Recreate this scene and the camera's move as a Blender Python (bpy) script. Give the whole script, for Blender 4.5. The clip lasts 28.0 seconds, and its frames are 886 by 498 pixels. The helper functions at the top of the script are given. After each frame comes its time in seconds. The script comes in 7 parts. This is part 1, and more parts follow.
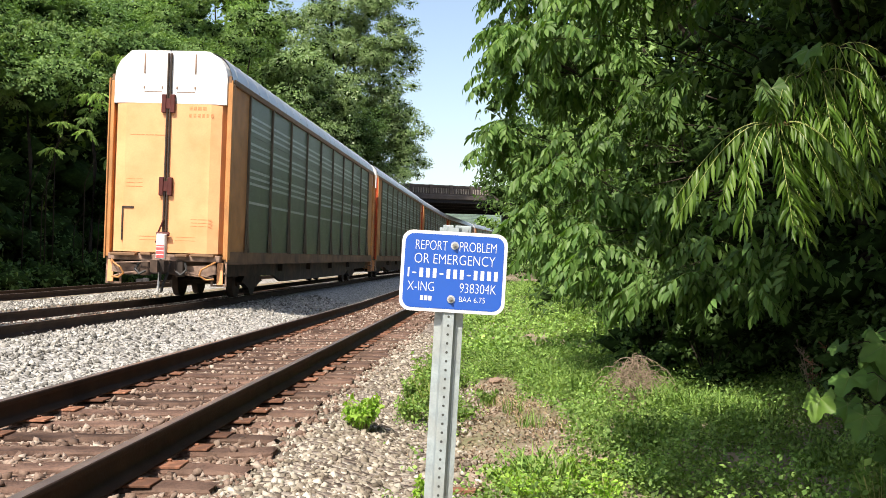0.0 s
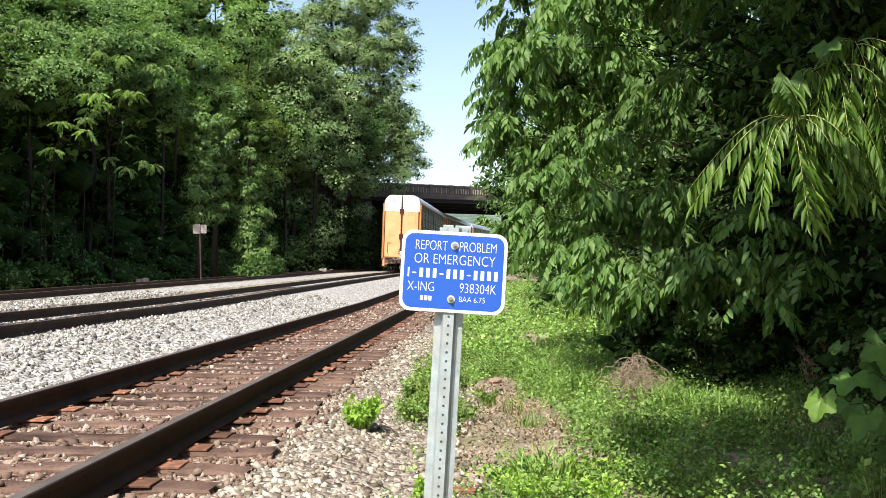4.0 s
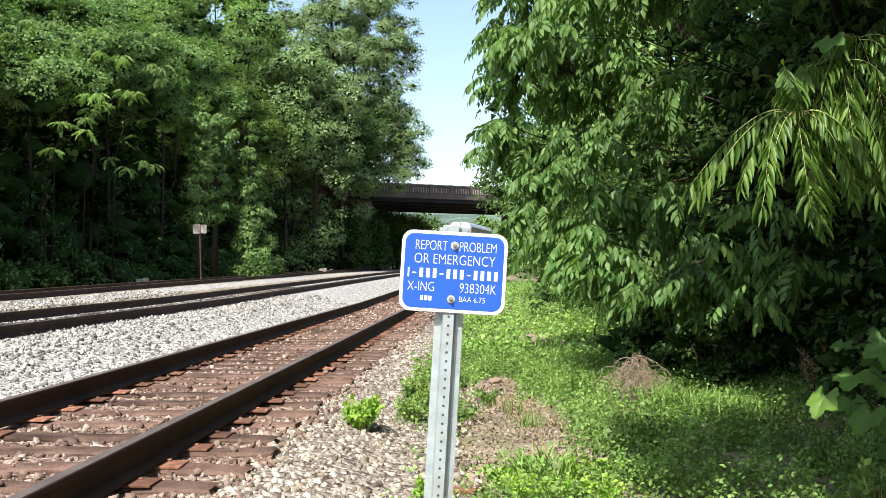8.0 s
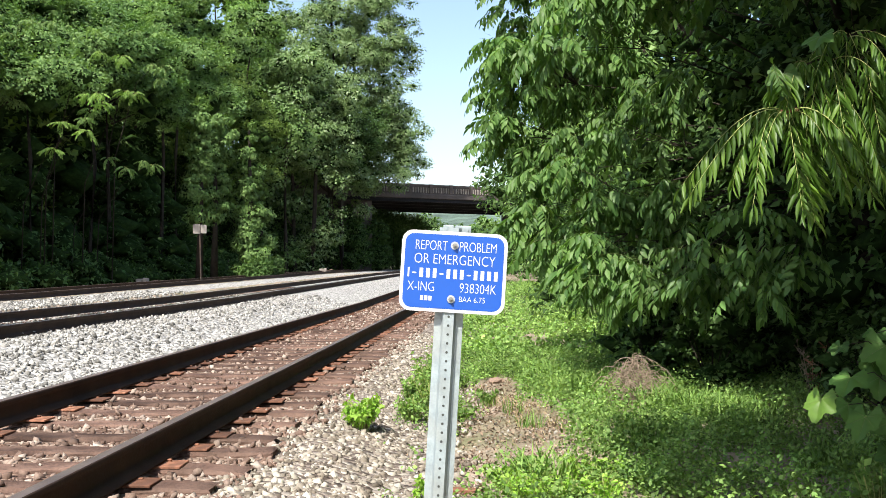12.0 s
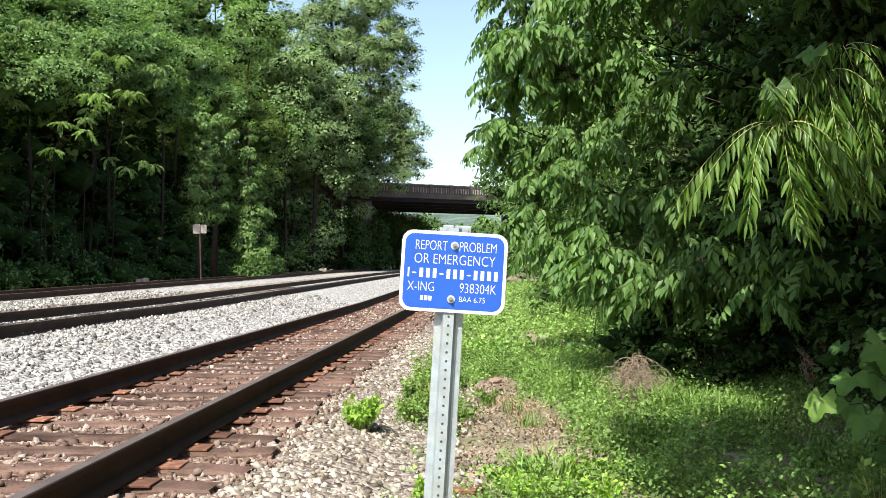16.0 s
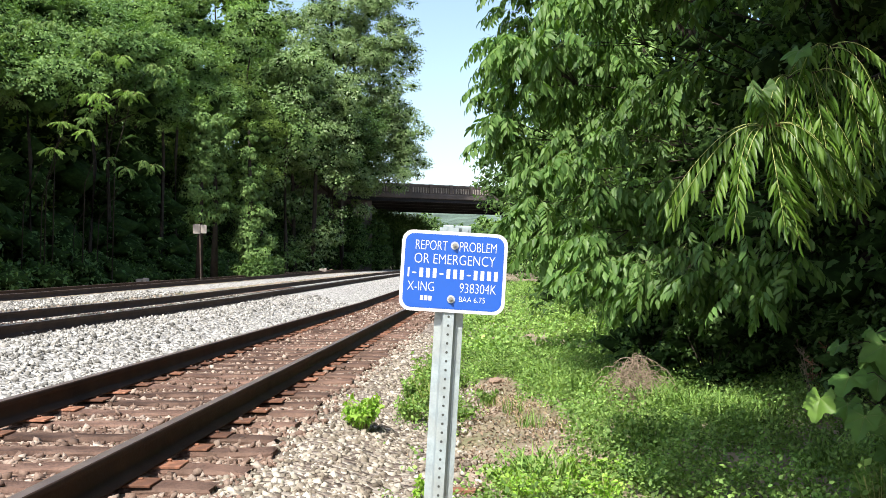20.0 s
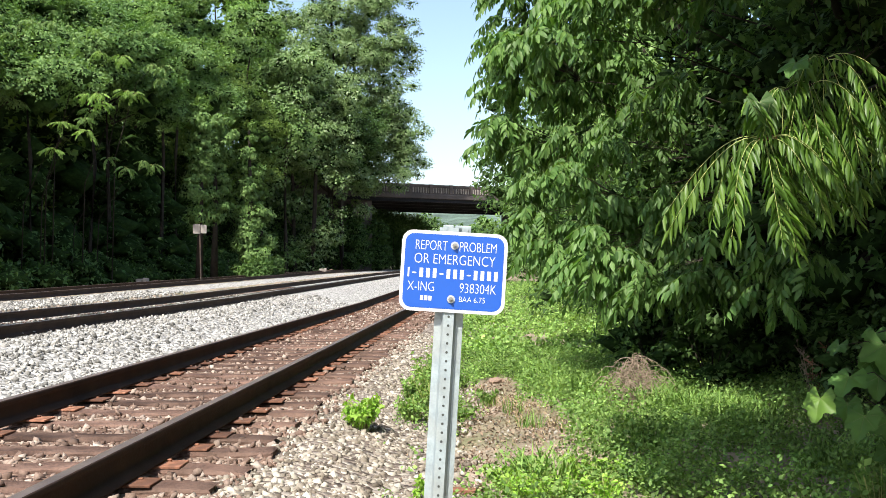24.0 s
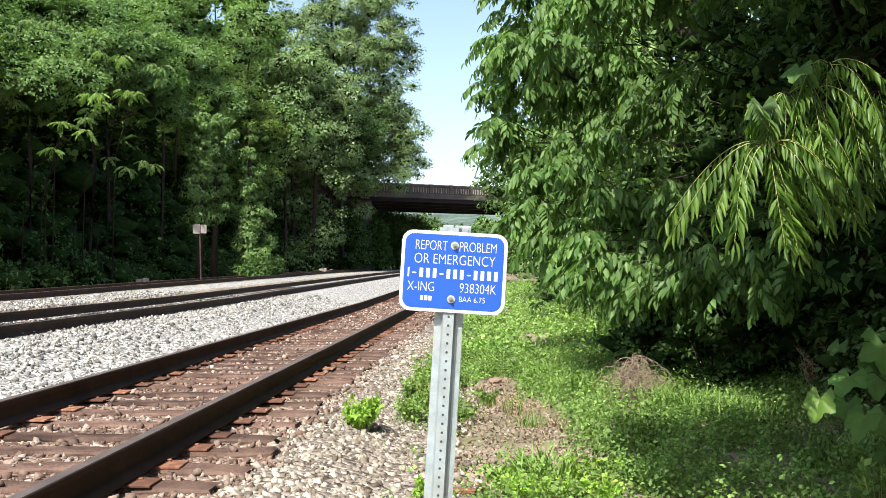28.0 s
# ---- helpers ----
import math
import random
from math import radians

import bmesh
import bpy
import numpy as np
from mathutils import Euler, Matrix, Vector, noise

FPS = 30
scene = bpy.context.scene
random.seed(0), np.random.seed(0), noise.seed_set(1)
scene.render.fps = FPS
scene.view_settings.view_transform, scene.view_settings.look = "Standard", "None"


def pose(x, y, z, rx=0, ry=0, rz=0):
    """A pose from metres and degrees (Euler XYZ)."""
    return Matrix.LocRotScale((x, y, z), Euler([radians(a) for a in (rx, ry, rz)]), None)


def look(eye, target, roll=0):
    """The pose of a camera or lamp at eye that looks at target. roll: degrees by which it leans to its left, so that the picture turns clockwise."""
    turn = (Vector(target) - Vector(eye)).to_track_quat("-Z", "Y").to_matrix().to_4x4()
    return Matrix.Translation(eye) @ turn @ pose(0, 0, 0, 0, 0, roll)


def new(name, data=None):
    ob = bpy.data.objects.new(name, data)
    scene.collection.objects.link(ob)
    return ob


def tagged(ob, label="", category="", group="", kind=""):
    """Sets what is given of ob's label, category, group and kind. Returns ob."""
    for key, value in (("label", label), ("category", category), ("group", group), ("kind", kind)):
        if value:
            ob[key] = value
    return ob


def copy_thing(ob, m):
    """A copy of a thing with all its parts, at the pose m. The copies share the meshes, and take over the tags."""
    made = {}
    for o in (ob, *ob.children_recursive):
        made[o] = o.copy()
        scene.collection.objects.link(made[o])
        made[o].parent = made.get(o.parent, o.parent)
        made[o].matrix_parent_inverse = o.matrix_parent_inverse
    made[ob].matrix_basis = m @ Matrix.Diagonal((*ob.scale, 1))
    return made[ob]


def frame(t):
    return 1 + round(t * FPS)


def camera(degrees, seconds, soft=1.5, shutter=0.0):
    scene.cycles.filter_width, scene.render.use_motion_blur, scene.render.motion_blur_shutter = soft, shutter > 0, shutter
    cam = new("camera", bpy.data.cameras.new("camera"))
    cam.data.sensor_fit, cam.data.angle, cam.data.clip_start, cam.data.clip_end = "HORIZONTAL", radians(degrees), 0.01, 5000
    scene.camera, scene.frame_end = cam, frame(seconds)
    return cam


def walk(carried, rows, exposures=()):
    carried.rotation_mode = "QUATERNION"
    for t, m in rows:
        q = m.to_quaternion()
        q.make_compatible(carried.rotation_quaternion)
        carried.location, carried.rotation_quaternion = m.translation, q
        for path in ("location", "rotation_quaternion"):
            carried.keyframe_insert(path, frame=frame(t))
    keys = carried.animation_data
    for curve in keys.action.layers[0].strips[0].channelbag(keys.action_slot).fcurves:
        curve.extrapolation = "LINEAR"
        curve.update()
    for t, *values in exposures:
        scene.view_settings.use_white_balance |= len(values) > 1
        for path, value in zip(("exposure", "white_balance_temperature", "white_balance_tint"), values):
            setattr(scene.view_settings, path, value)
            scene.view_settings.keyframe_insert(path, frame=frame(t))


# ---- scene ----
# ---- the camera and its stand ----
cam = camera(47.55, 28.0, soft=0.75)
EYE = pose(0, 0, 0.94, 90.966, 0, 2.88)
walk(cam, [(0.0, EYE), (28.0, EYE)], exposures=[(0.0, 0.70, 7000, 12), (1.0, 0.71, 7000, 12), (2.0, 0.77, 6900, 12), (3.5, 0.81, 6750, 11), (6.0, 0.90, 6500, 10), (28.0, 0.90, 6500, 10)])

# ---- sky, sun, exposure ----
SUN_DIR = Vector((0.30, 0.70, -1.0)).normalized()      # the way the light travels
sun_elev = math.asin(-SUN_DIR.z)
sun_az = math.atan2(-SUN_DIR.x, -SUN_DIR.y)              # clockwise from +y
world = bpy.data.worlds.new("sky")
scene.world = world
world.use_nodes = True
wn = world.node_tree
sky = wn.nodes.new("ShaderNodeTexSky")
sky.sky_type = "NISHITA"
sky.sun_disc = False
sky.sun_elevation = sun_elev
sky.sun_rotation = sun_az
sky.air_density, sky.dust_density, sky.ozone_density = 1.0, 1.8, 0.6
wn.links.new(sky.outputs[0], wn.nodes["Background"].inputs[0])
wn.nodes["Background"].inputs[1].default_value = 0.142
sun = new("sun", bpy.data.lights.new("sun", "SUN"))
sun.data.energy, sun.data.angle, sun.data.color = 5.0, radians(0.53), (1.0, 0.95, 0.87)
sun.matrix_world = look((0, 0, 30), Vector((0, 0, 30)) + SUN_DIR)


# ---- materials ----
def mat(name, color, rough=0.8, metal=0.0, var=0.25, scale=6.0, fine=60.0, bump=0.3, bumpd=0.01, stain=None, stain_amt=0.5,
        stain_scale=2.0, island=0.0, objrand=0.0, spec=0.3, island_colors=None, translucent=0.0, coat=0.0):
    """A surface with two scales of colour variation, optional stains, per-piece variation and fine relief."""
    m = bpy.data.materials.new(name)
    m.use_nodes = True
    nt = m.node_tree
    bs = nt.nodes["Principled BSDF"]
    L = nt.links.new
    tc = nt.nodes.new("ShaderNodeTexCoord")
    geo = nt.nodes.new("ShaderNodeNewGeometry")
    n1 = nt.nodes.new("ShaderNodeTexNoise")
    n1.inputs["Scale"].default_value, n1.inputs["Detail"].default_value = scale, 5
    n2 = nt.nodes.new("ShaderNodeTexNoise")
    n2.inputs["Scale"].default_value, n2.inputs["Detail"].default_value = fine, 3
    L(tc.outputs["Object"], n1.inputs["Vector"])
    L(tc.outputs["Object"], n2.inputs["Vector"])

    def mult(a, b):
        x = nt.nodes.new("ShaderNodeMix")
        x.data_type, x.blend_type = "RGBA", "MULTIPLY"
        x.inputs[0].default_value = 1.0
        L(a, x.inputs[6])
        L(b, x.inputs[7])
        return x.outputs[2]

    def spread(src, lo, hi, a=0.3, b=0.7):
        r = nt.nodes.new("ShaderNodeMapRange")
        r.inputs[1].default_value, r.inputs[2].default_value = a, b
        r.inputs[3].default_value, r.inputs[4].default_value = lo, hi
        L(src, r.inputs[0])
        return r.outputs[0]

    if island_colors:
        ramp = nt.nodes.new("ShaderNodeValToRGB")
        els = ramp.color_ramp.elements
        while len(els) < len(island_colors):
            els.new(0.5)
        for i, c in enumerate(island_colors):
            els[i].position = i / (len(island_colors) - 1)
            els[i].color = (*c, 1)
        L(geo.outputs["Random Per Island"], ramp.inputs[0])
        col = ramp.outputs[0]
    else:
        rgb = nt.nodes.new("ShaderNodeRGB")
        rgb.outputs[0].default_value = (*color, 1)
        col = rgb.outputs[0]
    col = mult(col, spread(n1.outputs[0], 1 - var, 1 + var))
    col = mult(col, spread(n2.outputs[0], 1 - var * 0.6, 1 + var * 0.6))
    if island:
        col = mult(col, spread(geo.outputs["Random Per Island"], 1 - island, 1 + island, 0, 1))
    if objrand:
        oi = nt.nodes.new("ShaderNodeObjectInfo")
        col = mult(col, spread(oi.outputs["Random"], 1 - objrand, 1 + objrand, 0, 1))
    if stain:
        n3 = nt.nodes.new("ShaderNodeTexNoise")
        n3.inputs["Scale"].default_value, n3.inputs["Detail"].default_value = stain_scale, 6
        L(tc.outputs["Object"], n3.inputs["Vector"])
        x = nt.nodes.new("ShaderNodeMix")
        x.data_type = "RGBA"
        L(spread(n3.outputs[0], 0, stain_amt, 0.45, 0.68), x.inputs[0])
        L(col, x.inputs[6])
        x.inputs[7].default_value = (*stain, 1)
        col = x.outputs[2]
    L(col, bs.inputs["Base Color"])
    L(spread(n2.outputs[0], max(0.03, rough - 0.12), min(1, rough + 0.12)), bs.inputs["Roughness"])
    bs.inputs["Metallic"].default_value = metal
    bs.inputs["Specular IOR Level"].default_value = spec
    if coat:
        bs.inputs["Coat Weight"].default_value = coat
    if bump:
        b = nt.nodes.new("ShaderNodeBump")
        b.inputs["Strength"].default_value, b.inputs["Distance"].default_value = bump, bumpd
        L(n2.outputs[0], b.inputs["Height"])
        L(b.outputs[0], bs.inputs["Normal"])
    if translucent:
        tr = nt.nodes.new("ShaderNodeBsdfTranslucent")
        boost = nt.nodes.new("ShaderNodeMix")
        boost.data_type, boost.blend_type = "RGBA", "MULTIPLY"
        boost.inputs[0].default_value = 1.0
        L(col, boost.inputs[6])
        boost.inputs[7].default_value = (1.5, 1.7, 0.5, 1)
        L(boost.outputs[2], tr.inputs[0])
        ms = nt.nodes.new("ShaderNodeMixShader")
        ms.inputs[0].default_value = translucent
        L(bs.outputs[0], ms.inputs[1])
        L(tr.outputs[0], ms.inputs[2])
        L(ms.outputs[0], nt.nodes["Material Output"].inputs[0])
    return m


def leaf_mat(name, dark, light, rough=0.55, trans=0.25, objrand=0.2, spec=0.14):
    mid = tuple((a + b) / 2 for a, b in zip(dark, light))
    return mat(name, mid, rough, var=0.2, scale=1.3, fine=18, bump=0, island_colors=[dark, mid, light], objrand=objrand,
               translucent=trans, spec=spec)


M_RAIL = mat("rusty_rail_steel", (0.038, 0.024, 0.018), 0.75, 0.0, var=0.3, scale=3, fine=90, bump=0.3, bumpd=0.002, stain=(0.085, 0.045, 0.028), stain_amt=0.3, stain_scale=5, spec=0.15)
M_RAILTOP = mat("dull_running_surface", (0.30, 0.22, 0.17), 0.42, 0.8, var=0.2, scale=4, fine=120, bump=0.05, bumpd=0.001)
M_RAILSHINE = mat("polished_running_surface", (0.36, 0.32, 0.29), 0.3, 0.9, var=0.12, scale=4, fine=120, bump=0.05, bumpd=0.001)
M_TIE = mat("weathered_tie_wood", (0.098, 0.060, 0.046), 0.9, var=0.45, scale=5, fine=45, bump=0.8, bumpd=0.012, objrand=0.45, stain=(0.17, 0.115, 0.088), stain_amt=0.45, stain_scale=3, spec=0.15)
M_PLATE = mat("rusted_tie_plate", (0.215, 0.10, 0.06), 0.85, 0.2, var=0.35, scale=14, fine=110, bump=0.4, bumpd=0.003, objrand=0.7, stain=(0.11, 0.06, 0.042), stain_amt=0.6, stain_scale=9)
M_BALLAST_W = mat("pale_limestone_ballast", (0.5, 0.5, 0.48), 0.9, var=0.25, scale=3, fine=60, bump=0.4, bumpd=0.006,
                  island_colors=[(0.07, 0.067, 0.06), (0.19, 0.183, 0.165), (0.32, 0.308, 0.28), (0.47, 0.455, 0.415)])
M_BALLAST_R = mat("rust_stained_ballast", (0.3, 0.2, 0.15), 0.9, var=0.25, scale=3, fine=60, bump=0.4, bumpd=0.006,
                  island_colors=[(0.085, 0.055, 0.04), (0.16, 0.105, 0.08), (0.22, 0.16, 0.125), (0.37, 0.31, 0.26)])
M_BALLAST_T = mat("tan_shoulder_ballast", (0.4, 0.35, 0.3), 0.9, var=0.2, scale=3, fine=60, bump=0.4, bumpd=0.006,
                  island_colors=[(0.09, 0.074, 0.056), (0.20, 0.17, 0.132), (0.29, 0.26, 0.21), (0.45, 0.42, 0.355)])
M_ORANGE = mat("faded_orange_yellow_paint", (0.74, 0.36, 0.175), 0.5, var=0.07, scale=1.2, fine=25, bump=0.06, bumpd=0.004, stain=(0.45, 0.21, 0.07), stain_amt=0.35, stain_scale=1.5)
M_ORANGE_D = mat("grimy_orange_paint", (0.43, 0.205, 0.075), 0.6, var=0.2, scale=2, fine=25, bump=0.1, bumpd=0.004, stain=(0.26, 0.13, 0.06), stain_amt=0.45, stain_scale=1.2)
M_WHITE = mat("white_door_paint", (0.68, 0.685, 0.68), 0.45, var=0.04, scale=1.5, fine=20, bump=0.03, bumpd=0.003, stain=(0.55, 0.53, 0.5), stain_amt=0.25)
M_REDPOST = mat("rust_red_paint", (0.40, 0.07, 0.025), 0.55, var=0.2, scale=3, fine=30, bump=0.05)
M_REDBROWN = mat("dark_red_brown_paint", (0.075, 0.016, 0.013), 0.6, var=0.25, scale=4, fine=40, bump=0.1)
M_RIB = mat("dull_rib_paint", (0.115, 0.095, 0.068), 0.65, var=0.25, scale=2, fine=30, bump=0.1)
M_BROWNPOST = mat("brown_rib_paint", (0.20, 0.115, 0.06), 0.65, var=0.25, scale=2, fine=30, bump=0.1, stain=(0.08, 0.05, 0.04), stain_amt=0.5)
M_SILL = mat("dark_grimy_sill_paint", (0.17, 0.10, 0.058), 0.75, var=0.3, scale=2, fine=30, bump=0.1, stain=(0.04, 0.03, 0.026), stain_amt=0.6, stain_scale=1.5)
M_SCREEN = mat("grey_green_screen_panel", (0.088, 0.113, 0.082), 0.4, 0.35, var=0.16, scale=1.5, fine=30, bump=0.12, bumpd=0.004, stain=(0.10, 0.105, 0.08), stain_amt=0.5, stain_scale=1.2)
M_SLOT = mat("bright_slotted_strip", (0.35, 0.385, 0.37), 0.45, 0.3, var=0.2, scale=4, fine=60, bump=0.1)
M_ROOF = mat("galvanised_roof_sheet", (0.42, 0.45, 0.48), 0.4, 0.55, var=0.12, scale=1.0, fine=14, bump=0.06, stain=(0.30, 0.31, 0.31), stain_amt=0.5)
M_UNDER = mat("sooty_underframe_steel", (0.045, 0.035, 0.03), 0.8, 0.2, var=0.3, scale=4, fine=40, bump=0.2, stain=(0.12, 0.07, 0.045), stain_amt=0.5)
M_GEAR = mat("rusty_grey_gear", (0.27, 0.185, 0.14), 0.8, 0.1, var=0.3, scale=6, fine=50, bump=0.2, stain=(0.08, 0.055, 0.045), stain_amt=0.7, stain_scale=4)
M_FADED = mat("faded_stencil_paint", (0.52, 0.235, 0.10), 0.6, var=0.3, scale=20, bump=0)
M_BLACK = mat("black_rubber", (0.02, 0.02, 0.02), 0.6, var=0.2, bump=0.05)
M_PINK = mat("faded_red_reflector", (0.75, 0.12, 0.12), 0.35, var=0.1, scale=10, bump=0.02)
M_GREY = mat("light_grey_paint", (0.52, 0.52, 0.50), 0.5, var=0.12, scale=6, bump=0.05)
M_SIGNBLUE = mat("reflective_blue_sheeting", (0.014, 0.085, 0.40), 0.4, var=0.04, scale=5, fine=300, bump=0.03, bumpd=0.0005, spec=0.4)
M_SIGNWHITE = mat("reflective_white_sheeting", (0.60, 0.615, 0.64), 0.4, var=0.03, scale=5, fine=300, bump=0.02, bumpd=0.0005)
M_GALV = mat("galvanised_post_steel", (0.335, 0.39, 0.40), 0.5, 0.3, var=0.16, scale=22, fine=160, bump=0.1, bumpd=0.001, stain=(0.36, 0.35, 0.31), stain_amt=0.4, stain_scale=9)
M_HOLE = mat("painted_hole_shade", (0.07, 0.075, 0.07), 0.9, var=0.2, scale=40, bump=0)
M_STALK = mat("green_leaf_stalk", (0.13, 0.17, 0.05), 0.6, var=0.15, scale=20, bump=0)
M_BOLT = mat("zinc_bolt", (0.42, 0.44, 0.46), 0.45, 0.3, var=0.15, scale=80, bump=0.05, bumpd=0.001)
M_NUT = mat("dull_zinc_nut", (0.24, 0.24, 0.22), 0.5, 0.4, var=0.2, scale=80, bump=0.05, bumpd=0.001)
M_CONC = mat("dark_weathered_concrete", (0.098, 0.082, 0.076), 0.92, var=0.25, scale=0.5, fine=6, bump=0.3, bumpd=0.03, stain=(0.06, 0.05, 0.045), stain_amt=0.75, stain_scale=0.6)
M_CONC_L = mat("pale_rail_concrete", (0.30, 0.27, 0.24), 0.92, var=0.2, scale=1, fine=10, bump=0.2, bumpd=0.02, stain=(0.2, 0.17, 0.14), stain_amt=0.5)
M_GIRDER = mat("dark_steel_girder", (0.02, 0.019, 0.021), 0.75, 0.2, var=0.3, scale=0.7, fine=8, bump=0.2)
M_BARK = mat("grey_brown_bark", (0.042, 0.034, 0.027), 0.95, var=0.35, scale=4, fine=30, bump=0.9, bumpd=0.03, spec=0.1)
M_TWIG = mat("pale_dead_twig", (0.25, 0.195, 0.14), 0.9, var=0.3, scale=8, bump=0.2)
M_STEM = mat("yellow_green_leaf_stalk", (0.33, 0.36, 0.12), 0.6, var=0.15, scale=20, bump=0)
M_LEAF_A = leaf_mat("deep_green_leaf", (0.050, 0.102, 0.030), (0.105, 0.178, 0.058), spec=0.13)
M_LEAF_B = leaf_mat("mid_green_leaf", (0.10, 0.185, 0.055), (0.20, 0.31, 0.10), spec=0.25)
M_LEAF_C = leaf_mat("grey_green_leaf", (0.105, 0.172, 0.062), (0.225, 0.32, 0.135), rough=0.38, spec=0.4)
M_LEAF_D = leaf_mat("yellow_green_leaf", (0.105, 0.165, 0.036), (0.18, 0.265, 0.062))
M_VINE = leaf_mat("vine_leaf", (0.085, 0.152, 0.045), (0.17, 0.262, 0.085))
# Near-black green: the inner shade of foliage is put into this colour.
M_CORE_SHADE = mat("painted_core_shade", (0.022, 0.044, 0.011), 0.9, var=0.5, scale=2.5, fine=9, bump=0.8, bumpd=0.08, spec=0.05)
M_YOUNG = leaf_mat("young_pinnate_leaf", (0.044, 0.10, 0.013), (0.118, 0.205, 0.031), rough=0.45, trans=0.3, objrand=0.12, spec=0.3)
M_WALNUT = leaf_mat("pinnate_leaf", (0.047, 0.108, 0.025), (0.130, 0.226, 0.062), rough=0.5, trans=0.3, objrand=0.1, spec=0.22)
M_WEED = mat("weed_leaf", (0.16, 0.27, 0.075), 0.5, var=0.5, scale=2.4, fine=9, bump=0, island_colors=[(0.10, 0.185, 0.05), (0.17, 0.275, 0.08), (0.26, 0.385, 0.115)], objrand=0.15, translucent=0.3, spec=0.06)
M_GRASS = leaf_mat("grass_blade", (0.085, 0.17, 0.035), (0.21, 0.32, 0.085), rough=0.5, trans=0.25)
M_DRY = leaf_mat("dry_grass_blade", (0.26, 0.19, 0.09), (0.48, 0.38, 0.22), rough=0.7, trans=0.1)
M_LIME = leaf_mat("lime_green_leaf", (0.18, 0.34, 0.045), (0.36, 0.53, 0.11), rough=0.5, trans=0.35)
M_FROND = leaf_mat("pale_green_frond", (0.12, 0.215, 0.045), (0.215, 0.335, 0.085), rough=0.5, trans=0.3)
M_BROAD = leaf_mat("broad_lobed_leaf", (0.036, 0.088, 0.020), (0.085, 0.165, 0.040), rough=0.55, trans=0.3, objrand=0.25, spec=0.18)
# The dull bluish green carries the distance haze in the hill's colour.
M_HILL = mat("wooded_hill_painted_haze", (0.085, 0.125, 0.095), 1.0, var=0.5, scale=0.03, fine=0.2, bump=0.8, bumpd=4)


# ---- mesh tools ----
def np_mesh(name, V, F, mats, parent=None, mat_index=None, smooth=False):
    """One mesh object from vertex and face arrays (all faces with the same number of corners)."""
    V, F = np.asarray(V, np.float32), np.asarray(F, np.int32)
    me = bpy.data.meshes.new(name)
    me.vertices.add(len(V))
    me.vertices.foreach_set("co", V.ravel())
    k = F.shape[1]
    me.loops.add(F.size)
    me.loops.foreach_set("vertex_index", F.ravel())
    me.polygons.add(len(F))
    me.polygons.foreach_set("loop_start", np.arange(0, F.size, k, dtype=np.int32))
    for m in (mats if isinstance(mats, (list, tuple)) else [mats]):
        me.materials.append(m)
    if mat_index is not None:
        me.polygons.foreach_set("material_index", np.asarray(mat_index, np.int32))
    if smooth:
        me.polygons.foreach_set("use_smooth", np.ones(len(F), bool))
    me.update(calc_edges=True)
    me.validate()
    ob = new(name, me)
    ob.parent = parent
    return ob


def part(name, bm, material, parent=None, label="", smooth=False):
    me = bpy.data.meshes.new(name)
    bmesh.ops.recalc_face_normals(bm, faces=bm.faces)
    bm.to_mesh(me)
    bm.free()
    if smooth:
        for p in me.polygons:
            p.use_smooth = True
    me.materials.append(material)
    ob = new(name, me)
    ob.parent = parent
    return tagged(ob, label)


def shared(name, me, parent, m=None, label=""):
    ob = new(name, me)
    ob.parent = parent
    if m is not None:
        ob.matrix_basis = m
    return tagged(ob, label)


def thing(name, label, category, group="", m=None, kind=""):
    e = new(name)
    if m is not None:
        e.matrix_basis = m
    return tagged(e, label, category, group, kind)


def box(bm, x0, x1, y0, y1, z0, z1, bevel=0.0, m=None):
    vs = [bm.verts.new((x, y, z)) for x in (x0, x1) for y in (y0, y1) for z in (z0, z1)]
    fs = [bm.faces.new([vs[i] for i in q]) for q in ((0, 1, 3, 2), (4, 6, 7, 5), (0, 4, 5, 1), (2, 3, 7, 6), (0, 2, 6, 4), (1, 5, 7, 3))]
    if bevel:
        es = list({e for f in fs for e in f.edges})
        r = bmesh.ops.bevel(bm, geom=es, offset=bevel, segments=1, affect="EDGES", profile=0.5)
        vs = list({v for f in r["faces"] for v in f.verts} | {v for v in vs if v.is_valid})
    if m is not None:
        bmesh.ops.transform(bm, matrix=m, verts=[v for v in vs if v.is_valid])
    return bm


def boxed(*a, **k):
    return box(bmesh.new(), *a, **k)


def rod(bm, p0, p1, r0, r1=None, n=8, cap=True):
    r1 = r0 if r1 is None else r1
    p0, p1 = Vector(p0), Vector(p1)
    q = (p1 - p0).to_track_quat("Z", "Y").to_matrix()
    rings = []
    for p, r in ((p0, r0), (p1, r1)):
        rings.append([bm.verts.new(p + q @ Vector((r * math.cos(a), r * math.sin(a), 0))) for a in (2 * math.pi * i / n for i in range(n))])
    for i in range(n):
        bm.faces.new((rings[0][i], rings[0][(i + 1) % n], rings[1][(i + 1) % n], rings[1][i]))
    if cap:
        bm.faces.new(rings[0][::-1])
        bm.faces.new(rings[1])
    return bm


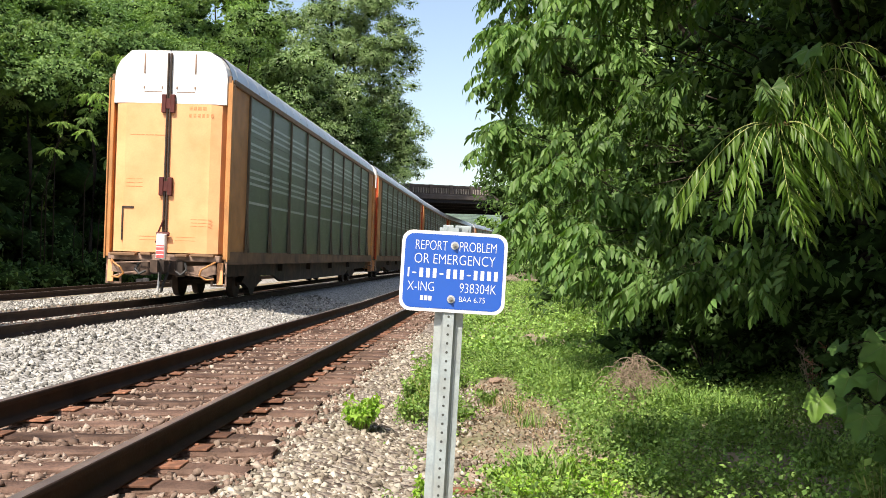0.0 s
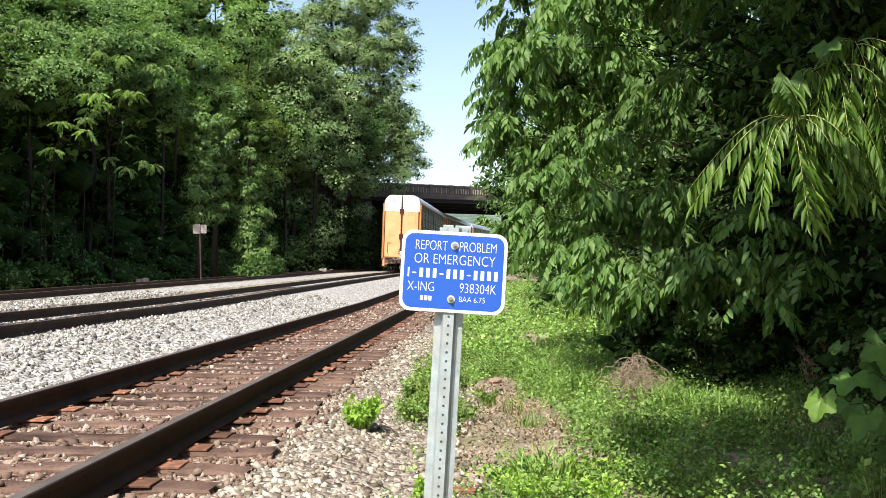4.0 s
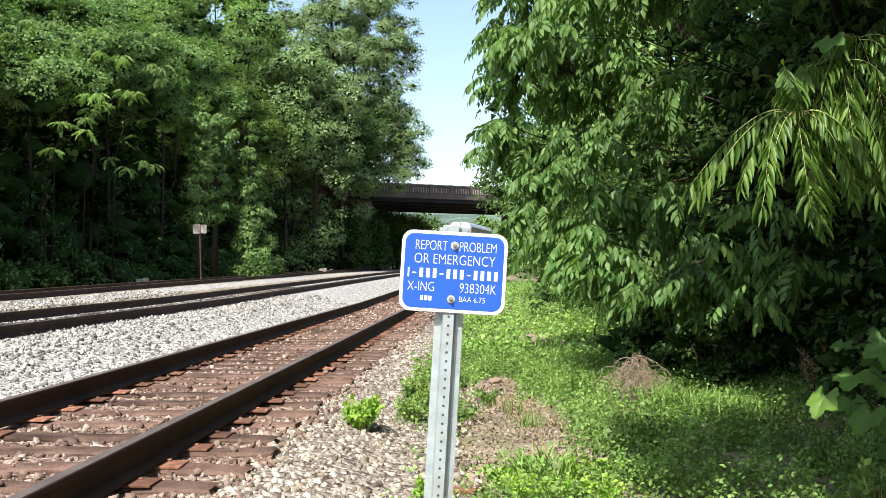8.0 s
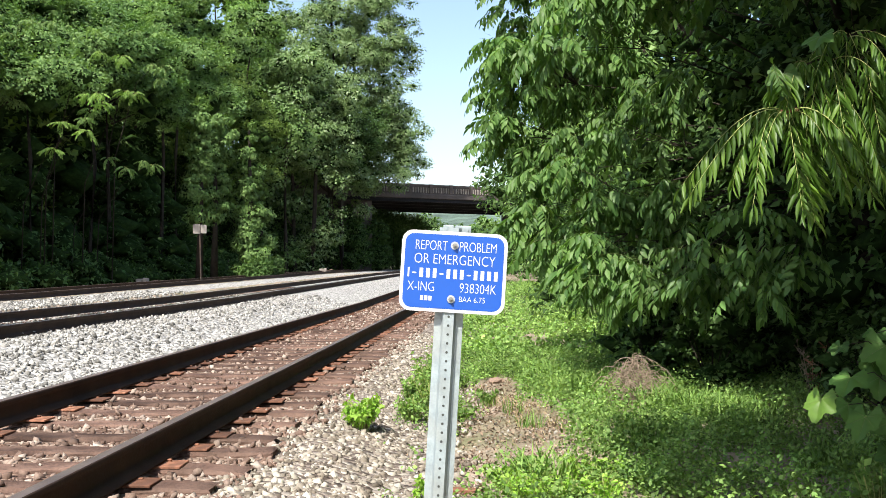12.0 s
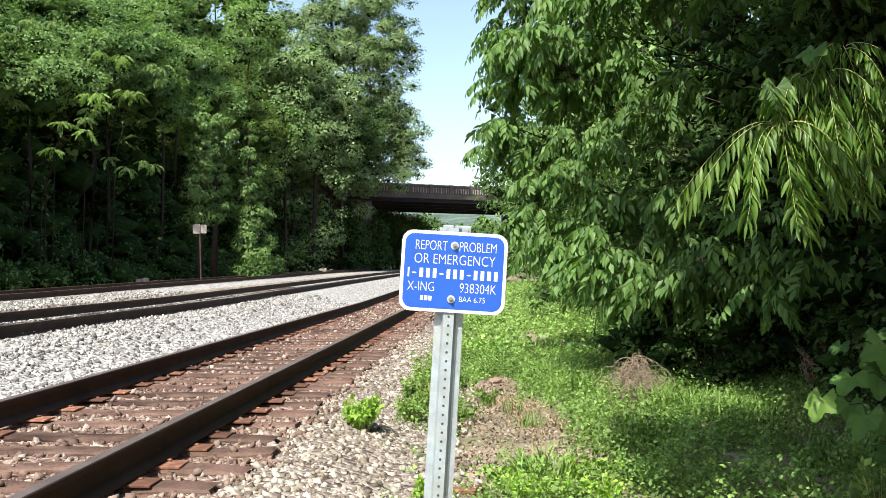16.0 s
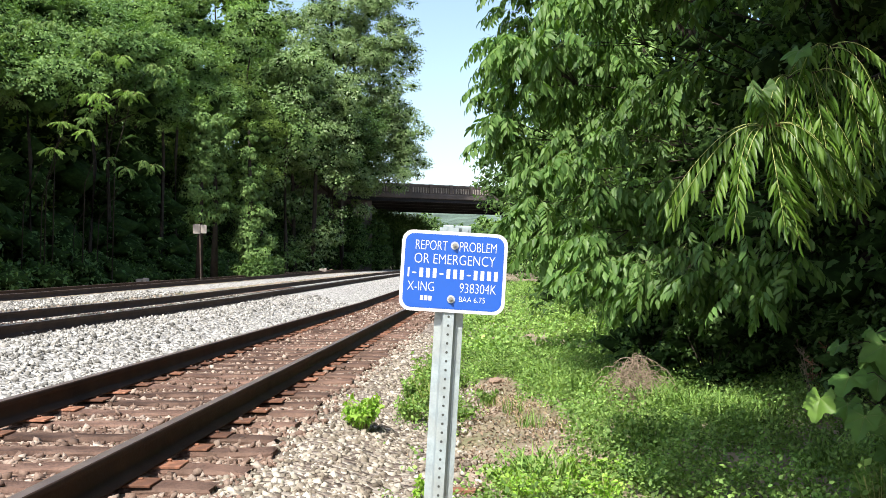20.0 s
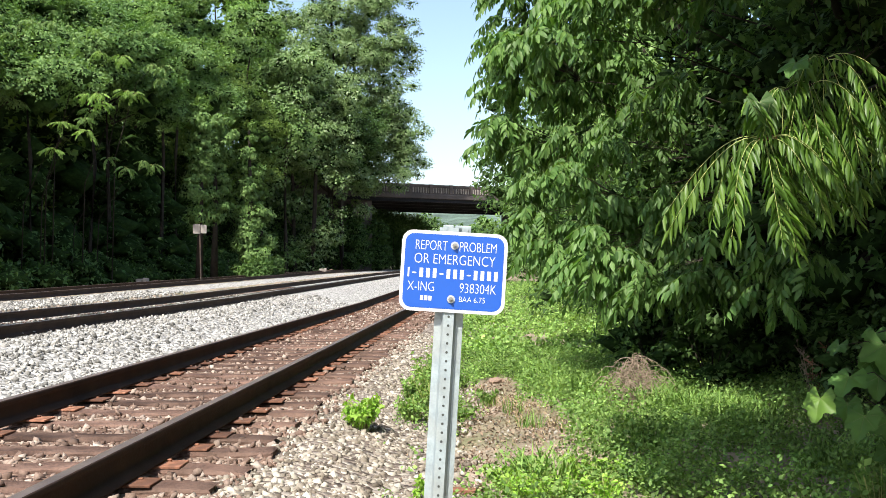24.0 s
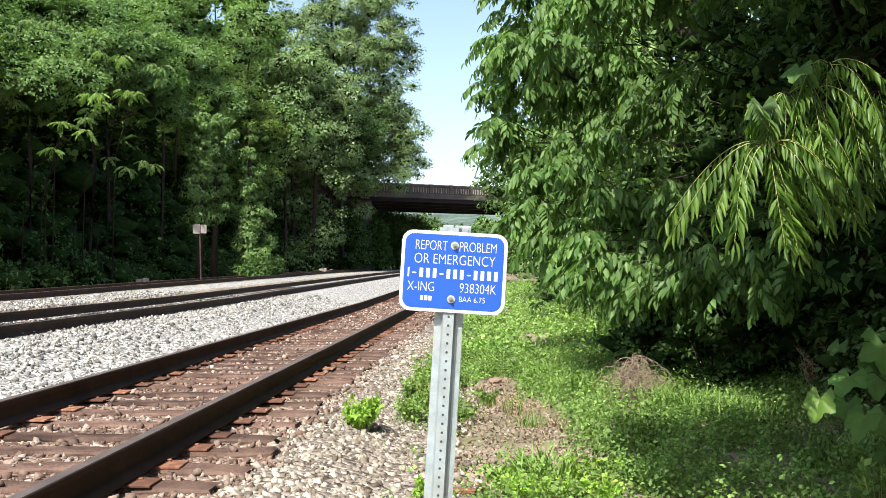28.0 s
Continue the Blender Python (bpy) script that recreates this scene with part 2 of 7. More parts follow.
def prism(bm, pts, a0, a1, axis="y", m=None):
    """A polygon drawn in the two other axes, drawn out along axis."""
    def at(p, a):
        return {"x": (a, p[0], p[1]), "y": (p[0], a, p[1]), "z": (p[0], p[1], a)}[axis]
    lo = [bm.verts.new(at(p, a0)) for p in pts]
    hi = [bm.verts.new(at(p, a1)) for p in pts]
    n = len(pts)
    bm.faces.new(lo)
    bm.faces.new(hi[::-1])
    for i in range(n):
        bm.faces.new((lo[i], hi[i], hi[(i + 1) % n], lo[(i + 1) % n]))
    if m is not None:
        bmesh.ops.transform(bm, matrix=m, verts=lo + hi)
    return bm


def sweep(path, prof, closed=True):
    """Profile points (sideways, up) carried along a path of (x, y, z, bank): vertex and face arrays."""
    P = np.array([p[:3] for p in path])
    bank = np.array([p[3] if len(p) > 3 else 0 for p in path])
    T = np.gradient(P, axis=0)
    T /= np.linalg.norm(T, axis=1)[:, None]
    side = np.stack([T[:, 1], -T[:, 0], np.zeros(len(P))], 1)
    side /= np.linalg.norm(side, axis=1)[:, None]
    up = np.tile([0, 0, 1.0], (len(P), 1))
    c, s = np.cos(bank)[:, None], np.sin(bank)[:, None]
    side, up = side * c - up * s, up * c + side * s
    pr = np.array(prof)
    V = P[:, None] + side[:, None] * pr[None, :, :1] + up[:, None] * pr[None, :, 1:2]
    n, k = len(P), len(pr)
    idx = np.arange(n * k).reshape(n, k)
    j = np.arange(k if closed else k - 1)
    a, b = idx[:-1][:, j], idx[:-1][:, (j + 1) % k]
    cc, d = idx[1:][:, (j + 1) % k], idx[1:][:, j]
    F = np.stack([a, d, cc, b], -1).reshape(-1, 4)
    return V.reshape(-1, 3), F


# ---- the plan: three tracks and the ground ----
A_X = -2.70                       # centre of the rusty near track
def z_rise(y):
    return 0.0075 * max(0.0, y - 26.0) - 0.0028 * max(0.0, y - 70.0)


def b_x(y):                        # centre line of the train's track: nearly straight, then a curve to the right
    return -8.27 + 0.0145 * (max(y, 37.0) - 10) + max(0.0, y - 88) ** 2 / 1040.0


def b_z(y):
    return 0.10 + z_rise(y)


def c_x(y):
    return b_x(y) - 5.6


def smooth_step(a, b, x):
    t = np.clip((x - a) / (b - a), 0, 1)
    return t * t * (3 - 2 * t)


def ground_z(x, y):
    """Height of the ground sheet (arrays or numbers)."""
    x, y = np.asarray(x, float), np.asarray(y, float)
    rise = 0.0075 * np.maximum(0, y - 26) - 0.0028 * np.maximum(0, y - 70)
    bx = -8.27 + 0.0145 * (np.maximum(y, 37.0) - 10) + np.maximum(0, y - 88) ** 2 / 1040.0
    d = x - bx                     # sideways from the train's track
    base = -0.44 + rise
    bed_b = (0.10 - 0.24) + rise
    z = np.where(np.abs(d) < 30, base, base)
    w = smooth_step(3.1, 1.7, d) * smooth_step(-2.4, -1.8, d)
    z = np.maximum(z, base + (bed_b - base) * w)
    wl = smooth_step(-2.0, -2.6, d) * smooth_step(-9.5, -8.0, d)
    z = np.maximum(z, base + (bed_b + 0.13 - base) * wl)
    lim = 1 - smooth_step(95, 110, y)
    da = x - A_X
    wa = smooth_step(-2.0, -1.35, da) * smooth_step(2.5, 1.4, da)
    z = np.maximum(z, base + (-0.262 + rise - base) * wa * lim)
    # a low weedy verge, and a bank under the trees on both sides
    z = z + 0.10 * smooth_step(2.0, 3.0, da) * lim
    z = z + 0.5 * smooth_step(3.0, 9.0, x) * lim + 0.35 * smooth_step(-9.5, -14, d)
    return z


ys = np.concatenate([[-400, -200, -100, -50, -20, -8], np.arange(-4, 30, 0.25), np.arange(30, 60, 0.6), np.arange(60, 140, 2.0), np.arange(140, 300, 10), [330, 400, 500, 700, 1000, 1500, 2500, 4000]])
xs = np.concatenate([[-3000, -1500, -700, -300, -150, -80, -50, -35, -28, -24], np.arange(-21, -11, 0.6), np.arange(-11, 5, 0.16), np.arange(5, 14, 0.8), [16, 20, 26, 35, 50, 80, 150, 300, 700, 1500, 3000]])
GX, GY = np.meshgrid(xs, ys)
GZ = ground_z(GX, GY)
rng = np.random.default_rng(3)
GZ = GZ + rng.normal(0, 0.008, GZ.shape) * (np.abs(GX) < 25)
nx, ny = len(xs), len(ys)
gi = np.arange(nx * ny).reshape(ny, nx)
GF = np.stack([gi[:-1, :-1], gi[:-1, 1:], gi[1:, 1:], gi[1:, :-1]], -1).reshape(-1, 4)


def ground_material():
    """Cinders and dirt near the tracks, pale stone under the train's track, soil and green beyond."""
    m = mat("track_side_soil", (0.27, 0.215, 0.165), 0.95, var=0.35, scale=1.5, fine=35, bump=0.7, bumpd=0.02, stain=(0.085, 0.12, 0.035), stain_amt=0.55, stain_scale=0.9, spec=0.1)
    return m


ground = np_mesh("ground", np.stack([GX, GY, GZ], -1).reshape(-1, 3), GF, ground_material(), smooth=True)
tagged(ground, "brown soil and cinders beside the railway tracks", "ground", kind="structure")


# ---- rails and ties ----
RAIL_PROFILE = [(-0.076, -0.171), (0.076, -0.171), (0.076, -0.160), (0.014, -0.142), (0.009, -0.120), (0.009, -0.060), (0.014, -0.045),
                (0.035, -0.036), (0.036, -0.010), (0.030, -0.002), (0.018, 0.0), (-0.018, 0.0), (-0.030, -0.002), (-0.036, -0.010),
                (-0.035, -0.036), (-0.014, -0.045), (-0.009, -0.060), (-0.009, -0.120), (-0.014, -0.142), (-0.076, -0.160)]


def rail(parent, centre, zed, offset, y0, y1, step, top, bank=0.0, label=""):
    yy = np.arange(y0, y1 + step * 0.5, step)
    path = []
    for y in yy:
        dx = (centre(y + 0.5) - centre(y - 0.5))
        path.append((centre(y) + offset, y - dx * offset, zed(y) - math.sin(bank) * offset, bank))
    V, F = sweep(path, RAIL_PROFILE)
    mi = np.zeros(len(F), int)
    k = len(RAIL_PROFILE)
    col = np.arange(len(F)) % k
    mi[(col >= 9) & (col <= 11)] = 1
    ob = np_mesh("rail", V, F, [M_RAIL, top], parent, mi)
    return tagged(ob, label)


track_a = thing("near_track", "rust-brown single railway track on worn wooden ties", "railway track", kind="structure")
for off, r in ((-0.7525, "L"), (0.7525, "R")):
    rail(track_a, lambda y: A_X, z_rise, off, -6, 110, 2.0, M_RAILTOP, label="dark rusty steel rail with a dull worn top")
track_b = thing("main_track", "main railway track in pale stone ballast, curving away under a bridge", "railway track", kind="structure")
BANK_B = radians(1.9)
for off in (-0.7525, 0.7525):
    rail(track_b, b_x, b_z, off, -6, 620, 3.0, M_RAILSHINE, bank=BANK_B, label="dark steel rail with a polished top")
track_c = thing("far_track", "shaded siding track along the trees", "railway track", kind="structure")
for off in (-0.7525, 0.7525):
    rail(track_c, c_x, lambda y: b_z(y) + 0.10, off, -6, 93, 3.0, M_RAILTOP, label="dark rusty steel rail")


def tie_mesh(seed):
    """A worn, split tie: a bevelled beam with uneven top and checked ends."""
    r = random.Random(seed)
    bm = bmesh.new()
    nseg = 9
    rings = []
    for i in range(nseg + 1):
        x = -1.3 + 2.6 * i / nseg
        w, h = 0.100 + r.uniform(-0.014, 0.008), r.uniform(-0.022, 0.004)
        b = r.uniform(0.012, 0.03)
        rings.append([bm.verts.new((x + (r.uniform(-0.025, 0.02) if i in (0, nseg) else 0), yy, zz)) for yy, zz in
                      ((-w, -0.17), (w, -0.17), (w, -b + h), (w - b, h), (-w + b, h + r.uniform(-0.008, 0.004)), (-w, -b + h))])
    for a, b in zip(rings, rings[1:]):
        for i in range(6):
            bm.faces.new((a[i], b[i], b[(i + 1) % 6], a[(i + 1) % 6]))
    bm.faces.new(rings[0])
    bm.faces.new(rings[-1][::-1])
    bmesh.ops.recalc_face_normals(bm, faces=bm.faces)
    me = bpy.data.meshes.new("tie")
    bm.to_mesh(me)
    bm.free()
    me.materials.append(M_TIE)
    return me


def plate_mesh():
    bm = boxed(-0.198, 0.198, -0.095, 0.095, -0.006, 0.009, bevel=0.003)
    me = bpy.data.meshes.new("tie_plate")
    bm.to_mesh(me)
    bm.free()
    me.materials.append(M_PLATE)
    return me


def spike_mesh():
    bm = boxed(-0.008, 0.008, -0.008, 0.008, -0.02, 0.016)
    box(bm, -0.016, 0.011, -0.011, 0.011, 0.012, 0.022, bevel=0.004)
    me = bpy.data.meshes.new("spike")
    bm.to_mesh(me)
    bm.free()
    me.materials.append(M_PLATE)
    return me

# ---- foliage tools ----
def frames_from(d, n):
    d = d / np.linalg.norm(d, axis=1)[:, None]
    s = np.cross(n, d)
    s /= np.linalg.norm(s, axis=1)[:, None] + 1e-9
    n = np.cross(d, s)
    return d, s, n


def leaf_quads(P, size, r, out=None, droop=0.35, width=0.55, up=0.5):
    """One folded, pointed leaf at each point: vertex and face arrays."""
    n = len(P)
    d = r.normal(size=(n, 3))
    if out is not None:
        d += out * 1.0
    d[:, 2] -= droop * 2
    nn = r.normal(size=(n, 3)) * 0.42
    nn[:, 2] += up * 2
    if out is not None:
        nn += out * 2.0
    d, s, nn = frames_from(d, nn)
    L = (size * r.uniform(0.6, 1.25, n))[:, None]
    W = L * width * r.uniform(0.75, 1.2, n)[:, None]
    a = P
    t = P + d * L - nn * L * 0.12
    l = P + d * L * 0.45 + s * W * 0.5 + nn * L * 0.08
    q = P + d * L * 0.45 - s * W * 0.5 + nn * L * 0.08
    V = np.stack([a, q, t, l], 1).reshape(-1, 3)
    F = np.arange(4 * n).reshape(n, 4)
    return V, F


def leaf_tris(P, size, r, out=None, droop=0.35, up=0.5):
    """One small pointed leaf at each point of a far crown: vertex and face arrays."""
    n = len(P)
    d = r.normal(size=(n, 3)) + (out if out is not None else 0)
    d[:, 2] -= droop * 2
    nn = r.normal(size=(n, 3)) * 0.42 + (out * 2 if out is not None else 0)
    nn[:, 2] += up * 2
    d, s, nn = frames_from(d, nn)
    L = (size * r.uniform(0.6, 1.3, n))[:, None]
    W = L * r.uniform(0.55, 0.9, n)[:, None]
    V = np.stack([P - s * W * 0.5, P + s * W * 0.5, P + d * L - nn * L * 0.1], 1).reshape(-1, 3)
    return V, np.arange(3 * n).reshape(n, 3)


def crown_points(lobes, clusters, per, r, spread=0.35, shell=(0.6, 1.05), cores=None, inner=0.45, coherent=0.4, under=-1.0):
    """Leaf places in clumps near the skins of a few lobes (x, y, z, rx, ry, rz), and the way out from the lobe."""
    lobes = np.array(lobes, float)
    vol = lobes[:, 3] * lobes[:, 4] + lobes[:, 4] * lobes[:, 5] + lobes[:, 3] * lobes[:, 5]
    k = r.choice(len(lobes), clusters, p=vol / vol.sum())
    v = r.normal(size=(clusters, 3))
    v /= np.linalg.norm(v, axis=1)[:, None]
    v[:, 2] = np.where(v[:, 2] < under, -v[:, 2], v[:, 2])
    rad = r.uniform(*shell, clusters)[:, None]
    C = lobes[k, :3] + v * rad * lobes[k, 3:6]
    cs = spread * r.uniform(0.5, 1.4, clusters)
    cnt = np.maximum(3, per * (cs / spread) ** 2 * r.uniform(0.6, 1.4, clusters)).astype(int)
    idx = np.repeat(np.arange(clusters), cnt)
    o = r.normal(size=(len(idx), 3))
    o /= np.linalg.norm(o, axis=1)[:, None]
    off = o * (cs[idx] * 1.5 * r.uniform(inner, 1.08, len(idx)))[:, None] * np.array([1, 1, 0.62])
    if cores is not None:
        cores.append((C, cs * 1.5))
    return C[idx] + off, o * (1.2 - coherent * 0.6) + coherent * v[idx]


def trunk_part(parent, pts, name="trunk", material=None, n=9):
    """A tapered, slightly crooked limb through points (x, y, z, radius)."""
    bm = bmesh.new()
    rings = []
    for i, (x, y, z, rad) in enumerate(pts):
        p = Vector((x, y, z))
        a = Vector(pts[max(0, i - 1)][:3])
        b = Vector(pts[min(len(pts) - 1, i + 1)][:3])
        q = (b - a).to_track_quat("Z", "Y").to_matrix()
        ring = []
        for j in range(n):
            w = rad * (1 + 0.12 * math.sin(3 * j + i * 1.7))
            ring.append(bm.verts.new(p + q @ Vector((w * math.cos(2 * math.pi * j / n), w * math.sin(2 * math.pi * j / n), 0))))
        rings.append(ring)
    for a, b in zip(rings, rings[1:]):
        for j in range(n):
            bm.faces.new((a[j], a[(j + 1) % n], b[(j + 1) % n], b[j]))
    bm.faces.new(rings[0][::-1])
    bm.faces.new(rings[-1])
    return part(name, bm, material or M_BARK, parent, smooth=True)


ICO_V = []
g = (1 + 5 ** 0.5) / 2
for a, b in ((-1, g), (1, g), (-1, -g), (1, -g)):
    ICO_V += [(a, b, 0), (0, a, b), (b, 0, a)]
ICO_V = np.array(ICO_V) / math.hypot(1, g)
_bm = bmesh.new()
bmesh.ops.convex_hull(_bm, input=[_bm.verts.new(v) for v in ICO_V])
_bm.verts.index_update()
ICO_V = np.array([v.co[:] for v in _bm.verts])
ICO_F = np.array([[v.index for v in f.verts] for f in _bm.faces])
_bm.free()


OCT_V = np.array([(1, 0, 0), (-1, 0, 0), (0, 1, 0), (0, -1, 0), (0, 0, 1), (0, 0, -1)], float)
OCT_F = np.array([(0, 2, 4), (2, 1, 4), (1, 3, 4), (3, 0, 4), (2, 0, 5), (1, 2, 5), (3, 1, 5), (0, 3, 5)])


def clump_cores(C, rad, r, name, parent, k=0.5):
    """Lumpy dark hearts added in the leaf clumps close the crown with painted shade."""
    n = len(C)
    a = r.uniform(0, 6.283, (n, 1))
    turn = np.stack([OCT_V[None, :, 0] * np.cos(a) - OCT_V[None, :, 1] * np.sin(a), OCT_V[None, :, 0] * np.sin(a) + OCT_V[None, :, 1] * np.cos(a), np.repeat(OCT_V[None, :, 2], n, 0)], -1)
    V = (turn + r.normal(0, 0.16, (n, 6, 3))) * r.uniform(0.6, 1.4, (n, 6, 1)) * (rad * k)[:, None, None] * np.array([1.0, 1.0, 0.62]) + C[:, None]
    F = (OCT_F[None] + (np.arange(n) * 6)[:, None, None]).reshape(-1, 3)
    ob = np_mesh(name, V.reshape(-1, 3), F, M_CORE_SHADE, parent)
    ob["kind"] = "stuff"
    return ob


def broadleaf(name, label, x, y, height, lobes, clusters, per, size, material, seed, trunk_r=0.22, group="", spread=0.4, shell=(0.55, 1.05), droop=0.35, core=True, inner=0.45, coherent=0.4, under=-1.0, heart=0.0, fold=False):
    """A tree: a tapered trunk with limbs to its lobes, and a crown of single leaves in clumps. Lobes are relative to its foot."""
    r = np.random.default_rng(seed)
    gz = float(ground_z(x, y)) - 0.05
    t = thing(name, label, "tree", group, pose(x, y, gz))
    rr = random.Random(seed)
    trunk_part(t, [(0, 0, 0, trunk_r * 1.4), (rr.uniform(-.1, .1), 0.05, height * 0.08, trunk_r), (rr.uniform(-.3, .3), rr.uniform(-.2, .2), height * 0.4, trunk_r * 0.75),
                   (rr.uniform(-.5, .5), 0, height * 0.72, trunk_r * 0.4), (rr.uniform(-.5, .5), 0, height * 0.92, trunk_r * 0.08)])
    for i, lb in enumerate(lobes[:6]):
        z0 = max(0.12 * height, min(lb[2] - lb[5] * 0.6, height * 0.6))
        trunk_part(t, [(0, 0, z0, trunk_r * 0.4), (lb[0] * 0.5, lb[1] * 0.5, (z0 + lb[2]) * 0.52, trunk_r * 0.26), (lb[0], lb[1], lb[2] + lb[5] * 0.4, trunk_r * 0.06)], "limb", n=6)
    cores = []
    P, out = crown_points(lobes, clusters, per, r, spread, shell, cores, inner, coherent, under)
    V, F = leaf_quads(P, size, r, out, droop, 0.5, up=0.45) if fold else leaf_tris(P, size, r, out, droop, up=0.45)
    np_mesh("crown", V, F, material, t)["kind"] = "stuff"
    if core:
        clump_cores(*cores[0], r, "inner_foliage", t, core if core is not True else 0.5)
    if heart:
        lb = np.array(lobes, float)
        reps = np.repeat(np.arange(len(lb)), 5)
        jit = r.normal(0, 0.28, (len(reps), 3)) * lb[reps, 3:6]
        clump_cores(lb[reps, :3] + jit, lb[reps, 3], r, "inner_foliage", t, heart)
    return t


def billow_lobes(h, w, seed, low, count=15, size=(0.17, 0.25)):
    """Rounded masses set apart over the outside of a crown, large below and smaller towards the top, with gaps between them."""
    r = random.Random(seed)
    out = []
    for i in range(count):
        u = (i + r.uniform(0.2, 0.8)) / count
        z = h * (low + (0.94 - low) * u)
        k = math.sin(math.pi * min(1, 0.25 + 0.72 * u)) ** 0.7
        a = i * 2.4 + r.uniform(-0.5, 0.5)
        d = w * 0.5 * k * r.uniform(0.55, 0.95)
        rad = w * r.uniform(*size) * (1.1 - 0.35 * u)
        out.append((d * math.cos(a), d * math.sin(a), z, rad * r.uniform(0.9, 1.25), rad * r.uniform(0.9, 1.25), rad * r.uniform(0.55, 0.8)))
    out.append((0, 0, h * (low + 0.5 * (1 - low)), w * 0.2, w * 0.2, h * (1 - low) * 0.4))
    return out


def pinnate(r, pairs=9, length=0.5, leaflet=0.11, droop=1.0, rise=0.25, hang=0.5, curl=0.0, slim=1.0, stalk=0.0022, early=False, splay=(0.6, 1.0), bare=0.2):
    """A compound leaf from the origin along +x, bending down: leaflets in pairs on a thin stalk."""
    V, F, M = [], [], []
    n = 14
    ang = rise
    p = np.zeros(3)
    pts = [p.copy()]
    dirs = []
    for i in range(n):
        d = np.array([math.cos(ang) * math.cos(curl * i / n), math.cos(ang) * math.sin(curl * i / n), math.sin(ang)])
        dirs.append(d)
        p = p + d * length / n
        pts.append(p.copy())
        ang = rise - droop * (1 - math.exp(-(i + 1) / (n * 0.24))) if early else ang - droop * (1.25 - 0.5 * i / n) / n
    pts = np.array(pts)
    dirs.append(dirs[-1])
    # stalk
    for i in range(n + 1):
        w = stalk * (1 - 0.6 * i / n)
        for a in (0, 2.09, 4.19):
            V.append(pts[i] + np.array([0, math.cos(a) * w, math.sin(a) * w]))
    for i in range(n):
        for a in range(3):
            q = [i * 3 + a, i * 3 + (a + 1) % 3, (i + 1) * 3 + (a + 1) % 3, (i + 1) * 3 + a]
            F += [[q[0], q[1], q[2]], [q[0], q[2], q[3]]]
            M += [1, 1]
    for k in range(pairs * 2 + 1):
        last = k == pairs * 2
        u = bare + (1 - bare) * (k // 2 + 0.35 * (k % 2)) / pairs if not last else 1.0
        i = min(n - 1, int(u * n))
        f = u * n - i
        b = pts[i] * (1 - f) + pts[i + 1] * f
        ax = np.array(dirs[i])
        side = 1 if k % 2 else -1
        sd = np.cross([0, 0, 1.0], ax)
        sd /= np.linalg.norm(sd) + 1e-9
        d = ax * r.uniform(0.35, 0.7) + sd * side * r.uniform(*splay) + np.array([0, 0, -hang * r.uniform(0.6, 1.6)])
        if last:
            d = ax + np.array([0, 0, -0.3])
        d /= np.linalg.norm(d)
        nn = np.array([0, 0, 1.0]) + r.normal(size=3) * 0.25
        s = np.cross(nn, d)
        s /= np.linalg.norm(s) + 1e-9
        nn = np.cross(d, s)
        L = leaflet * r.uniform(0.85, 1.15) * (0.75 + 0.5 * math.sin(math.pi * min(1, u * 0.85)))
        W = L * r.uniform(0.30, 0.42) * slim
        o = len(V)
        V += [b, b + d * L * 0.36 + s * W * 0.5 + nn * L * 0.06, b + d * L - nn * L * 0.1, b + d * L * 0.36 - s * W * 0.5 + nn * L * 0.06,
              b + d * L * 0.42, b + d * L * 0.7 + s * W * 0.36 + nn * L * 0.02, b + d * L * 0.7 - s * W * 0.36 + nn * L * 0.02]
        F += [[o, o + 4, o + 1], [o + 1, o + 4, o + 5], [o + 5, o + 4, o + 2], [o, o + 3, o + 4], [o + 3, o + 6, o + 4], [o + 6, o + 2, o + 4]]
        M += [0] * 6
    return np.array(V), np.array(F), np.array(M)


PIN = []
_r = np.random.default_rng(11)
for _d, _ri, _h in ((1.2, 0.4, 0.8), (1.0, 0.2, 1.1), (0.8, -0.1, 0.8), (1.4, 0.5, 1.0), (0.7, -0.4, 0.7), (1.0, 0.1, 1.4), (0.5, -0.7, 0.8), (1.2, 0.3, 0.7)):
    PIN.append(pinnate(_r, pairs=int(_r.integers(6, 9)), length=_r.uniform(0.42, 0.54), leaflet=0.112, droop=_d, rise=_ri, hang=_h, curl=_r.uniform(-0.3, 0.3), slim=1.08))


FROND = [pinnate(_r, pairs=11, length=0.5, leaflet=0.1, droop=_d * 1.7, rise=_ri, hang=0.7, curl=_r.uniform(-0.2, 0.2), slim=0.85) for _d, _ri in ((0.7, 0.3), (0.9, 0.4), (0.5, 0.1), (0.8, 0.2))]


def pinnate_mass(places, yaws, tilts, scales, r, kinds=PIN):
    """Many compound leaves in one pair of arrays."""
    VV, FF, MM, o = [], [], [], 0
    for p, yaw, ti, s in zip(places, yaws, tilts, scales):
        V, F, M = kinds[int(r.integers(len(kinds)))]
        a = r.normal(0, 0.28)
        ca, sa = math.cos(a), math.sin(a)
        V = np.stack([V[:, 0], V[:, 1] * ca - V[:, 2] * sa, V[:, 1] * sa + V[:, 2] * ca], 1)
        c, sn = math.cos(yaw), math.sin(yaw)
        ct, st = math.cos(ti), math.sin(ti)
        X = V[:, 0] * ct + V[:, 2] * st
        Z = -V[:, 0] * st + V[:, 2] * ct
        W = np.stack([X * c - V[:, 1] * sn, X * sn + V[:, 1] * c, Z], 1) * s + p
        VV.append(W)
        FF.append(F + o)
        MM.append(M)
        o += len(V)
    return np.concatenate(VV), np.concatenate(FF), np.concatenate(MM)


# ---- the train ----
CAR_L, CAR_PITCH, SPEED = 27.4, 28.5, 13.7


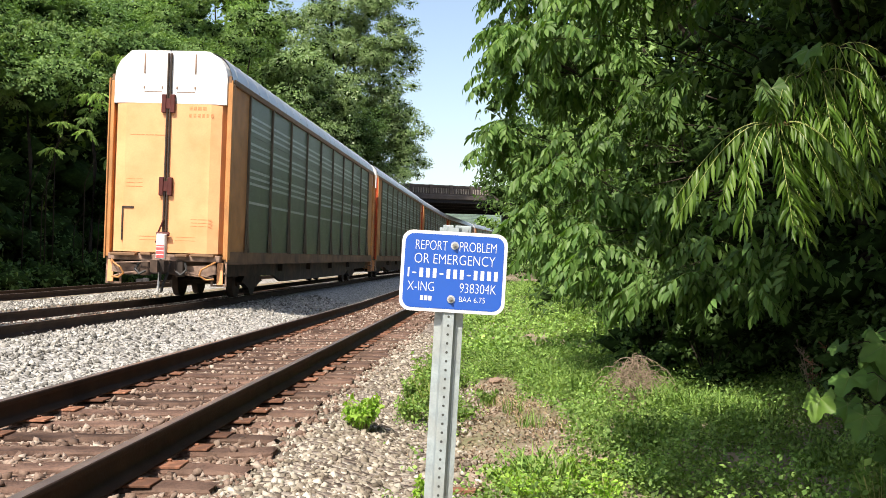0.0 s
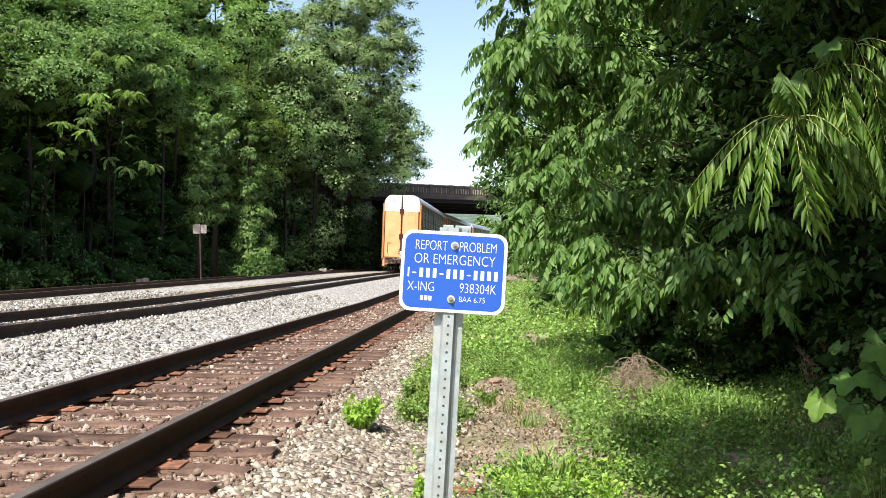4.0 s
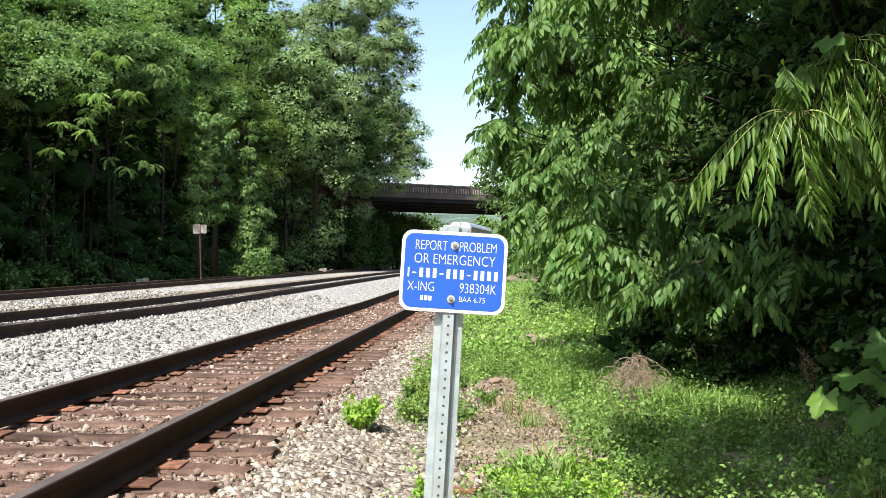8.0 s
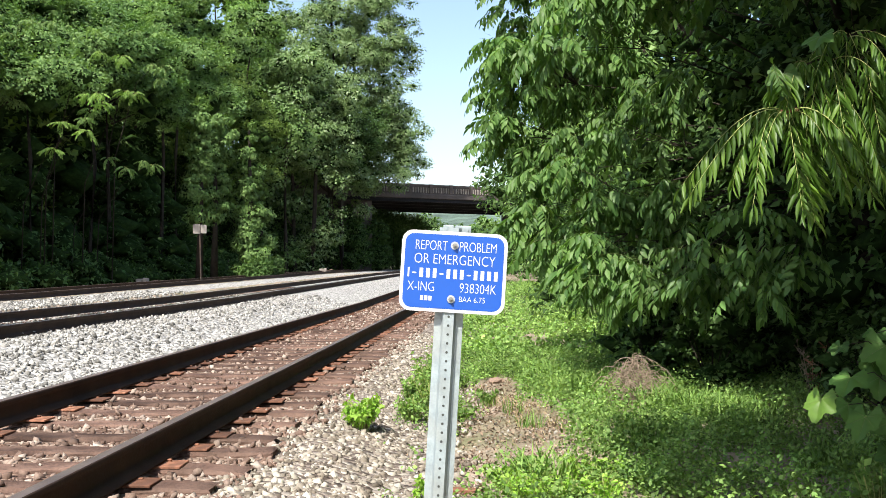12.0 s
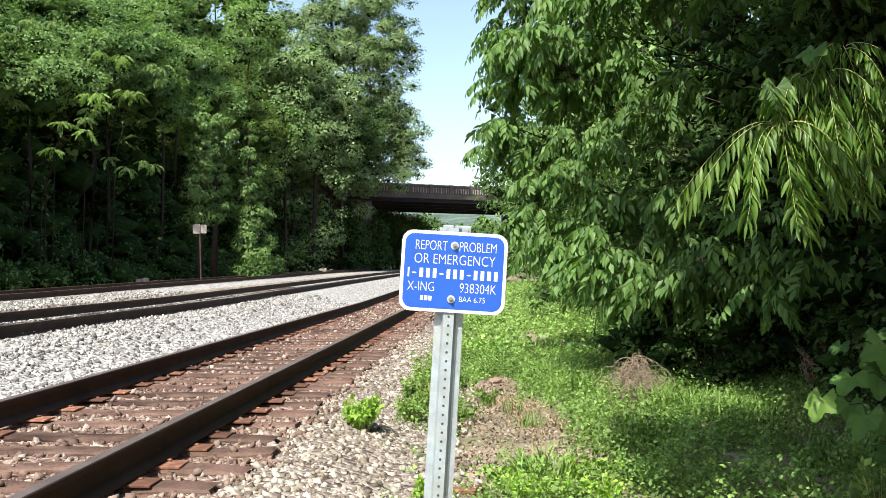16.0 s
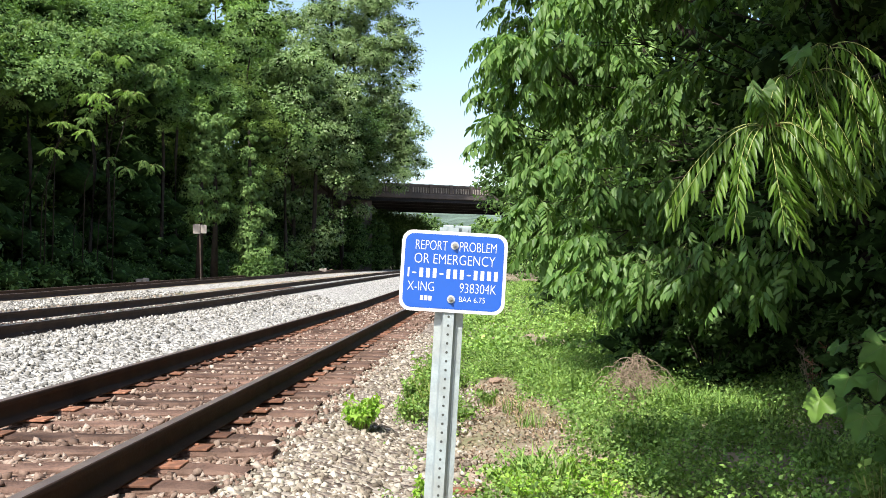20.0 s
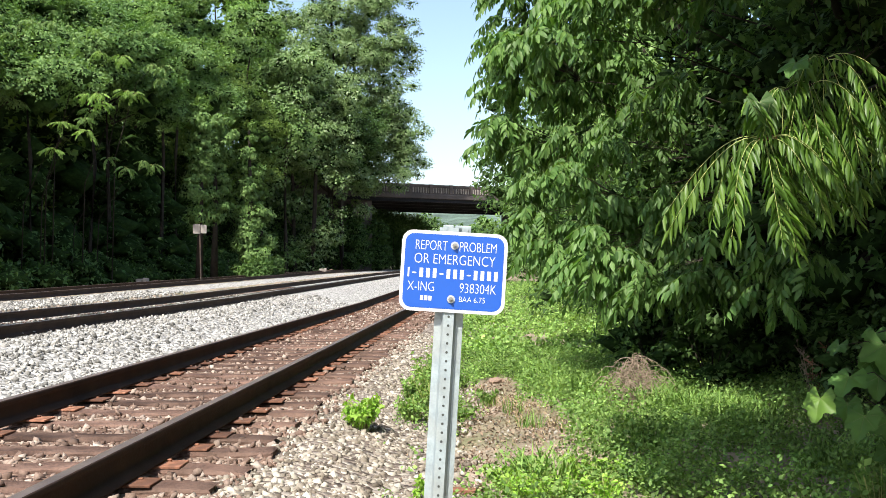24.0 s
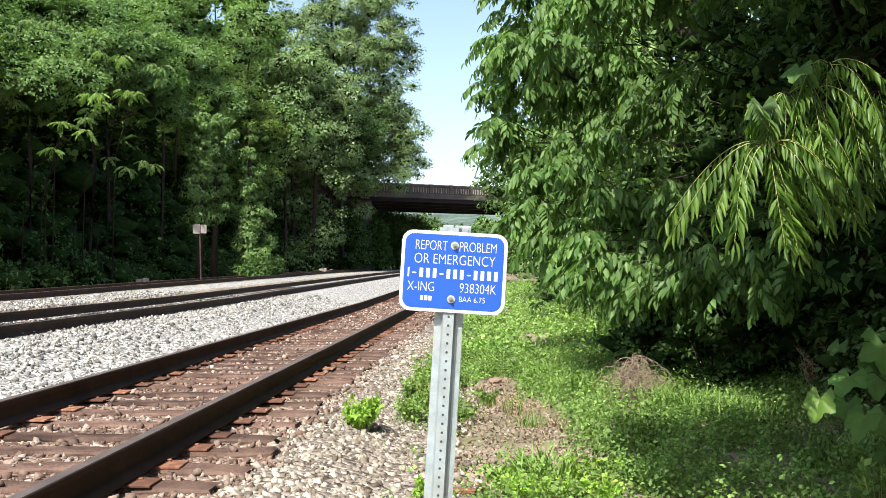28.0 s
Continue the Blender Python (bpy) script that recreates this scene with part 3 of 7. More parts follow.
def end_outline(half, z0, z1, shoulder=0.55, n=5):
    """Half-round-shouldered end, drawn in x and z."""
    pts = [(-half, z0), (half, z0)]
    for i in range(n + 1):
        a = math.pi / 2 * i / n
        pts.append((half - shoulder * 0.85 + shoulder * 0.85 * math.cos(a), z1 - shoulder + shoulder * math.sin(a)))
    pts += [(-x, z) for x, z in pts[:1:-1]]
    return pts


def bars(bm, x, z, widths, h, y, gap=0.025):
    for w in widths:
        box(bm, x, x + w, y - 0.004, y, z, z + h)
        x += w + gap
    return bm


def autorack():
    car = thing("autorack_railcar", "tall enclosed auto carrier railcar with orange and white end doors", "railcar", "railcars of the train")
    # --- frame ---
    bm = bmesh.new()
    for s in (-1, 1):
        prism(bm, [(0.3, 0.93), (CAR_L - 0.3, 0.93), (CAR_L - 0.3, 1.24), (0.3, 1.24)], min(s * 1.36, s * 1.47), max(s * 1.36, s * 1.47), "x")
        prism(bm, [(0.3, 0.93), (CAR_L - 0.3, 0.93), (CAR_L - 0.3, 0.97), (0.3, 0.97)], min(s * 1.36, s * 1.5), max(s * 1.36, s * 1.5), "x")
    box(bm, -1.4, 1.4, 0.3, CAR_L - 0.3, 1.02, 1.12)
    box(bm, -0.3, 0.3, 0.2, CAR_L - 0.2, 0.72, 1.02)
    part("underframe", bm, M_SILL, car, "grimy brown side sills")
    # Dark girders added under the sills to fill the car's shaded underside.
    bm = bmesh.new()
    for s in (-1, 1):
        prism(bm, [(0.6, 0.93), (1.1, 0.62), (6.3, 0.58), (7.4, 0.36), (CAR_L - 7.4, 0.36), (CAR_L - 6.3, 0.58), (CAR_L - 1.1, 0.62), (CAR_L - 0.6, 0.93)], min(s * 1.12, s * 1.22), max(s * 1.12, s * 1.22), "x")
    part("belly_girder", bm, M_UNDER, car, "dark girders added to fill the shaded gap under the sills")
    for y in (7.0, 11.5, 16.0, 20.5):
        part("cross_bearer", boxed(-1.36, 1.36, y - 0.1, y + 0.1, 0.7, 1.02), M_UNDER, car)
    part("brake_reservoir", rod(bmesh.new(), (0.75, 12.0, 0.72), (0.75, 13.6, 0.72), 0.24, n=12), M_UNDER, car)
    # --- trucks ---
    for yc in (4.4, CAR_L - 4.4):
        bm = bmesh.new()
        for s in (-1, 1):
            prism(bm, [(yc - 1.15, 0.42), (yc - 0.9, 0.60), (yc - 0.35, 0.72), (yc + 0.35, 0.72), (yc + 0.9, 0.60), (yc + 1.15, 0.42), (yc + 0.85, 0.38), (yc + 0.4, 0.25), (yc - 0.4, 0.25), (yc - 0.85, 0.38)], s * 0.98 - 0.08, s * 0.98 + 0.08, "x")
        box(bm, -1.0, 1.0, yc - 0.2, yc + 0.2, 0.42, 0.72)
        tr = part("truck", bm, M_UNDER, car, "sooty cast-steel truck frame")
        for dy in (-0.86, 0.86):
            for s in (-1, 1):
                w = bmesh.new()
                rod(w, (s * 0.69, yc + dy, 0.42), (s * 0.83, yc + dy, 0.42), 0.42, n=22)
                rod(w, (s * 0.66, yc + dy, 0.42), (s * 0.69, yc + dy, 0.42), 0.447, n=22)
                rod(w, (s * 0.83, yc + dy, 0.42), (s * 0.88, yc + dy, 0.42), 0.13, n=12)
                part("wheel", w, M_UNDER, tr)
            part("axle", rod(bmesh.new(), (-0.66, yc + dy, 0.42), (0.66, yc + dy, 0.42), 0.075, n=8), M_UNDER, tr)
    # --- sides: ribs and screen panels ---
    n = 9
    y0, y1 = 2.1, CAR_L - 2.1
    step = (y1 - y0) / n
    pm = bmesh.new()
    box(pm, -0.012, 0.012, 0, step, 1.24, 5.32)
    for zz in (1.75, 2.6, 3.45, 4.3):
        box(pm, 0.012, 0.024, 0, step, zz, zz + 0.05)
    pmesh = bpy.data.meshes.new("screen_panel")
    pm.to_mesh(pmesh)
    pm.free()
    pmesh.materials.append(M_SCREEN)
    sm = bmesh.new()
    rr = random.Random(4)
    for z0 in (2.35, 3.02, 3.72, 4.42):
        for k, dz in enumerate((0.0, 0.17, 0.34)):
            if z0 < 3 and k == 2:
                continue
            box(sm, 0.012, 0.02, 0.14, step - 0.14, z0 + dz, z0 + dz + 0.045)
    smesh = bpy.data.meshes.new("slot_strips")
    sm.to_mesh(smesh)
    sm.free()
    smesh.materials.append(M_SLOT)
    one = bmesh.new()
    box(one, 0.012, 0.02, 0.12, step - 0.12, 0, 0.065)
    onemesh = bpy.data.meshes.new("slot_strip")
    one.to_mesh(onemesh)
    one.free()
    onemesh.materials.append(M_SLOT)
    gm = bmesh.new()
    prism(gm, [(-0.05, 1.22), (0.11, 1.22), (0.09, 1.5), (0.05, 2.3), (0.045, 5.36), (-0.05, 5.36)], -0.04, 0.04, "y")
    prism(gm, [(-0.17, 1.24), (0.17, 1.24), (0.055, 2.2), (-0.055, 2.2)], 0.02, 0.045, "x", Matrix.Identity(4))
    gmesh = bpy.data.meshes.new("rib")
    bmesh.ops.recalc_face_normals(gm, faces=gm.faces)
    gm.to_mesh(gmesh)
    gm.free()
    gmesh.materials.append(M_RIB)
    for s in (-1, 1):
        for i in range(n):
            m = pose(s * 1.40, y0 + i * step, 0) if s > 0 else pose(s * 1.40, y0 + (i + 1) * step, 0, 0, 0, 180)
            p = shared("screen_panel", pmesh, car, m, "grey-green metal screen panel")
            if s < 0:
                shared("slot_strips", smesh, p, None, "pale horizontal slotted strips")["kind"] = "stuff"
                continue
            for z0 in (2.52, 3.02, 3.72, 4.42):
                for k in range(1 if z0 < 3 else 3):
                    shared("slot_strip", onemesh, p, pose(0, 0, z0 + 0.17 * k))
        for i in range(n + 1):
            m = pose(s * 1.42, y0 + i * step, 0) if s > 0 else pose(s * 1.42, y0 + i * step, 0, 0, 0, 180)
            shared("rib", gmesh, car, m)
        bm = bmesh.new()
        box(bm, s * 1.36, s * 1.47, 0.5, CAR_L - 0.5, 5.30, 5.44, bevel=0.01)
        part("top_chord", bm, M_BROWNPOST, car)
        # end side sheets between the corner post and the first rib
        for ya, yb in ((0.30, 2.1), (CAR_L - 2.1, CAR_L - 0.30)):
            part("side_sheet", boxed(s * 1.37, s * 1.41, ya, yb, 1.2, 5.4), M_ORANGE_D, car, "grimy orange solid side sheet")
    # --- roof ---
    roof_pts = end_outline(1.44, 5.36, 6.035, 0.66, 6)
    V, F = sweep([(0, y, 0) for y in np.linspace(0.25, CAR_L - 0.25, 40)], roof_pts)
    np_mesh("roof", V, F, M_ROOF, car)["label"] = "curved galvanised roof"
    bm = bmesh.new()
    ridge = end_outline(1.446, 5.38, 6.042, 0.66, 6)
    for i in range(24):
        yy = 0.8 + i * (CAR_L - 1.6) / 23
        prism(bm, ridge, yy - 0.02, yy + 0.02, "y")
    part("roof_seams", bm, M_ROOF, car)
    # --- the two ends ---
    for e in (0, 1):
        root = new("end_wall")
        em = pose(0, 0, 0) if e == 0 else pose(0, CAR_L, 0, 0, 0, 180)
        bm = bmesh.new()
        # bowed doors: flat middle, bent-back edges
        prof = [(-1.37, 0.34), (-1.28, 0.08), (-1.03, 0.0), (-0.012, 0.0), (-0.012, 0.06), (-1.01, 0.06), (-1.23, 0.14), (-1.31, 0.36)]
        bpy.data.objects.remove(root)
        shell = bmesh.new()
        prism(shell, end_outline(1.31, 1.15, 5.96, 0.66, 6), 0.36, 0.42, "y")
        wall = part("end_wall", shell, M_ORANGE_D, car)
        wall.matrix_basis = em
        for s in (-1, 1):
            d = bmesh.new()
            prism(d, [(s * x if s < 0 else -x, y) for x, y in prof] if s > 0 else prof, 1.18, 4.75, "z")
            door = part("end_door", d, M_ORANGE, wall, "faded orange-yellow end door leaf")
            d = bmesh.new()
            rings = []
            for z in [4.755, 5.36] + [5.36 + 0.66 * math.sin(radians(a)) for a in (12, 26, 42, 60, 78, 90)]:
                k = max(0.0, (z - 5.36) / 0.66)
                w = 1.42 - 0.58 * (1 - math.sqrt(max(0.0, 1 - k * k)))
                rings.append([d.verts.new((s * min(w, max(0.012, -x)) if -x < 1.21 else s * (w - (1.37 + x) * 0.5), y, z)) for x, y in prof])
            for a, b in zip(rings, rings[1:]):
                for i in range(len(prof)):
                    j = (i + 1) % len(prof)
                    d.faces.new((a[i], a[j], b[j], b[i]))
            d.faces.new(rings[0])
            d.faces.new(rings[-1])
            part("white_door_top", d, M_WHITE, wall, "white painted door top with rounded shoulder")
            # corner post and its handrail
            d = boxed(s * 1.445 - 0.06, s * 1.445 + 0.06, 0.12, 0.34, 1.05, 5.30, bevel=0.012)
            part("corner_post", d, M_ORANGE_D, wall, "orange corner post")
            d = bmesh.new()
            rod(d, (s * 1.50, 0.10, 1.0), (s * 1.50, 0.10, 5.34), 0.022, n=6)
            rod(d, (s * 1.50, 0.10, 5.34), (s * 1.44, 0.22, 5.34), 0.022, n=6)
            part("grab_rail", d, M_ORANGE_D, wall)
            part("post_cap", boxed(s * 1.40, s * 1.46, 0.13, 0.26, 5.30, 5.46), M_BROWNPOST, wall)
            # steps under the corner
            d = bmesh.new()
            for x in (s * 1.12, s * 1.46):
                box(d, x - 0.02, x + 0.02, 0.18, 0.24, 0.40, 1.05)
            box(d, min(s * 1.12, s * 1.46), max(s * 1.12, s * 1.46), 0.14, 0.30, 0.40, 0.44)
            box(d, min(s * 1.12, s * 1.46), max(s * 1.12, s * 1.46), 0.14, 0.30, 0.70, 0.74)
            part("sill_step", d, M_GEAR, wall)
            part("step_plate", boxed(s * 1.34 - 0.075, s * 1.34 + 0.075, 0.10, 0.13, 0.44, 0.98, bevel=0.01), M_ORANGE, wall)
            # vents in the white top
            part("door_slot", boxed(s * 0.62 - 0.016, s * 0.62 + 0.016, -0.012, 0.004, 5.46, 5.94), M_GEAR, wall)
            d = bmesh.new()
            box(d, s * 0.18 - 0.015, s * 0.18 + 0.015, -0.02, 0.0, 5.10, 5.16)
            box(d, s * 0.62 - 0.015, s * 0.62 + 0.015, -0.02, 0.0, 5.10, 5.16)
            box(d, min(s * 0.18, s * 0.62), max(s * 0.18, s * 0.62), -0.006, 0.0, 5.02, 5.035)
            part("door_catch", d, M_GEAR, wall)
        # lock rods between the leaves
        for x in (-0.035, 0.035):
            part("lock_rod", rod(bmesh.new(), (x, -0.035, 1.2), (x, -0.035, 5.95), 0.026, n=7), M_UNDER, wall)
        for z in (4.54, 2.56):
            lk = bmesh.new()
            for x in (-0.16, 0.05):
                box(lk, x, x + 0.11, -0.09, 0.0, z - 0.02, z + 0.42, bevel=0.012)
            box(lk, -0.06, 0.06, -0.07, 0.0, z + 0.08, z + 0.32)
            part("lock_box", lk, M_REDBROWN, wall, "dark red door lock")
        hd = bmesh.new()
        rod(hd, (-0.16, -0.1, 1.62), (0.14, -0.1, 1.62), 0.05, n=8)
        rod(hd, (-0.14, -0.1, 1.62), (-0.02, -0.08, 1.95), 0.022, n=6)
        rod(hd, (-0.2, -0.08, 1.42), (0.02, -0.1, 1.62), 0.018, n=6)
        part("lock_handle", hd, M_REDBROWN, wall)
        lad = bmesh.new()
        box(lad, -1.03, -0.78, -0.02, 0.0, 2.22, 2.27)
        box(lad, -1.06, -1.03, -0.03, 0.0, 1.45, 2.27)
        part("hand_bracket", lad, M_UNDER, wall)
        bm = bars(bmesh.new(), 0.50, 4.60, (0.07, 0.07, 0.08, 0.09), 0.09, 0.0, 0.035)
        bars(bm, 0.50, 4.43, (0.06,) * 6, 0.09, 0.0, 0.045)
        part("marking_bars", bm, M_FADED, wall, "faded red stencilled bars")
        bm = bmesh.new()
        for z in (1.98, 1.90, 1.82):
            bars(bm, 0.62, z, (0.16, 0.2, 0.1), 0.018, 0.0)
        for z in (2.92, 2.83, 2.74):
            bars(bm, -0.98, z, (0.2, 0.18), 0.014, 0.0)
        for z in (1.55, 1.47):
            bars(bm, -0.62, z, (0.5,), 0.012, 0.0)
            bars(bm, 0.25, z, (0.5,), 0.012, 0.0)
        bars(bm, -0.92, 3.98, (0.35, 0.2, 0.25), 0.02, 0.0)
        part("stencil_lines", bm, M_FADED, wall)["kind"] = "stuff"
        # buffer beam, coupler, hoses, platform
        bm = boxed(-1.36, 1.36, -0.04, 0.16, 0.98, 1.14, bevel=0.015)
        part("end_sill", bm, M_GEAR, wall)
        for xa, xb, tilt in ((-1.22, -0.62, 3), (-0.55, -0.30, -4), (0.32, 0.62, 2), (0.68, 1.24, -3)):
            part("bridge_plate", boxed(xa, xb, -0.20, 0.02, 1.10, 1.16, bevel=0.008, m=pose(0, 0, 0, tilt)), M_BROWNPOST, wall, "rusty tan bridge plate")
        for s in (-1, 1):
            bm = bmesh.new()
            arc = [(s * 1.26, -0.04, 0.98), (s * 1.18, -0.16, 0.92), (s * 0.98, -0.20, 0.80), (s * 0.92, -0.16, 0.66), (s * 1.06, -0.10, 0.56), (s * 1.24, -0.04, 0.58)]
            for a, b in zip(arc, arc[1:]):
                rod(bm, a, b, 0.024, n=6)
            part("corner_grab_iron", bm, M_ORANGE_D, wall, "bent grimy orange grab iron")
            part("draft_lug", boxed(s * 0.42 - 0.1, s * 0.42 + 0.1, -0.14, 0.06, 0.62, 1.0, bevel=0.02), M_UNDER, wall)
            bm = bmesh.new()
            hose = [(s * 0.55, -0.1, 0.95), (s * 0.62, -0.2, 0.78), (s * 0.5, -0.24, 0.66), (s * 0.36, -0.2, 0.74)]
            for a, b in zip(hose, hose[1:]):
                rod(bm, a, b, 0.03, n=6)
            part("cable_loop", bm, M_BLACK, wall)
        part("uncoupling_lever", rod(bmesh.new(), (-1.2, -0.14, 0.9), (0.05, -0.3, 0.98), 0.018, n=6), M_GEAR, wall)
        for s in (-1, 1):
            bm = bmesh.new()
            prism(bm, [(s * 0.35, 0.86), (s * 1.25, 0.92), (s * 1.28, 0.70), (s * 0.9, 0.62), (s * 0.35, 0.66)], 0.02, 0.12, "y")
            rod(bm, (s * 0.3, -0.1, 0.78), (s * 1.2, 0.0, 0.60), 0.022, n=6)
            part("end_bracket", bm, M_GEAR, wall, "rusty platform bracket")
        bm = bmesh.new()
        box(bm, -0.12, 0.12, -0.35, 0.25, 0.74, 0.98, bevel=0.02)
        prism(bm, [(-0.20, -0.38), (-0.08, -0.72), (0.10, -0.74), (0.06, -0.55), (0.18, -0.52), (0.22, -0.36)], 0.72, 1.0, "z")
        box(bm, -0.34, 0.34, -0.02, 0.12, 0.66, 1.04, bevel=0.02)
        part("coupler", bm, M_UNDER, wall, "knuckle coupler")
        bm = bmesh.new()
        pts = [(0.18, -0.1, 0.92), (0.2, -0.3, 0.7), (0.14, -0.42, 0.42), (0.1, -0.4, 0.26)]
        for a, b in zip(pts, pts[1:]):
            rod(bm, a, b, 0.035, n=7)
        part("air_hose", bm, M_BLACK, wall)
    return car


def end_marker(car):
    """The telemetry box and its striped panel on the last coupler."""
    bm = boxed(-0.02, 0.20, -0.55, -0.40, 1.02, 1.62, bevel=0.02)
    mk = part("end_of_train_box", bm, M_GREY, car, "pale grey end-of-train box")
    part("red_panel", boxed(0.0, 0.18, -0.56, -0.552, 1.06, 1.36), M_PINK, mk, "faded red and white panel")
    for i in range(3):
        part("pale_stripe", boxed(0.0, 0.18, -0.566, -0.561, 1.12 + i * 0.09, 1.14 + i * 0.09), M_WHITE, mk)
    part("marker_bracket", rod(bmesh.new(), (0.09, -0.48, 0.5), (0.09, -0.48, 1.02), 0.03, n=8), M_BLACK, mk)
    part("marker_hose", rod(bmesh.new(), (0.09, -0.5, 0.9), (0.02, -0.42, 0.28), 0.03, n=8), M_GREY, mk)
    return mk


def car_pose(yr):
    ya, yb = yr + 4.4, yr + CAR_L - 4.4
    h = math.atan2(b_x(yb) - b_x(ya), yb - ya)
    p = math.atan2(b_z(yb) - b_z(ya), yb - ya)
    x = b_x(ya) - math.sin(h) * 4.4
    return pose(x, yr, b_z(ya) - math.sin(p) * 4.4, math.degrees(p), 1.9, -math.degrees(h))


LAST_Y = 23.7                       # the last car's end at the start
cars = [autorack()]
for i in range(1, 6):
    cars.append(copy_thing(cars[0], car_pose(LAST_Y + i * CAR_PITCH)))
    for o in cars[-1].children_recursive:
        if o.name.startswith("corner_post") and i < 3:
            o.material_slots[0].link = "OBJECT"
            o.material_slots[0].material = M_REDPOST
            o["label"] = "rust-red corner post"
end_marker(cars[0])

# ---- the blue notice and its post ----
SIGN_Y, SIGN_W, SIGN_H = 2.86, 0.301, 0.230
sign_m = pose(-0.1145, SIGN_Y, 0.922, 0, 3.4, 1.5)
notice = thing("notice_sign", "blue emergency notice with white lettering on a metal post", "sign", "", sign_m)


def rounded(bm, w, h, rad, y0, y1, n=6):
    pts = []
    for cx, cz, a0 in ((w / 2 - rad, h / 2 - rad, 0), (-w / 2 + rad, h / 2 - rad, 90), (-w / 2 + rad, -h / 2 + rad, 180), (w / 2 - rad, -h / 2 + rad, 270)):
        for i in range(n + 1):
            a = radians(a0 + 90 * i / n)
            pts.append((cx + rad * math.cos(a), cz + rad * math.sin(a)))
    return prism(bm, pts, y0, y1, "y")


plate_ob = part("sign_plate", rounded(bmesh.new(), SIGN_W, SIGN_H, 0.032, 0, 0.0022), M_SIGNWHITE, notice, "white-edged sign plate with rounded corners")
part("blue_field", rounded(bmesh.new(), SIGN_W - 0.019, SIGN_H - 0.019, 0.0255, -0.0007, 0.0), M_SIGNBLUE, plate_ob, "reflective blue field")


def lettering(text, x, z, cap, width, parent, name="lettering"):
    """White letters; x of the left end and z of the base line from the sign's middle, drawn to a width and a cap height."""
    cu = bpy.data.curves.new("letters", "FONT")
    cu.body, cu.size, cu.extrude, cu.offset = text, 1.0, 0.0002, -0.013
    tmp = bpy.data.objects.new("letters", cu)
    me = bpy.data.meshes.new_from_object(tmp)
    bpy.data.objects.remove(tmp)
    co = np.empty(len(me.vertices) * 3, np.float32)
    me.vertices.foreach_get("co", co)
    co = co.reshape(-1, 3)
    sx = width / (co[:, 0].max() - co[:, 0].min())
    sz = cap / (co[:, 1].max() - max(co[:, 1].min(), -0.02))
    out = np.stack([(co[:, 0] - co[:, 0].min()) * sx + x, -0.0011 - co[:, 2], co[:, 1] * sz + z], 1).astype(np.float32)
    me.vertices.foreach_set("co", out.ravel())
    me.materials.append(M_SIGNWHITE)
    ob = new(name, me)
    ob.parent = parent
    return ob


PX = SIGN_W / 190.0                 # sign lengths below are in 190ths of its width
for text, x, z, cap, w in (("REPORT", -70, 38, 17, 57), ("PROBLEM", 9, 38, 17, 66), ("OR EMERGENCY", -71, 13.5, 17.5, 145),
                           ("X-ING", -81, -36, 16.5, 48), ("938304K", 13, -36, 17, 65.5), ("BAA 6.75", 13, -52.5, 9.5, 46.5)):
    lettering(text, x * PX, z * PX, cap * PX, w * PX, plate_ob)
x = -82.0
for w in (3, 7, 6.5, 6.5, 6.5, 7, 6.5, 6.5, 6.5, 7, 6.5, 6.5, 6.5, 6.5):     # a plain row of bars in place of the number
    lo, hi = (-12, 5) if w != 7 else (-5.5, -3)
    part("number_bar", boxed(x * PX, (x + w) * PX, -0.0013, -0.0007, lo * PX, hi * PX), M_SIGNWHITE, plate_ob)
    x += w + 5.6
for x in (-57, -49.5, -42):
    part("mark_bar", boxed(x * PX, (x + 5.6) * PX, -0.0013, -0.0007, -53 * PX, -44.5 * PX), M_SIGNWHITE, plate_ob)


def bolt(parent, x, z):
    bm = bmesh.new()
    rod(bm, (x, -0.001, z), (x, -0.0035, z), 0.0115, 0.0115, n=20)
    b = part("bolt", bm, M_BOLT, parent, "zinc bolt and washer")
    part("hex_nut", rod(bmesh.new(), (x, -0.0035, z), (x, -0.0085, z), 0.0072, 0.0068, n=6), M_NUT, b)
    part("bolt_stud", rod(bmesh.new(), (x, -0.0095, z), (x, -0.014, z), 0.0038, 0.0034, n=10), M_NUT, b)
    return b


bolt(plate_ob, 0.0, 48 * PX)
bolt(plate_ob, -1.5 * PX, -48.5 * PX)


# the post shows its hat side: raised middle strip with holes, flanges set back
bm = bmesh.new()
zb, zt = -1.55, SIGN_H / 2 + 0.012
solid = [(-0.041, 0.030), (-0.0215, 0.028), (-0.015, 0.005), (0.015, 0.005), (0.0215, 0.028), (0.041, 0.030), (0.041, 0.034), (0.0175, 0.032), (0.0125, 0.009), (-0.0125, 0.009), (-0.0175, 0.032), (-0.041, 0.034)]
prism(bm, [(x - 0.0058, y) for x, y in solid], zb, zt, "z")
post = part("post", bm, M_GALV, notice, "galvanised channel post with a row of holes")
# Discs stand for the holes; the shade inside is put into their colour.
hole = bmesh.new()
rod(hole, (0, 0.0052, 0), (0, 0.0040, 0), 0.0037, n=10)
hme = bpy.data.meshes.new("post_hole")
hole.to_mesh(hme)
hole.free()
hme.materials.append(M_HOLE)
z = -SIGN_H / 2 - 0.012
while z > -1.5:
    shared("post_hole", hme, post, pose(-0.0058, 0, z))
    z -= 0.0254
# the short spliced piece at the back, whose top shows over the plate
bm = bmesh.new()
for x in (-0.037, -0.003, 0.024):
    box(bm, x, x + 0.031 if x < 0.02 else x + 0.02, 0.036, 0.05, -0.06, zt + 0.008, bevel=0.002)
part("post_splice", bm, M_GALV, notice)

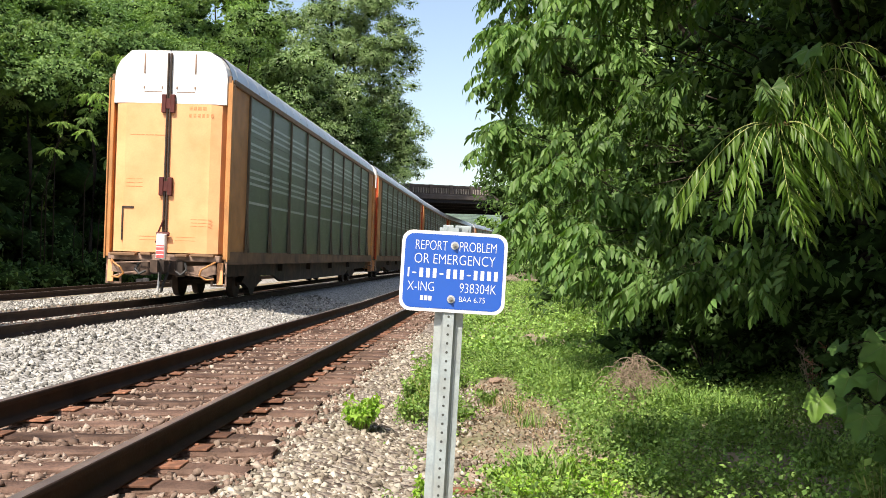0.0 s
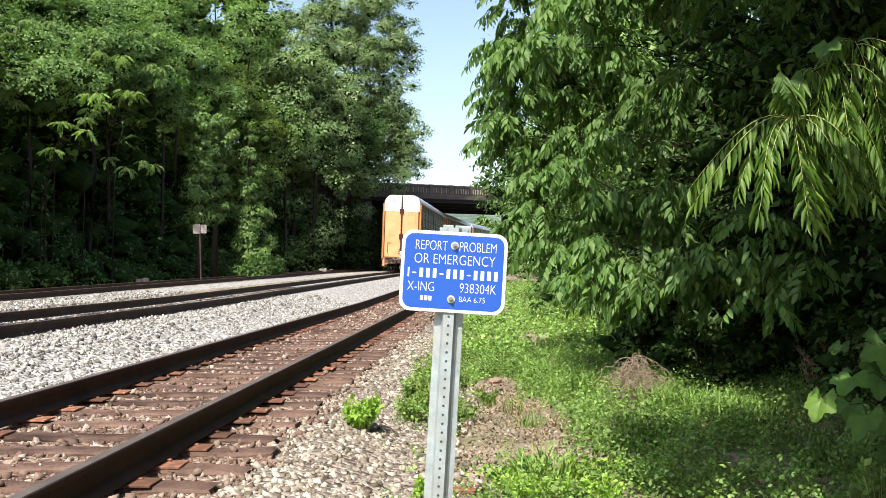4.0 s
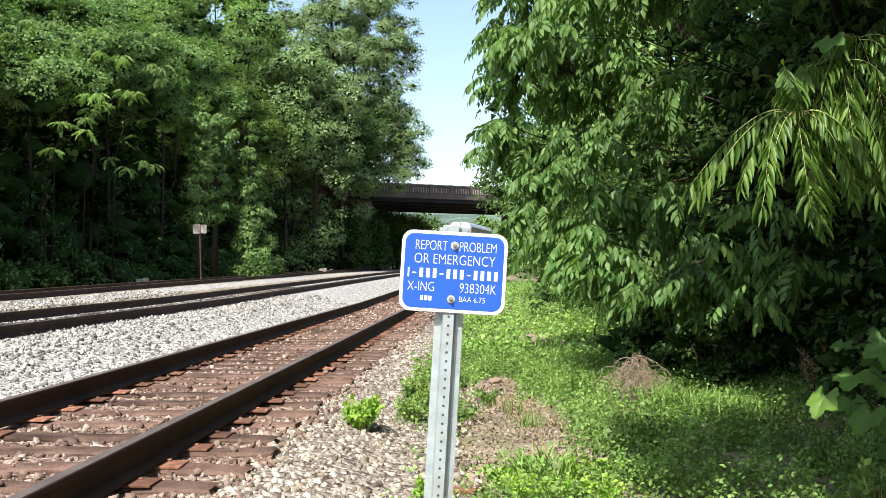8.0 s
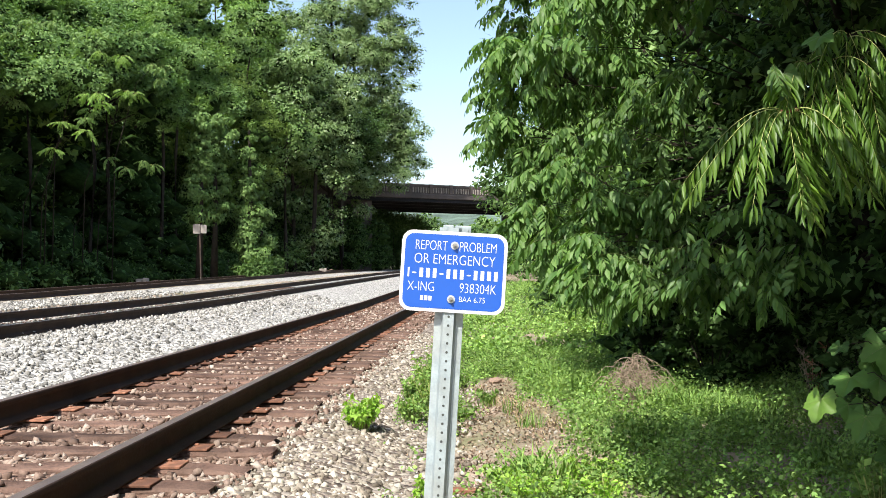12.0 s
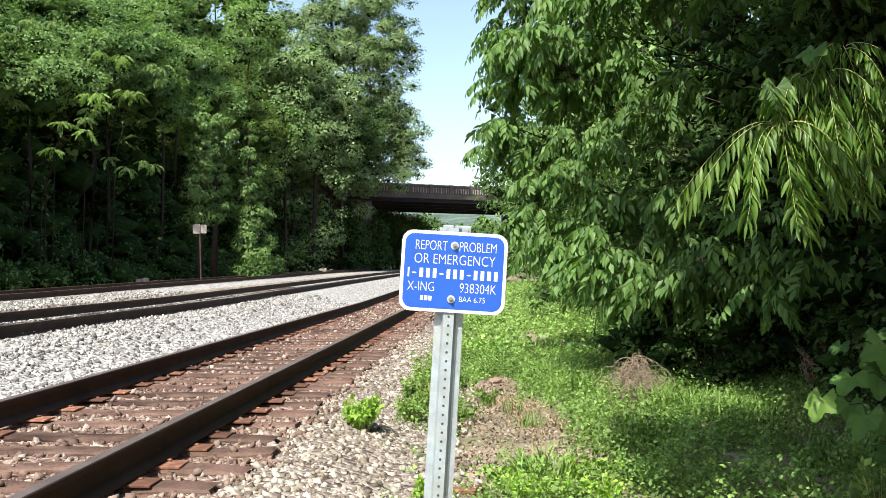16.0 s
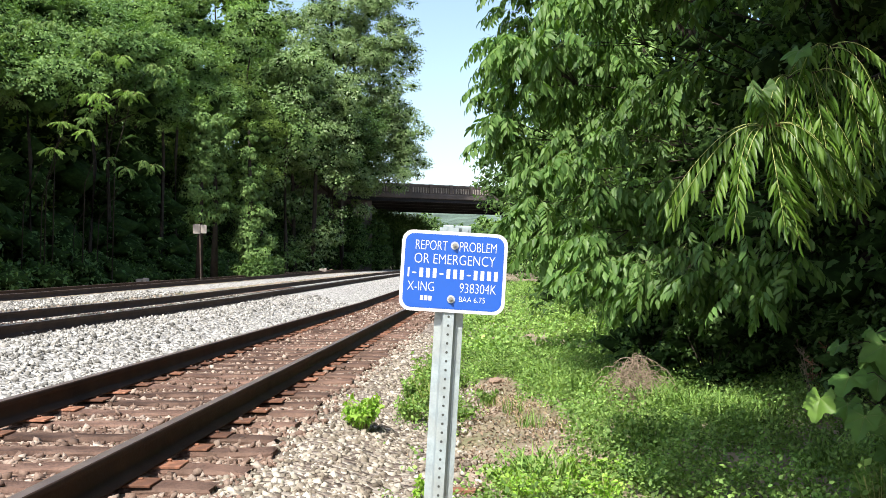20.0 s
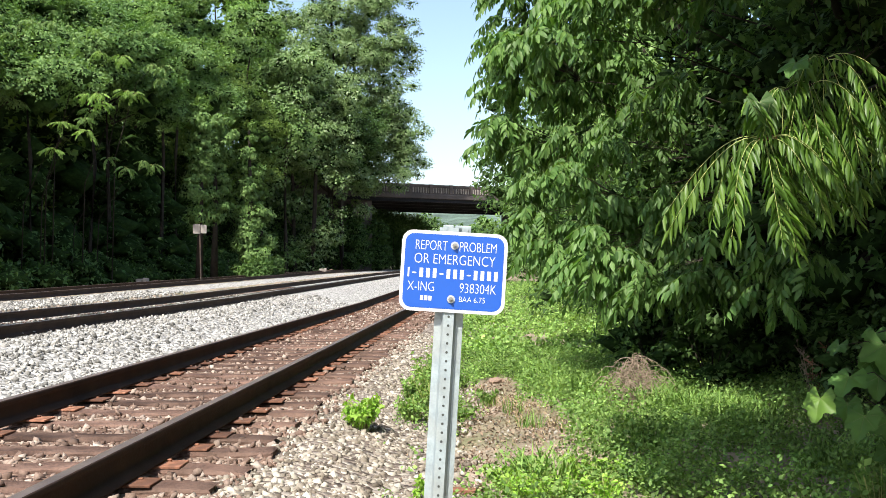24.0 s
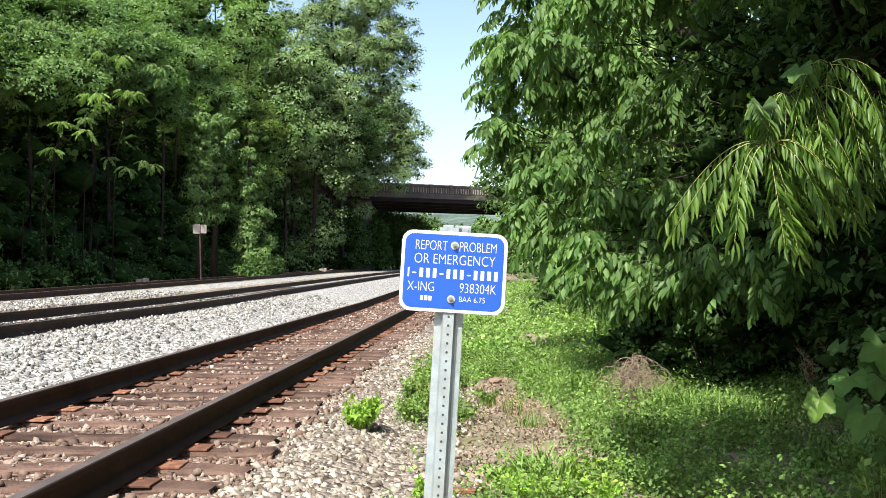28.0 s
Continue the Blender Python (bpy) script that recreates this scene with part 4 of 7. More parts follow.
# ---- the road bridge ----
BR = pose(-6.85, 102.8, 0, 0, 0, 33)
bridge = thing("road_bridge", "dark weathered road bridge with a concrete baluster rail", "bridge", "", BR)
BZ0, BZ1 = 7.5, 8.3
U0, U1 = -75, 75
part("deck", boxed(U0, U1, 0, 19, BZ0 + 0.35, BZ1, bevel=0.04), M_CONC, bridge, "stained concrete deck edge")
for v in (0.25, 4.8, 9.4, 14.0, 18.4):
    bm = bmesh.new()
    prism(bm, [(v - 0.2, BZ0), (v + 0.2, BZ0), (v + 0.2, BZ0 + 0.05), (v + 0.03, BZ0 + 0.05), (v + 0.03, BZ0 + 0.35), (v - 0.03, BZ0 + 0.35), (v - 0.03, BZ0 + 0.05), (v - 0.2, BZ0 + 0.05)], U0, U1, "x")
    part("girder", bm, M_GIRDER, bridge, "dark steel girder")
for v in (0.12, 18.7):
    part("rail_wall", boxed(U0, U1, v + 0.06, v + 0.24, BZ1 + 0.12, BZ1 + 0.8), M_CONC, bridge, "stained solid rail wall")
    part("kerb_beam", boxed(U0, U1, v, v + 0.3, BZ1, BZ1 + 0.12), M_CONC, bridge)
    part("top_rail", boxed(U0, U1, v + 0.02, v + 0.28, BZ1 + 0.8, BZ1 + 1.02, bevel=0.02), M_CONC, bridge, "concrete rail beam")
bme = bpy.data.meshes.new("baluster")
bm = boxed(-0.04, 0.04, 0.075, 0.2, BZ1 + 0.16, BZ1 + 0.68, bevel=0.015)
bm.to_mesh(bme)
bm.free()
bme.materials.append(M_CONC_L)
pbm = bpy.data.meshes.new("rail_post")
bm = boxed(-0.2, 0.2, 0.06, 0.42, BZ1 + 0.12, BZ1 + 1.04)
bm.to_mesh(pbm)
bm.free()
pbm.materials.append(M_CONC)
for i in range(72):
    u = -9 + i * 0.3
    if i % 8 == 0:
        shared("rail_post", pbm, bridge, pose(u, 0, 0))
    else:
        shared("baluster", bme, bridge, pose(u, 0, 0))
for u, w in ((-7.6, 3.4), (22, 2.0)):
    part("pier", boxed(u - w / 2, u + w / 2, 0.6, 18, -0.6, BZ0, bevel=0.08), M_CONC, bridge, "dark concrete pier")

# ---- the white van on the bridge ----
van = thing("cargo_van", "white cargo van driving over the bridge", "van")
bm = bmesh.new()
prism(bm, [(-3.1, 0.4), (2.85, 0.4), (2.9, 0.95), (2.2, 1.15), (1.5, 1.75), (1.1, 1.98), (-3.0, 2.05), (-3.12, 1.1)], -0.95, 0.95, "y")
part("body", bm, M_WHITE, van, "white van body")
part("windscreen", prism(bmesh.new(), [(2.2, 1.17), (1.52, 1.77), (1.50, 1.73), (2.16, 1.13)], -0.8, 0.8, "y"), M_BLACK, van)
part("roof_vent", boxed(0.9, 1.3, -0.5, 0.5, 1.96, 2.12), M_UNDER, van)
for x in (-1.8, 1.8):
    for s in (-1, 1):
        part("wheel", rod(bmesh.new(), (x, s * 0.72, 0.35), (x, s * 0.96, 0.35), 0.35, n=14), M_BLACK, van)


# ---- the wooded left side ----
rs = random.Random(21)


def lobes_for(h, w, seed, low=0.25):
    r = random.Random(seed)
    out = []
    for i in range(9):
        z = h * (low + (0.93 - low) * (i + 0.5) / 9)
        k = math.sin(math.pi * min(1, 0.18 + 0.82 * (z / h))) ** 0.6
        a = r.uniform(0, 6.28)
        d = w * 0.5 * k * r.uniform(0.2, 0.75)
        rad = w * r.uniform(0.26, 0.4) * (0.6 + 0.5 * k)
        out.append((d * math.cos(a), d * math.sin(a), z, rad, rad, rad * r.uniform(0.6, 0.85)))
    return out


LEFT_MATS = [M_LEAF_B, M_LEAF_A, M_LEAF_B, M_LEAF_D]
FRONT_MATS = [M_LEAF_B, M_LEAF_B, M_LEAF_B, M_LEAF_A, M_LEAF_B, M_LEAF_B, M_LEAF_B, M_LEAF_D]
# Three trees outside the view, added to throw shade on the siding brush.
for k, y in enumerate((20.0, 26.0, 32.0)):
    h = 0.265 * y + 3
    broadleaf("leafy_tree", "unseen leafy tree added to shade the siding", b_x(y) - 15.5, y, h, billow_lobes(h, 8, 90 + k, 0.3, 14), 130, 60, 0.3, LEFT_MATS[k % 4], 190 + k, group="trees along the siding", spread=0.55, core=0.6, coherent=1.0, heart=0.45, trunk_r=0.15)
y = 37.8
i = 0
while y < 98:
    x = b_x(y) - (14.6 if i % 2 else 16.0) + rs.uniform(-0.5, 0.5)
    h = 0.265 * y + rs.uniform(1.5, 3.5)
    if 72 < y < 84:
        h = 0.2 * y + 1
    fine = i % 3 == 1
    broadleaf("leafy_tree", "dense dark green unseen leafy tree added to shade the siding", x, y, h, billow_lobes(h, 8.5, 100 + i, (0.62 if y < 58 else 0.56) if y < 72 else 0.45, 14, (0.16, 0.24)), 250 if y < 80 else 130, 200 if fine else 145,
              0.13 if fine else 0.18, FRONT_MATS[i % 8], 200 + i, group="trees along the siding", spread=0.5, shell=(0.82, 1.12), core=0.36, inner=0.5, coherent=1.0, under=-0.25, heart=0.3, trunk_r=0.15)
    y += rs.uniform(5.0, 6.2)
    i += 1
for k in range(9):
    y = 24 + k * 11.0
    x = b_x(y) - 22.5 + rs.uniform(-1, 1)
    h = rs.uniform(22, 27) + y * 0.07 if k > 4 else 0.27 * y + 3
    broadleaf("leafy_tree", "tall dark green tree behind the front row", x, y, h, billow_lobes(h, 12, 300 + k, 0.15, 22), 160, 34, 0.45, LEFT_MATS[k % 4], 400 + k, group="trees along the siding", spread=0.8, trunk_r=0.3, core=0.4, coherent=1.0, under=-0.4, heart=0.4)
# the big grey-green tree by the bridge
broadleaf("cottonwood_tree", "tall grey-green cottonwood tree near the bridge", -15.5, 95, 30, [(0, 0, 7, 4.2, 4.2, 3), (-4, -2, 10, 4.5, 4.5, 4), (0, 0, 11, 4.8, 4.5, 4), (3.6, 0, 13, 3.8, 3.6, 3.4), (-3, 0, 15, 5, 5, 4), (2, -1, 18.5, 4.6, 4.6, 4), (5.4, 0, 20.5, 2.6, 2.6, 2.6), (-2, 0, 22, 5, 5, 4), (2.6, 0, 25, 3.8, 3.8, 3.6), (0, 0, 28, 3, 3, 3), (6.4, 1, 10.8, 2.4, 2.3, 2.2), (5.8, 0, 17.0, 2.8, 2.6, 2.6), (7.4, 1, 9.6, 2.2, 2.2, 1.6), (3.0, 0, 8.9, 4.0, 3.0, 1.7), (1.6, 0, 21.5, 3.0, 3.0, 2.6), (1.5, 0, 25, 2.6, 2.6, 2.5), (3.6, 0, 19.0, 2.6, 2.6, 2.2), (4.4, 0, 23.6, 2.4, 2.4, 2.0), (0.5, 0, 29, 3, 3, 2.5), (4.5, 0, 28.5, 2.8, 2.8, 2.5), (5.6, 0, 8.8, 2.6, 2.4, 1.3), (6.6, 0, 13.6, 2.4, 2.4, 2.4), (6.2, 0, 22.3, 2.3, 2.3, 2.2), (4.8, 0, 26.2, 2.8, 2.8, 2.6), (5.6, 0, 14.8, 2.0, 2.0, 2.0), (6.2, 0, 12.0, 2.2, 2.2, 1.8), (7.0, 0, 10.4, 1.8, 1.8, 1.3), (2.4, -3, 8.4, 2.4, 2.0, 1.6), (5.2, 0, 16.6, 1.8, 1.8, 1.8)],
          1050, 165, 0.2, M_LEAF_C, 77, trunk_r=0.4, spread=0.56, shell=(0.7, 1.08), droop=0.5, core=0.36, inner=0.5, coherent=0.9, under=-0.5)

for k, (xx, yy, hh) in enumerate(((-20, 82, 23), (-17.5, 88, 19), (-21, 90, 25), (-21, 96, 20))):
    broadleaf("leafy_tree", "dark green tree near the bridge", xx, yy, hh, lobes_for(hh, 8.5, 350 + k, 0.05), 120, 130, 0.23, [M_LEAF_B, M_LEAF_C][k % 2], 450 + k, group="trees near the bridge", spread=0.7, shell=(0.8, 1.02))
for k, (xx, yy, hh) in enumerate(((-15.8, 87.5, 21), (-14.0, 92, 18.5), (-17.5, 84, 21))):
    broadleaf("leafy_tree", "grey-green tree before the cottonwood", xx, yy, hh, lobes_for(hh, 8.0, 380 + k, 0.5), 140, 160, 0.2, [M_LEAF_C, M_LEAF_A][k % 2], 480 + k, group="trees near the bridge", spread=0.7, shell=(0.7, 1.02))
for k, (xx, yy, hh) in enumerate(((-15.8, 94, 5.5), (-13.6, 96.5, 5), (-17.8, 92, 6), (-14.6, 99, 6.5), (-12.2, 100.5, 5.5), (-19.5, 89, 6))):
    r = np.random.default_rng(490 + k)
    th = thing("thicket", "dark brush at the foot of the bridge", "thicket", "brush under the bridge", pose(xx, yy, float(ground_z(xx, yy))))
    P, out = crown_points([(0, 0, hh * 0.3, 1.5, 1.6, hh * 0.3), (0.2, 0.3, hh * 0.7, 1.2, 1.4, hh * 0.3)], 60, 60, r, 0.5, cores=(hearts := []))
    P[:, 2] = np.abs(P[:, 2])
    clump_cores(*hearts[0], r, "inner_foliage", th, 0.8)
    V, F = leaf_quads(P, 0.26, r, out, 0.2)
    np_mesh("foliage", V, F, M_LEAF_A, th)["kind"] = "stuff"
    trunk_part(th, [(0, 0, -0.1, 0.08), (0.1, 0, hh * 0.5, 0.05), (0, 0.2, hh, 0.02)], "stem", n=6)
# shaded thicket behind the front row
for k in range(20):
    yy = 20 + k * 4.0
    xx = b_x(yy) - (18.8 if k % 2 else 16.4) + rs.uniform(-0.6, 0.6)
    r = np.random.default_rng(460 + k)
    th = thing("thicket", "dense shaded thicket under the trees", "thicket", "thickets under the trees", pose(xx, yy, float(ground_z(xx, yy))))
    P, out = crown_points([(0, 0, 1.6, 2.2, 3.8, 2.0), (-1.5, 1, 4.4, 2.2, 3.6, 2.6), (-2.5, 0, 7.8, 2.0, 3.8, 3.2)], 110, 26, r, 0.6, cores=(hearts := []))
    P[:, 2] = np.abs(P[:, 2])
    clump_cores(*hearts[0], r, "inner_foliage", th, 1.05)
    V, F = leaf_tris(P, 0.24, r, out, 0.2)
    np_mesh("foliage", V, F, M_LEAF_A, th)["kind"] = "stuff"
    trunk_part(th, [(0, 0, -0.1, 0.08), (0.1, 0, 2.4, 0.05), (0, 0.2, 4.6, 0.02)], "stem", n=6)

for k in range(16):
    yy = 30 + k * 4.2
    xx = b_x(yy) - 12.2 + rs.uniform(-0.4, 0.4)
    r = np.random.default_rng(640 + k)
    th = thing("thicket", "low dark brush between the siding and the trees", "thicket", "brush along the siding", pose(xx, yy, float(ground_z(xx, yy))))
    hh = rs.uniform(0.7, 1.5)
    P, out = crown_points([(0, 0, hh * 0.4, 1.4, 2.3, hh * 0.5), (-1.2, 0.6, hh * 0.7, 1.3, 2.2, hh * 0.6)], 70, 30, r, 0.4, cores=(hearts := []))
    P[:, 2] = np.abs(P[:, 2])
    clump_cores(*hearts[0], r, "inner_foliage", th, 0.8)
    V, F = leaf_tris(P, 0.2, r, out, 0.2)
    np_mesh("foliage", V, F, M_LEAF_A, th)["kind"] = "stuff"
    trunk_part(th, [(0, 0, -0.1, 0.04), (0.1, 0, hh * 0.5, 0.03), (0, 0.2, hh, 0.01)], "stem", n=6)

# ---- the right side: trees and hedge beyond the walnut ----
y = 17.0
i = 0
while y < 100:
    x = 3.4 + 0.012 * y + rs.uniform(-0.3, 0.5) - (0.35 if y > 20 else 0.0)
    h = rs.uniform(9, 12)
    broadleaf("hedgerow_tree", "green leafy tree on the overgrown verge", x, y, h, lobes_for(h, 6.0, 500 + i, 0.08), 150, 60 if y < 35 else 36, 0.10 + y * 0.0015, [M_LEAF_B, M_LEAF_A][i % 2], 600 + i, group="trees on the verge", spread=0.36, shell=(0.6, 1.03), core=0.38)
    y += rs.uniform(5, 6.5)
    i += 1

# ---- beyond the bridge ----
V, F = [], []
hx = np.linspace(-700, 1000, 60)
hy = np.array([650, 780, 950, 1250, 1550])
HX, HY = np.meshgrid(hx, hy)
HZ = np.interp(HY, [650, 780, 950, 1250, 1550], [1, 22, 40, 75, 90]) + 7 * np.sin(HX * 0.012) + 5 * np.sin(HX * 0.028 + HY * 0.008)
hi = np.arange(HX.size).reshape(HX.shape)
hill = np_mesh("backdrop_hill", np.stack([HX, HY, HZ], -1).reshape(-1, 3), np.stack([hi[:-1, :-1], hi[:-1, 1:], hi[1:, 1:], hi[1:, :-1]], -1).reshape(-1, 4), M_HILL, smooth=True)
tagged(hill, "wooded hill beyond the bridge, with haze in its colour", "hill", kind="structure")
for k in range(9):
    xx = -30 + k * 8.5 + rs.uniform(-2, 2)
    yy = 190 + rs.uniform(-10, 30) + max(0, xx) * 0.6
    if abs(xx - b_x(yy)) < 7:
        continue
    broadleaf("leafy_tree", "distant round green tree beyond the bridge", xx, yy, 10, lobes_for(10, 8, 700 + k, 0.05), 90, 22, 0.7, M_LEAF_B, 800 + k, group="trees beyond the bridge", spread=0.8)

for k, (xx, yy, hh) in enumerate(((-14.5, 178, 8.5), (-11.5, 184, 9.5), (-8.6, 180, 7.5), (-6.2, 188, 8.6), (-4.6, 196, 8), (-13, 205, 10), (-8.5, 212, 9), (-2.4, 206, 8), (-17, 190, 10), (0.2, 216, 8.4), (14, 190, 8), (18, 200, 9))):
    broadleaf("leafy_tree", "hazy green tree beyond the bridge", xx, yy, hh, lobes_for(hh, 6, 760 + k, 0.05), 90, 40, 0.4, [M_LEAF_A, M_LEAF_A, M_LEAF_C][k % 3], 820 + k, group="trees beyond the bridge", spread=0.6)
for k, (xx, yy) in enumerate(((-17, 132), (-23, 132))):
    broadleaf("leafy_tree", "dark green tree beyond the bridge pier", xx, yy, 11, lobes_for(11, 8, 740 + k, 0.03), 170, 50, 0.4, M_LEAF_A, 840 + k, group="trees beyond the bridge", spread=0.6)
for k, (xx, yy, hh) in enumerate(((-13.6, 110, 6.6), (-11.4, 113.5, 6.4), (-16, 110, 6.8), (-10.2, 117.5, 6.6), (-18.8, 107, 6.8), (-13.2, 116, 7), (-16.5, 114, 7), (-9.6, 121, 6.4), (-12.2, 120.5, 7), (-20.5, 110, 7))):
    r = np.random.default_rng(860 + k)
    th = thing("thicket", "shaded brush under the bridge", "thicket", "brush under the bridge", pose(xx, yy, float(ground_z(xx, yy))))
    P, out = crown_points([(0, 0, hh * 0.3, 1.6, 1.6, hh * 0.3), (0.3, 0, hh * 0.7, 1.4, 1.4, hh * 0.3)], 60, 60, r, 0.5)
    P[:, 2] = np.abs(P[:, 2])
    V, F = leaf_quads(P, 0.3, r, out, 0.2)
    np_mesh("foliage", V, F, M_LEAF_A, th)["kind"] = "stuff"
    trunk_part(th, [(0, 0, -0.1, 0.08), (0.1, 0, hh * 0.5, 0.05), (0, 0.2, hh, 0.02)], "stem", n=6)

# ---- the walnut on the verge ----
def at_eye(px, py, depth):
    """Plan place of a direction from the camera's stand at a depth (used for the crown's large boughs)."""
    u, v = (px - 784) / 1780.0, (471 - py) / 1780.0
    return np.array([u * depth * 0.9987 - depth * 0.0502, depth * 0.9987 + u * depth * 0.0502, 0.94 + v * depth])


WAL = Vector((4.4, 12.2, float(ground_z(4.4, 12.2))))
walnut = thing("walnut_tree", "large walnut tree with drooping compound leaves over the verge", "tree", "", Matrix.Translation(WAL))
trunk_part(walnut, [(0, 0, -0.1, 0.26), (0.05, 0, 0.8, 0.2), (-0.05, 0.1, 2.4, 0.17), (0.1, 0.1, 4.2, 0.13), (-0.1, 0, 6.2, 0.09), (0, 0, 10.6, 0.02)])
boughs = []


def bough(centre, radii, count, seed, scale=1.0, start=2.2):
    """A limb of the walnut that forks into twigs, each with a drooping whorl of compound leaves at its tip, in the tree's space; it turns about the limb's root."""
    r = np.random.default_rng(seed)
    c = np.array(centre) - np.array(WAL)
    root = np.array([0.0, 0.05, min(max(start, c[2] - 0.9), 5.5)])
    e = new("bough")
    e.parent = walnut
    e.matrix_basis = Matrix.Translation(root)
    c = c - root
    bm_pts = [(0, 0, 0, 0.016), (c[0] * 0.5, c[1] * 0.5 + 0.3, c[2] * 0.5 + 0.35, 0.010), (c[0] * 0.85, c[1] * 0.85 + 0.1, c[2] * 0.85 + 0.2, 0.005), tuple(c) + (0.003,)]
    trunk_part(e, bm_pts, "limb", n=6)
    n = max(3, round(count / 7))
    v = r.normal(size=(n, 3))
    v /= np.linalg.norm(v, axis=1)[:, None]
    v[:, 2] = np.where(v[:, 2] < -0.5, -v[:, 2], v[:, 2])
    tips = c + v * np.array(radii) * (r.uniform(0.3, 1.0, n) ** 0.5)[:, None] + np.array([0, 0, 0.18])
    bm = bmesh.new()
    for p in tips:
        rod(bm, tuple(c * 0.85 + np.array([0, 0.1, 0.2])), tuple(p), 0.004, 0.002, n=4, cap=False)
    part("twig", bm, M_BARK, e)["kind"] = "stuff"
    d = tips - c * 0.55
    per = r.integers(6, 10, n)
    P = np.repeat(tips, per, 0) + r.normal(0, 0.05, (per.sum(), 3))
    yaw = np.repeat(np.arctan2(d[:, 1], d[:, 0]), per) + r.uniform(-2.2, 2.2, per.sum())
    V, F, M = pinnate_mass(P, yaw, r.uniform(-0.15, 0.45, len(P)), scale * r.uniform(0.75, 1.15, len(P)), r)
    ob = np_mesh("leaves", V, F, [M_WALNUT, M_STALK], e, M)
    ob["kind"] = "stuff"
    boughs.append((e, root))
    return e


for px, py, dep, rad, n, sd, sc in ((985, 0, 13.0, (0.8, 1.1, 1.0), 230, 1, 1.0), (946, 155, 13.0, (0.68, 1.0, 0.75), 210, 2, 1.0), (985, 325, 12.6, (0.55, 0.9, 0.55), 90, 16, 1.0), (1020, 380, 11.4, (0.7, 0.7, 0.5), 80, 3, 1.05),
                                    (985, 455, 11.8, (0.36, 0.5, 0.26), 40, 4, 1.1), (1100, 480, 10.6, (0.5, 0.5, 0.3), 36, 5, 1.15), (1160, 290, 11.6, (0.9, 0.9, 0.9), 80, 6, 1.0), (1230, 400, 10.4, (0.6, 0.6, 0.4), 18, 7, 1.0),
                                    (1180, 90, 10.0, (0.9, 0.9, 0.8), 26, 9, 1.0), (1540, 100, 8.6, (0.9, 0.8, 1.0), 30, 10, 0.92), (1180, -130, 10.5, (1.4, 1.3, 1.0), 80, 11, 0.92),
                                    (1450, -240, 9, (1.5, 1.3, 1.0), 120, 12, 0.92), (1060, 220, 13.5, (0.8, 1.0, 1.2), 180, 14, 1.0), (1120, 430, 11.6, (0.7, 0.8, 0.6), 60, 15, 1.0), (1060, 70, 9.8, (0.65, 0.7, 0.6), 66, 29, 1.0), (1130, 10, 9.2, (0.6, 0.6, 0.5), 44, 35, 1.0),
                                    (1180, 530, 9.8, (0.45, 0.5, 0.28), 14, 31, 1.0), (1340, 470, 8.9, (0.6, 0.5, 0.4), 14, 30, 0.95), (1030, 465, 10.8, (0.45, 0.5, 0.26), 35, 32, 1.05), (1420, 0, 9.6, (0.9, 0.8, 0.5), 30, 33, 0.92), (905, 270, 12.9, (0.3, 0.6, 0.38), 48, 36, 1.0),
                                    (1100, 522, 10.2, (0.42, 0.4, 0.2), 26, 37, 1.05), (1190, 532, 9.6, (0.45, 0.4, 0.22), 25, 38, 1.0), (1290, 530, 9.4, (0.5, 0.4, 0.24), 16, 39, 0.95), (1385, 515, 9.0, (0.45, 0.4, 0.26), 14, 40, 0.95)):
    bough(at_eye(px, py, dep), rad, n, sd, sc)
# unseen boughs added to reach out overhead and shade the verge
for c, rad, n, sd in (((2.1, 6.6, 4.9), (0.9, 0.7, 0.35), 150, 17), ((3.2, 7.2, 5.6), (1.0, 1.0, 0.4), 170, 19), ((3.6, 6.0, 4.3), (1.0, 0.9, 0.4), 150, 20)):
    bough(c, rad, n, sd)

# the high crown, unseen: top and broad roof of leaves added to shade the verge
rc = np.random.default_rng(31)
cores = []
roof = [(x, y, 7.1 + 0.3 * math.sin(2.3 * x + y), 0.8, 0.85, 0.35) for x in (0.95, 2.1, 3.2, 4.4) for y in (4.0, 5.2)]
roof += [(x, y, 7.2 + 0.3 * math.sin(2.3 * x + y), 0.8, 0.85, 0.35) for x in (1.6, 2.6, 3.6, 4.6) for y in (6.4, 7.8, 9.0) if x > 2 or y < 7]
roof += [(x, y, 7.4 + 0.3 * math.sin(2.3 * x + y), 0.8, 0.85, 0.35) for x in (2.6, 3.7, 4.8, 5.9) for y in (10.2, 11.5, 12.7, 13.8)]
roof += [(1.0, 7.0, 7.1, 0.55, 0.5, 0.3), (1.7, 7.3, 7.2, 0.6, 0.5, 0.3), (1.35, 7.9, 7.2, 0.6, 0.5, 0.3), (2.2, 8.4, 7.2, 0.6, 0.5, 0.3)]
roof += [(x, y, 7.0, 0.42, 0.45, 0.25) for x in (0.0, 0.5, 1.0) for y in (2.5,)]
roof += [(1.9, 0.8, 7.0, 0.6, 0.8, 0.3), (1.7, 2.4, 7.0, 0.7, 0.8, 0.3), (2.8, 2.4, 7.0, 0.7, 0.8, 0.3)]
roof = [(x - WAL.x, y - WAL.y, z - WAL.z, a, b, c) for x, y, z, a, b, c in roof]
for x, y in ((0.9, 2.5), (2.6, 1.2), (1.6, 5.2), (4.2, 4.4)):
    trunk_part(walnut, [(0, 0, 5.4, 0.09), ((x - WAL.x) * 0.5, (y - WAL.y) * 0.5, 6.9, 0.06), (x - WAL.x, y - WAL.y, 7.1, 0.02)], "limb", n=6)
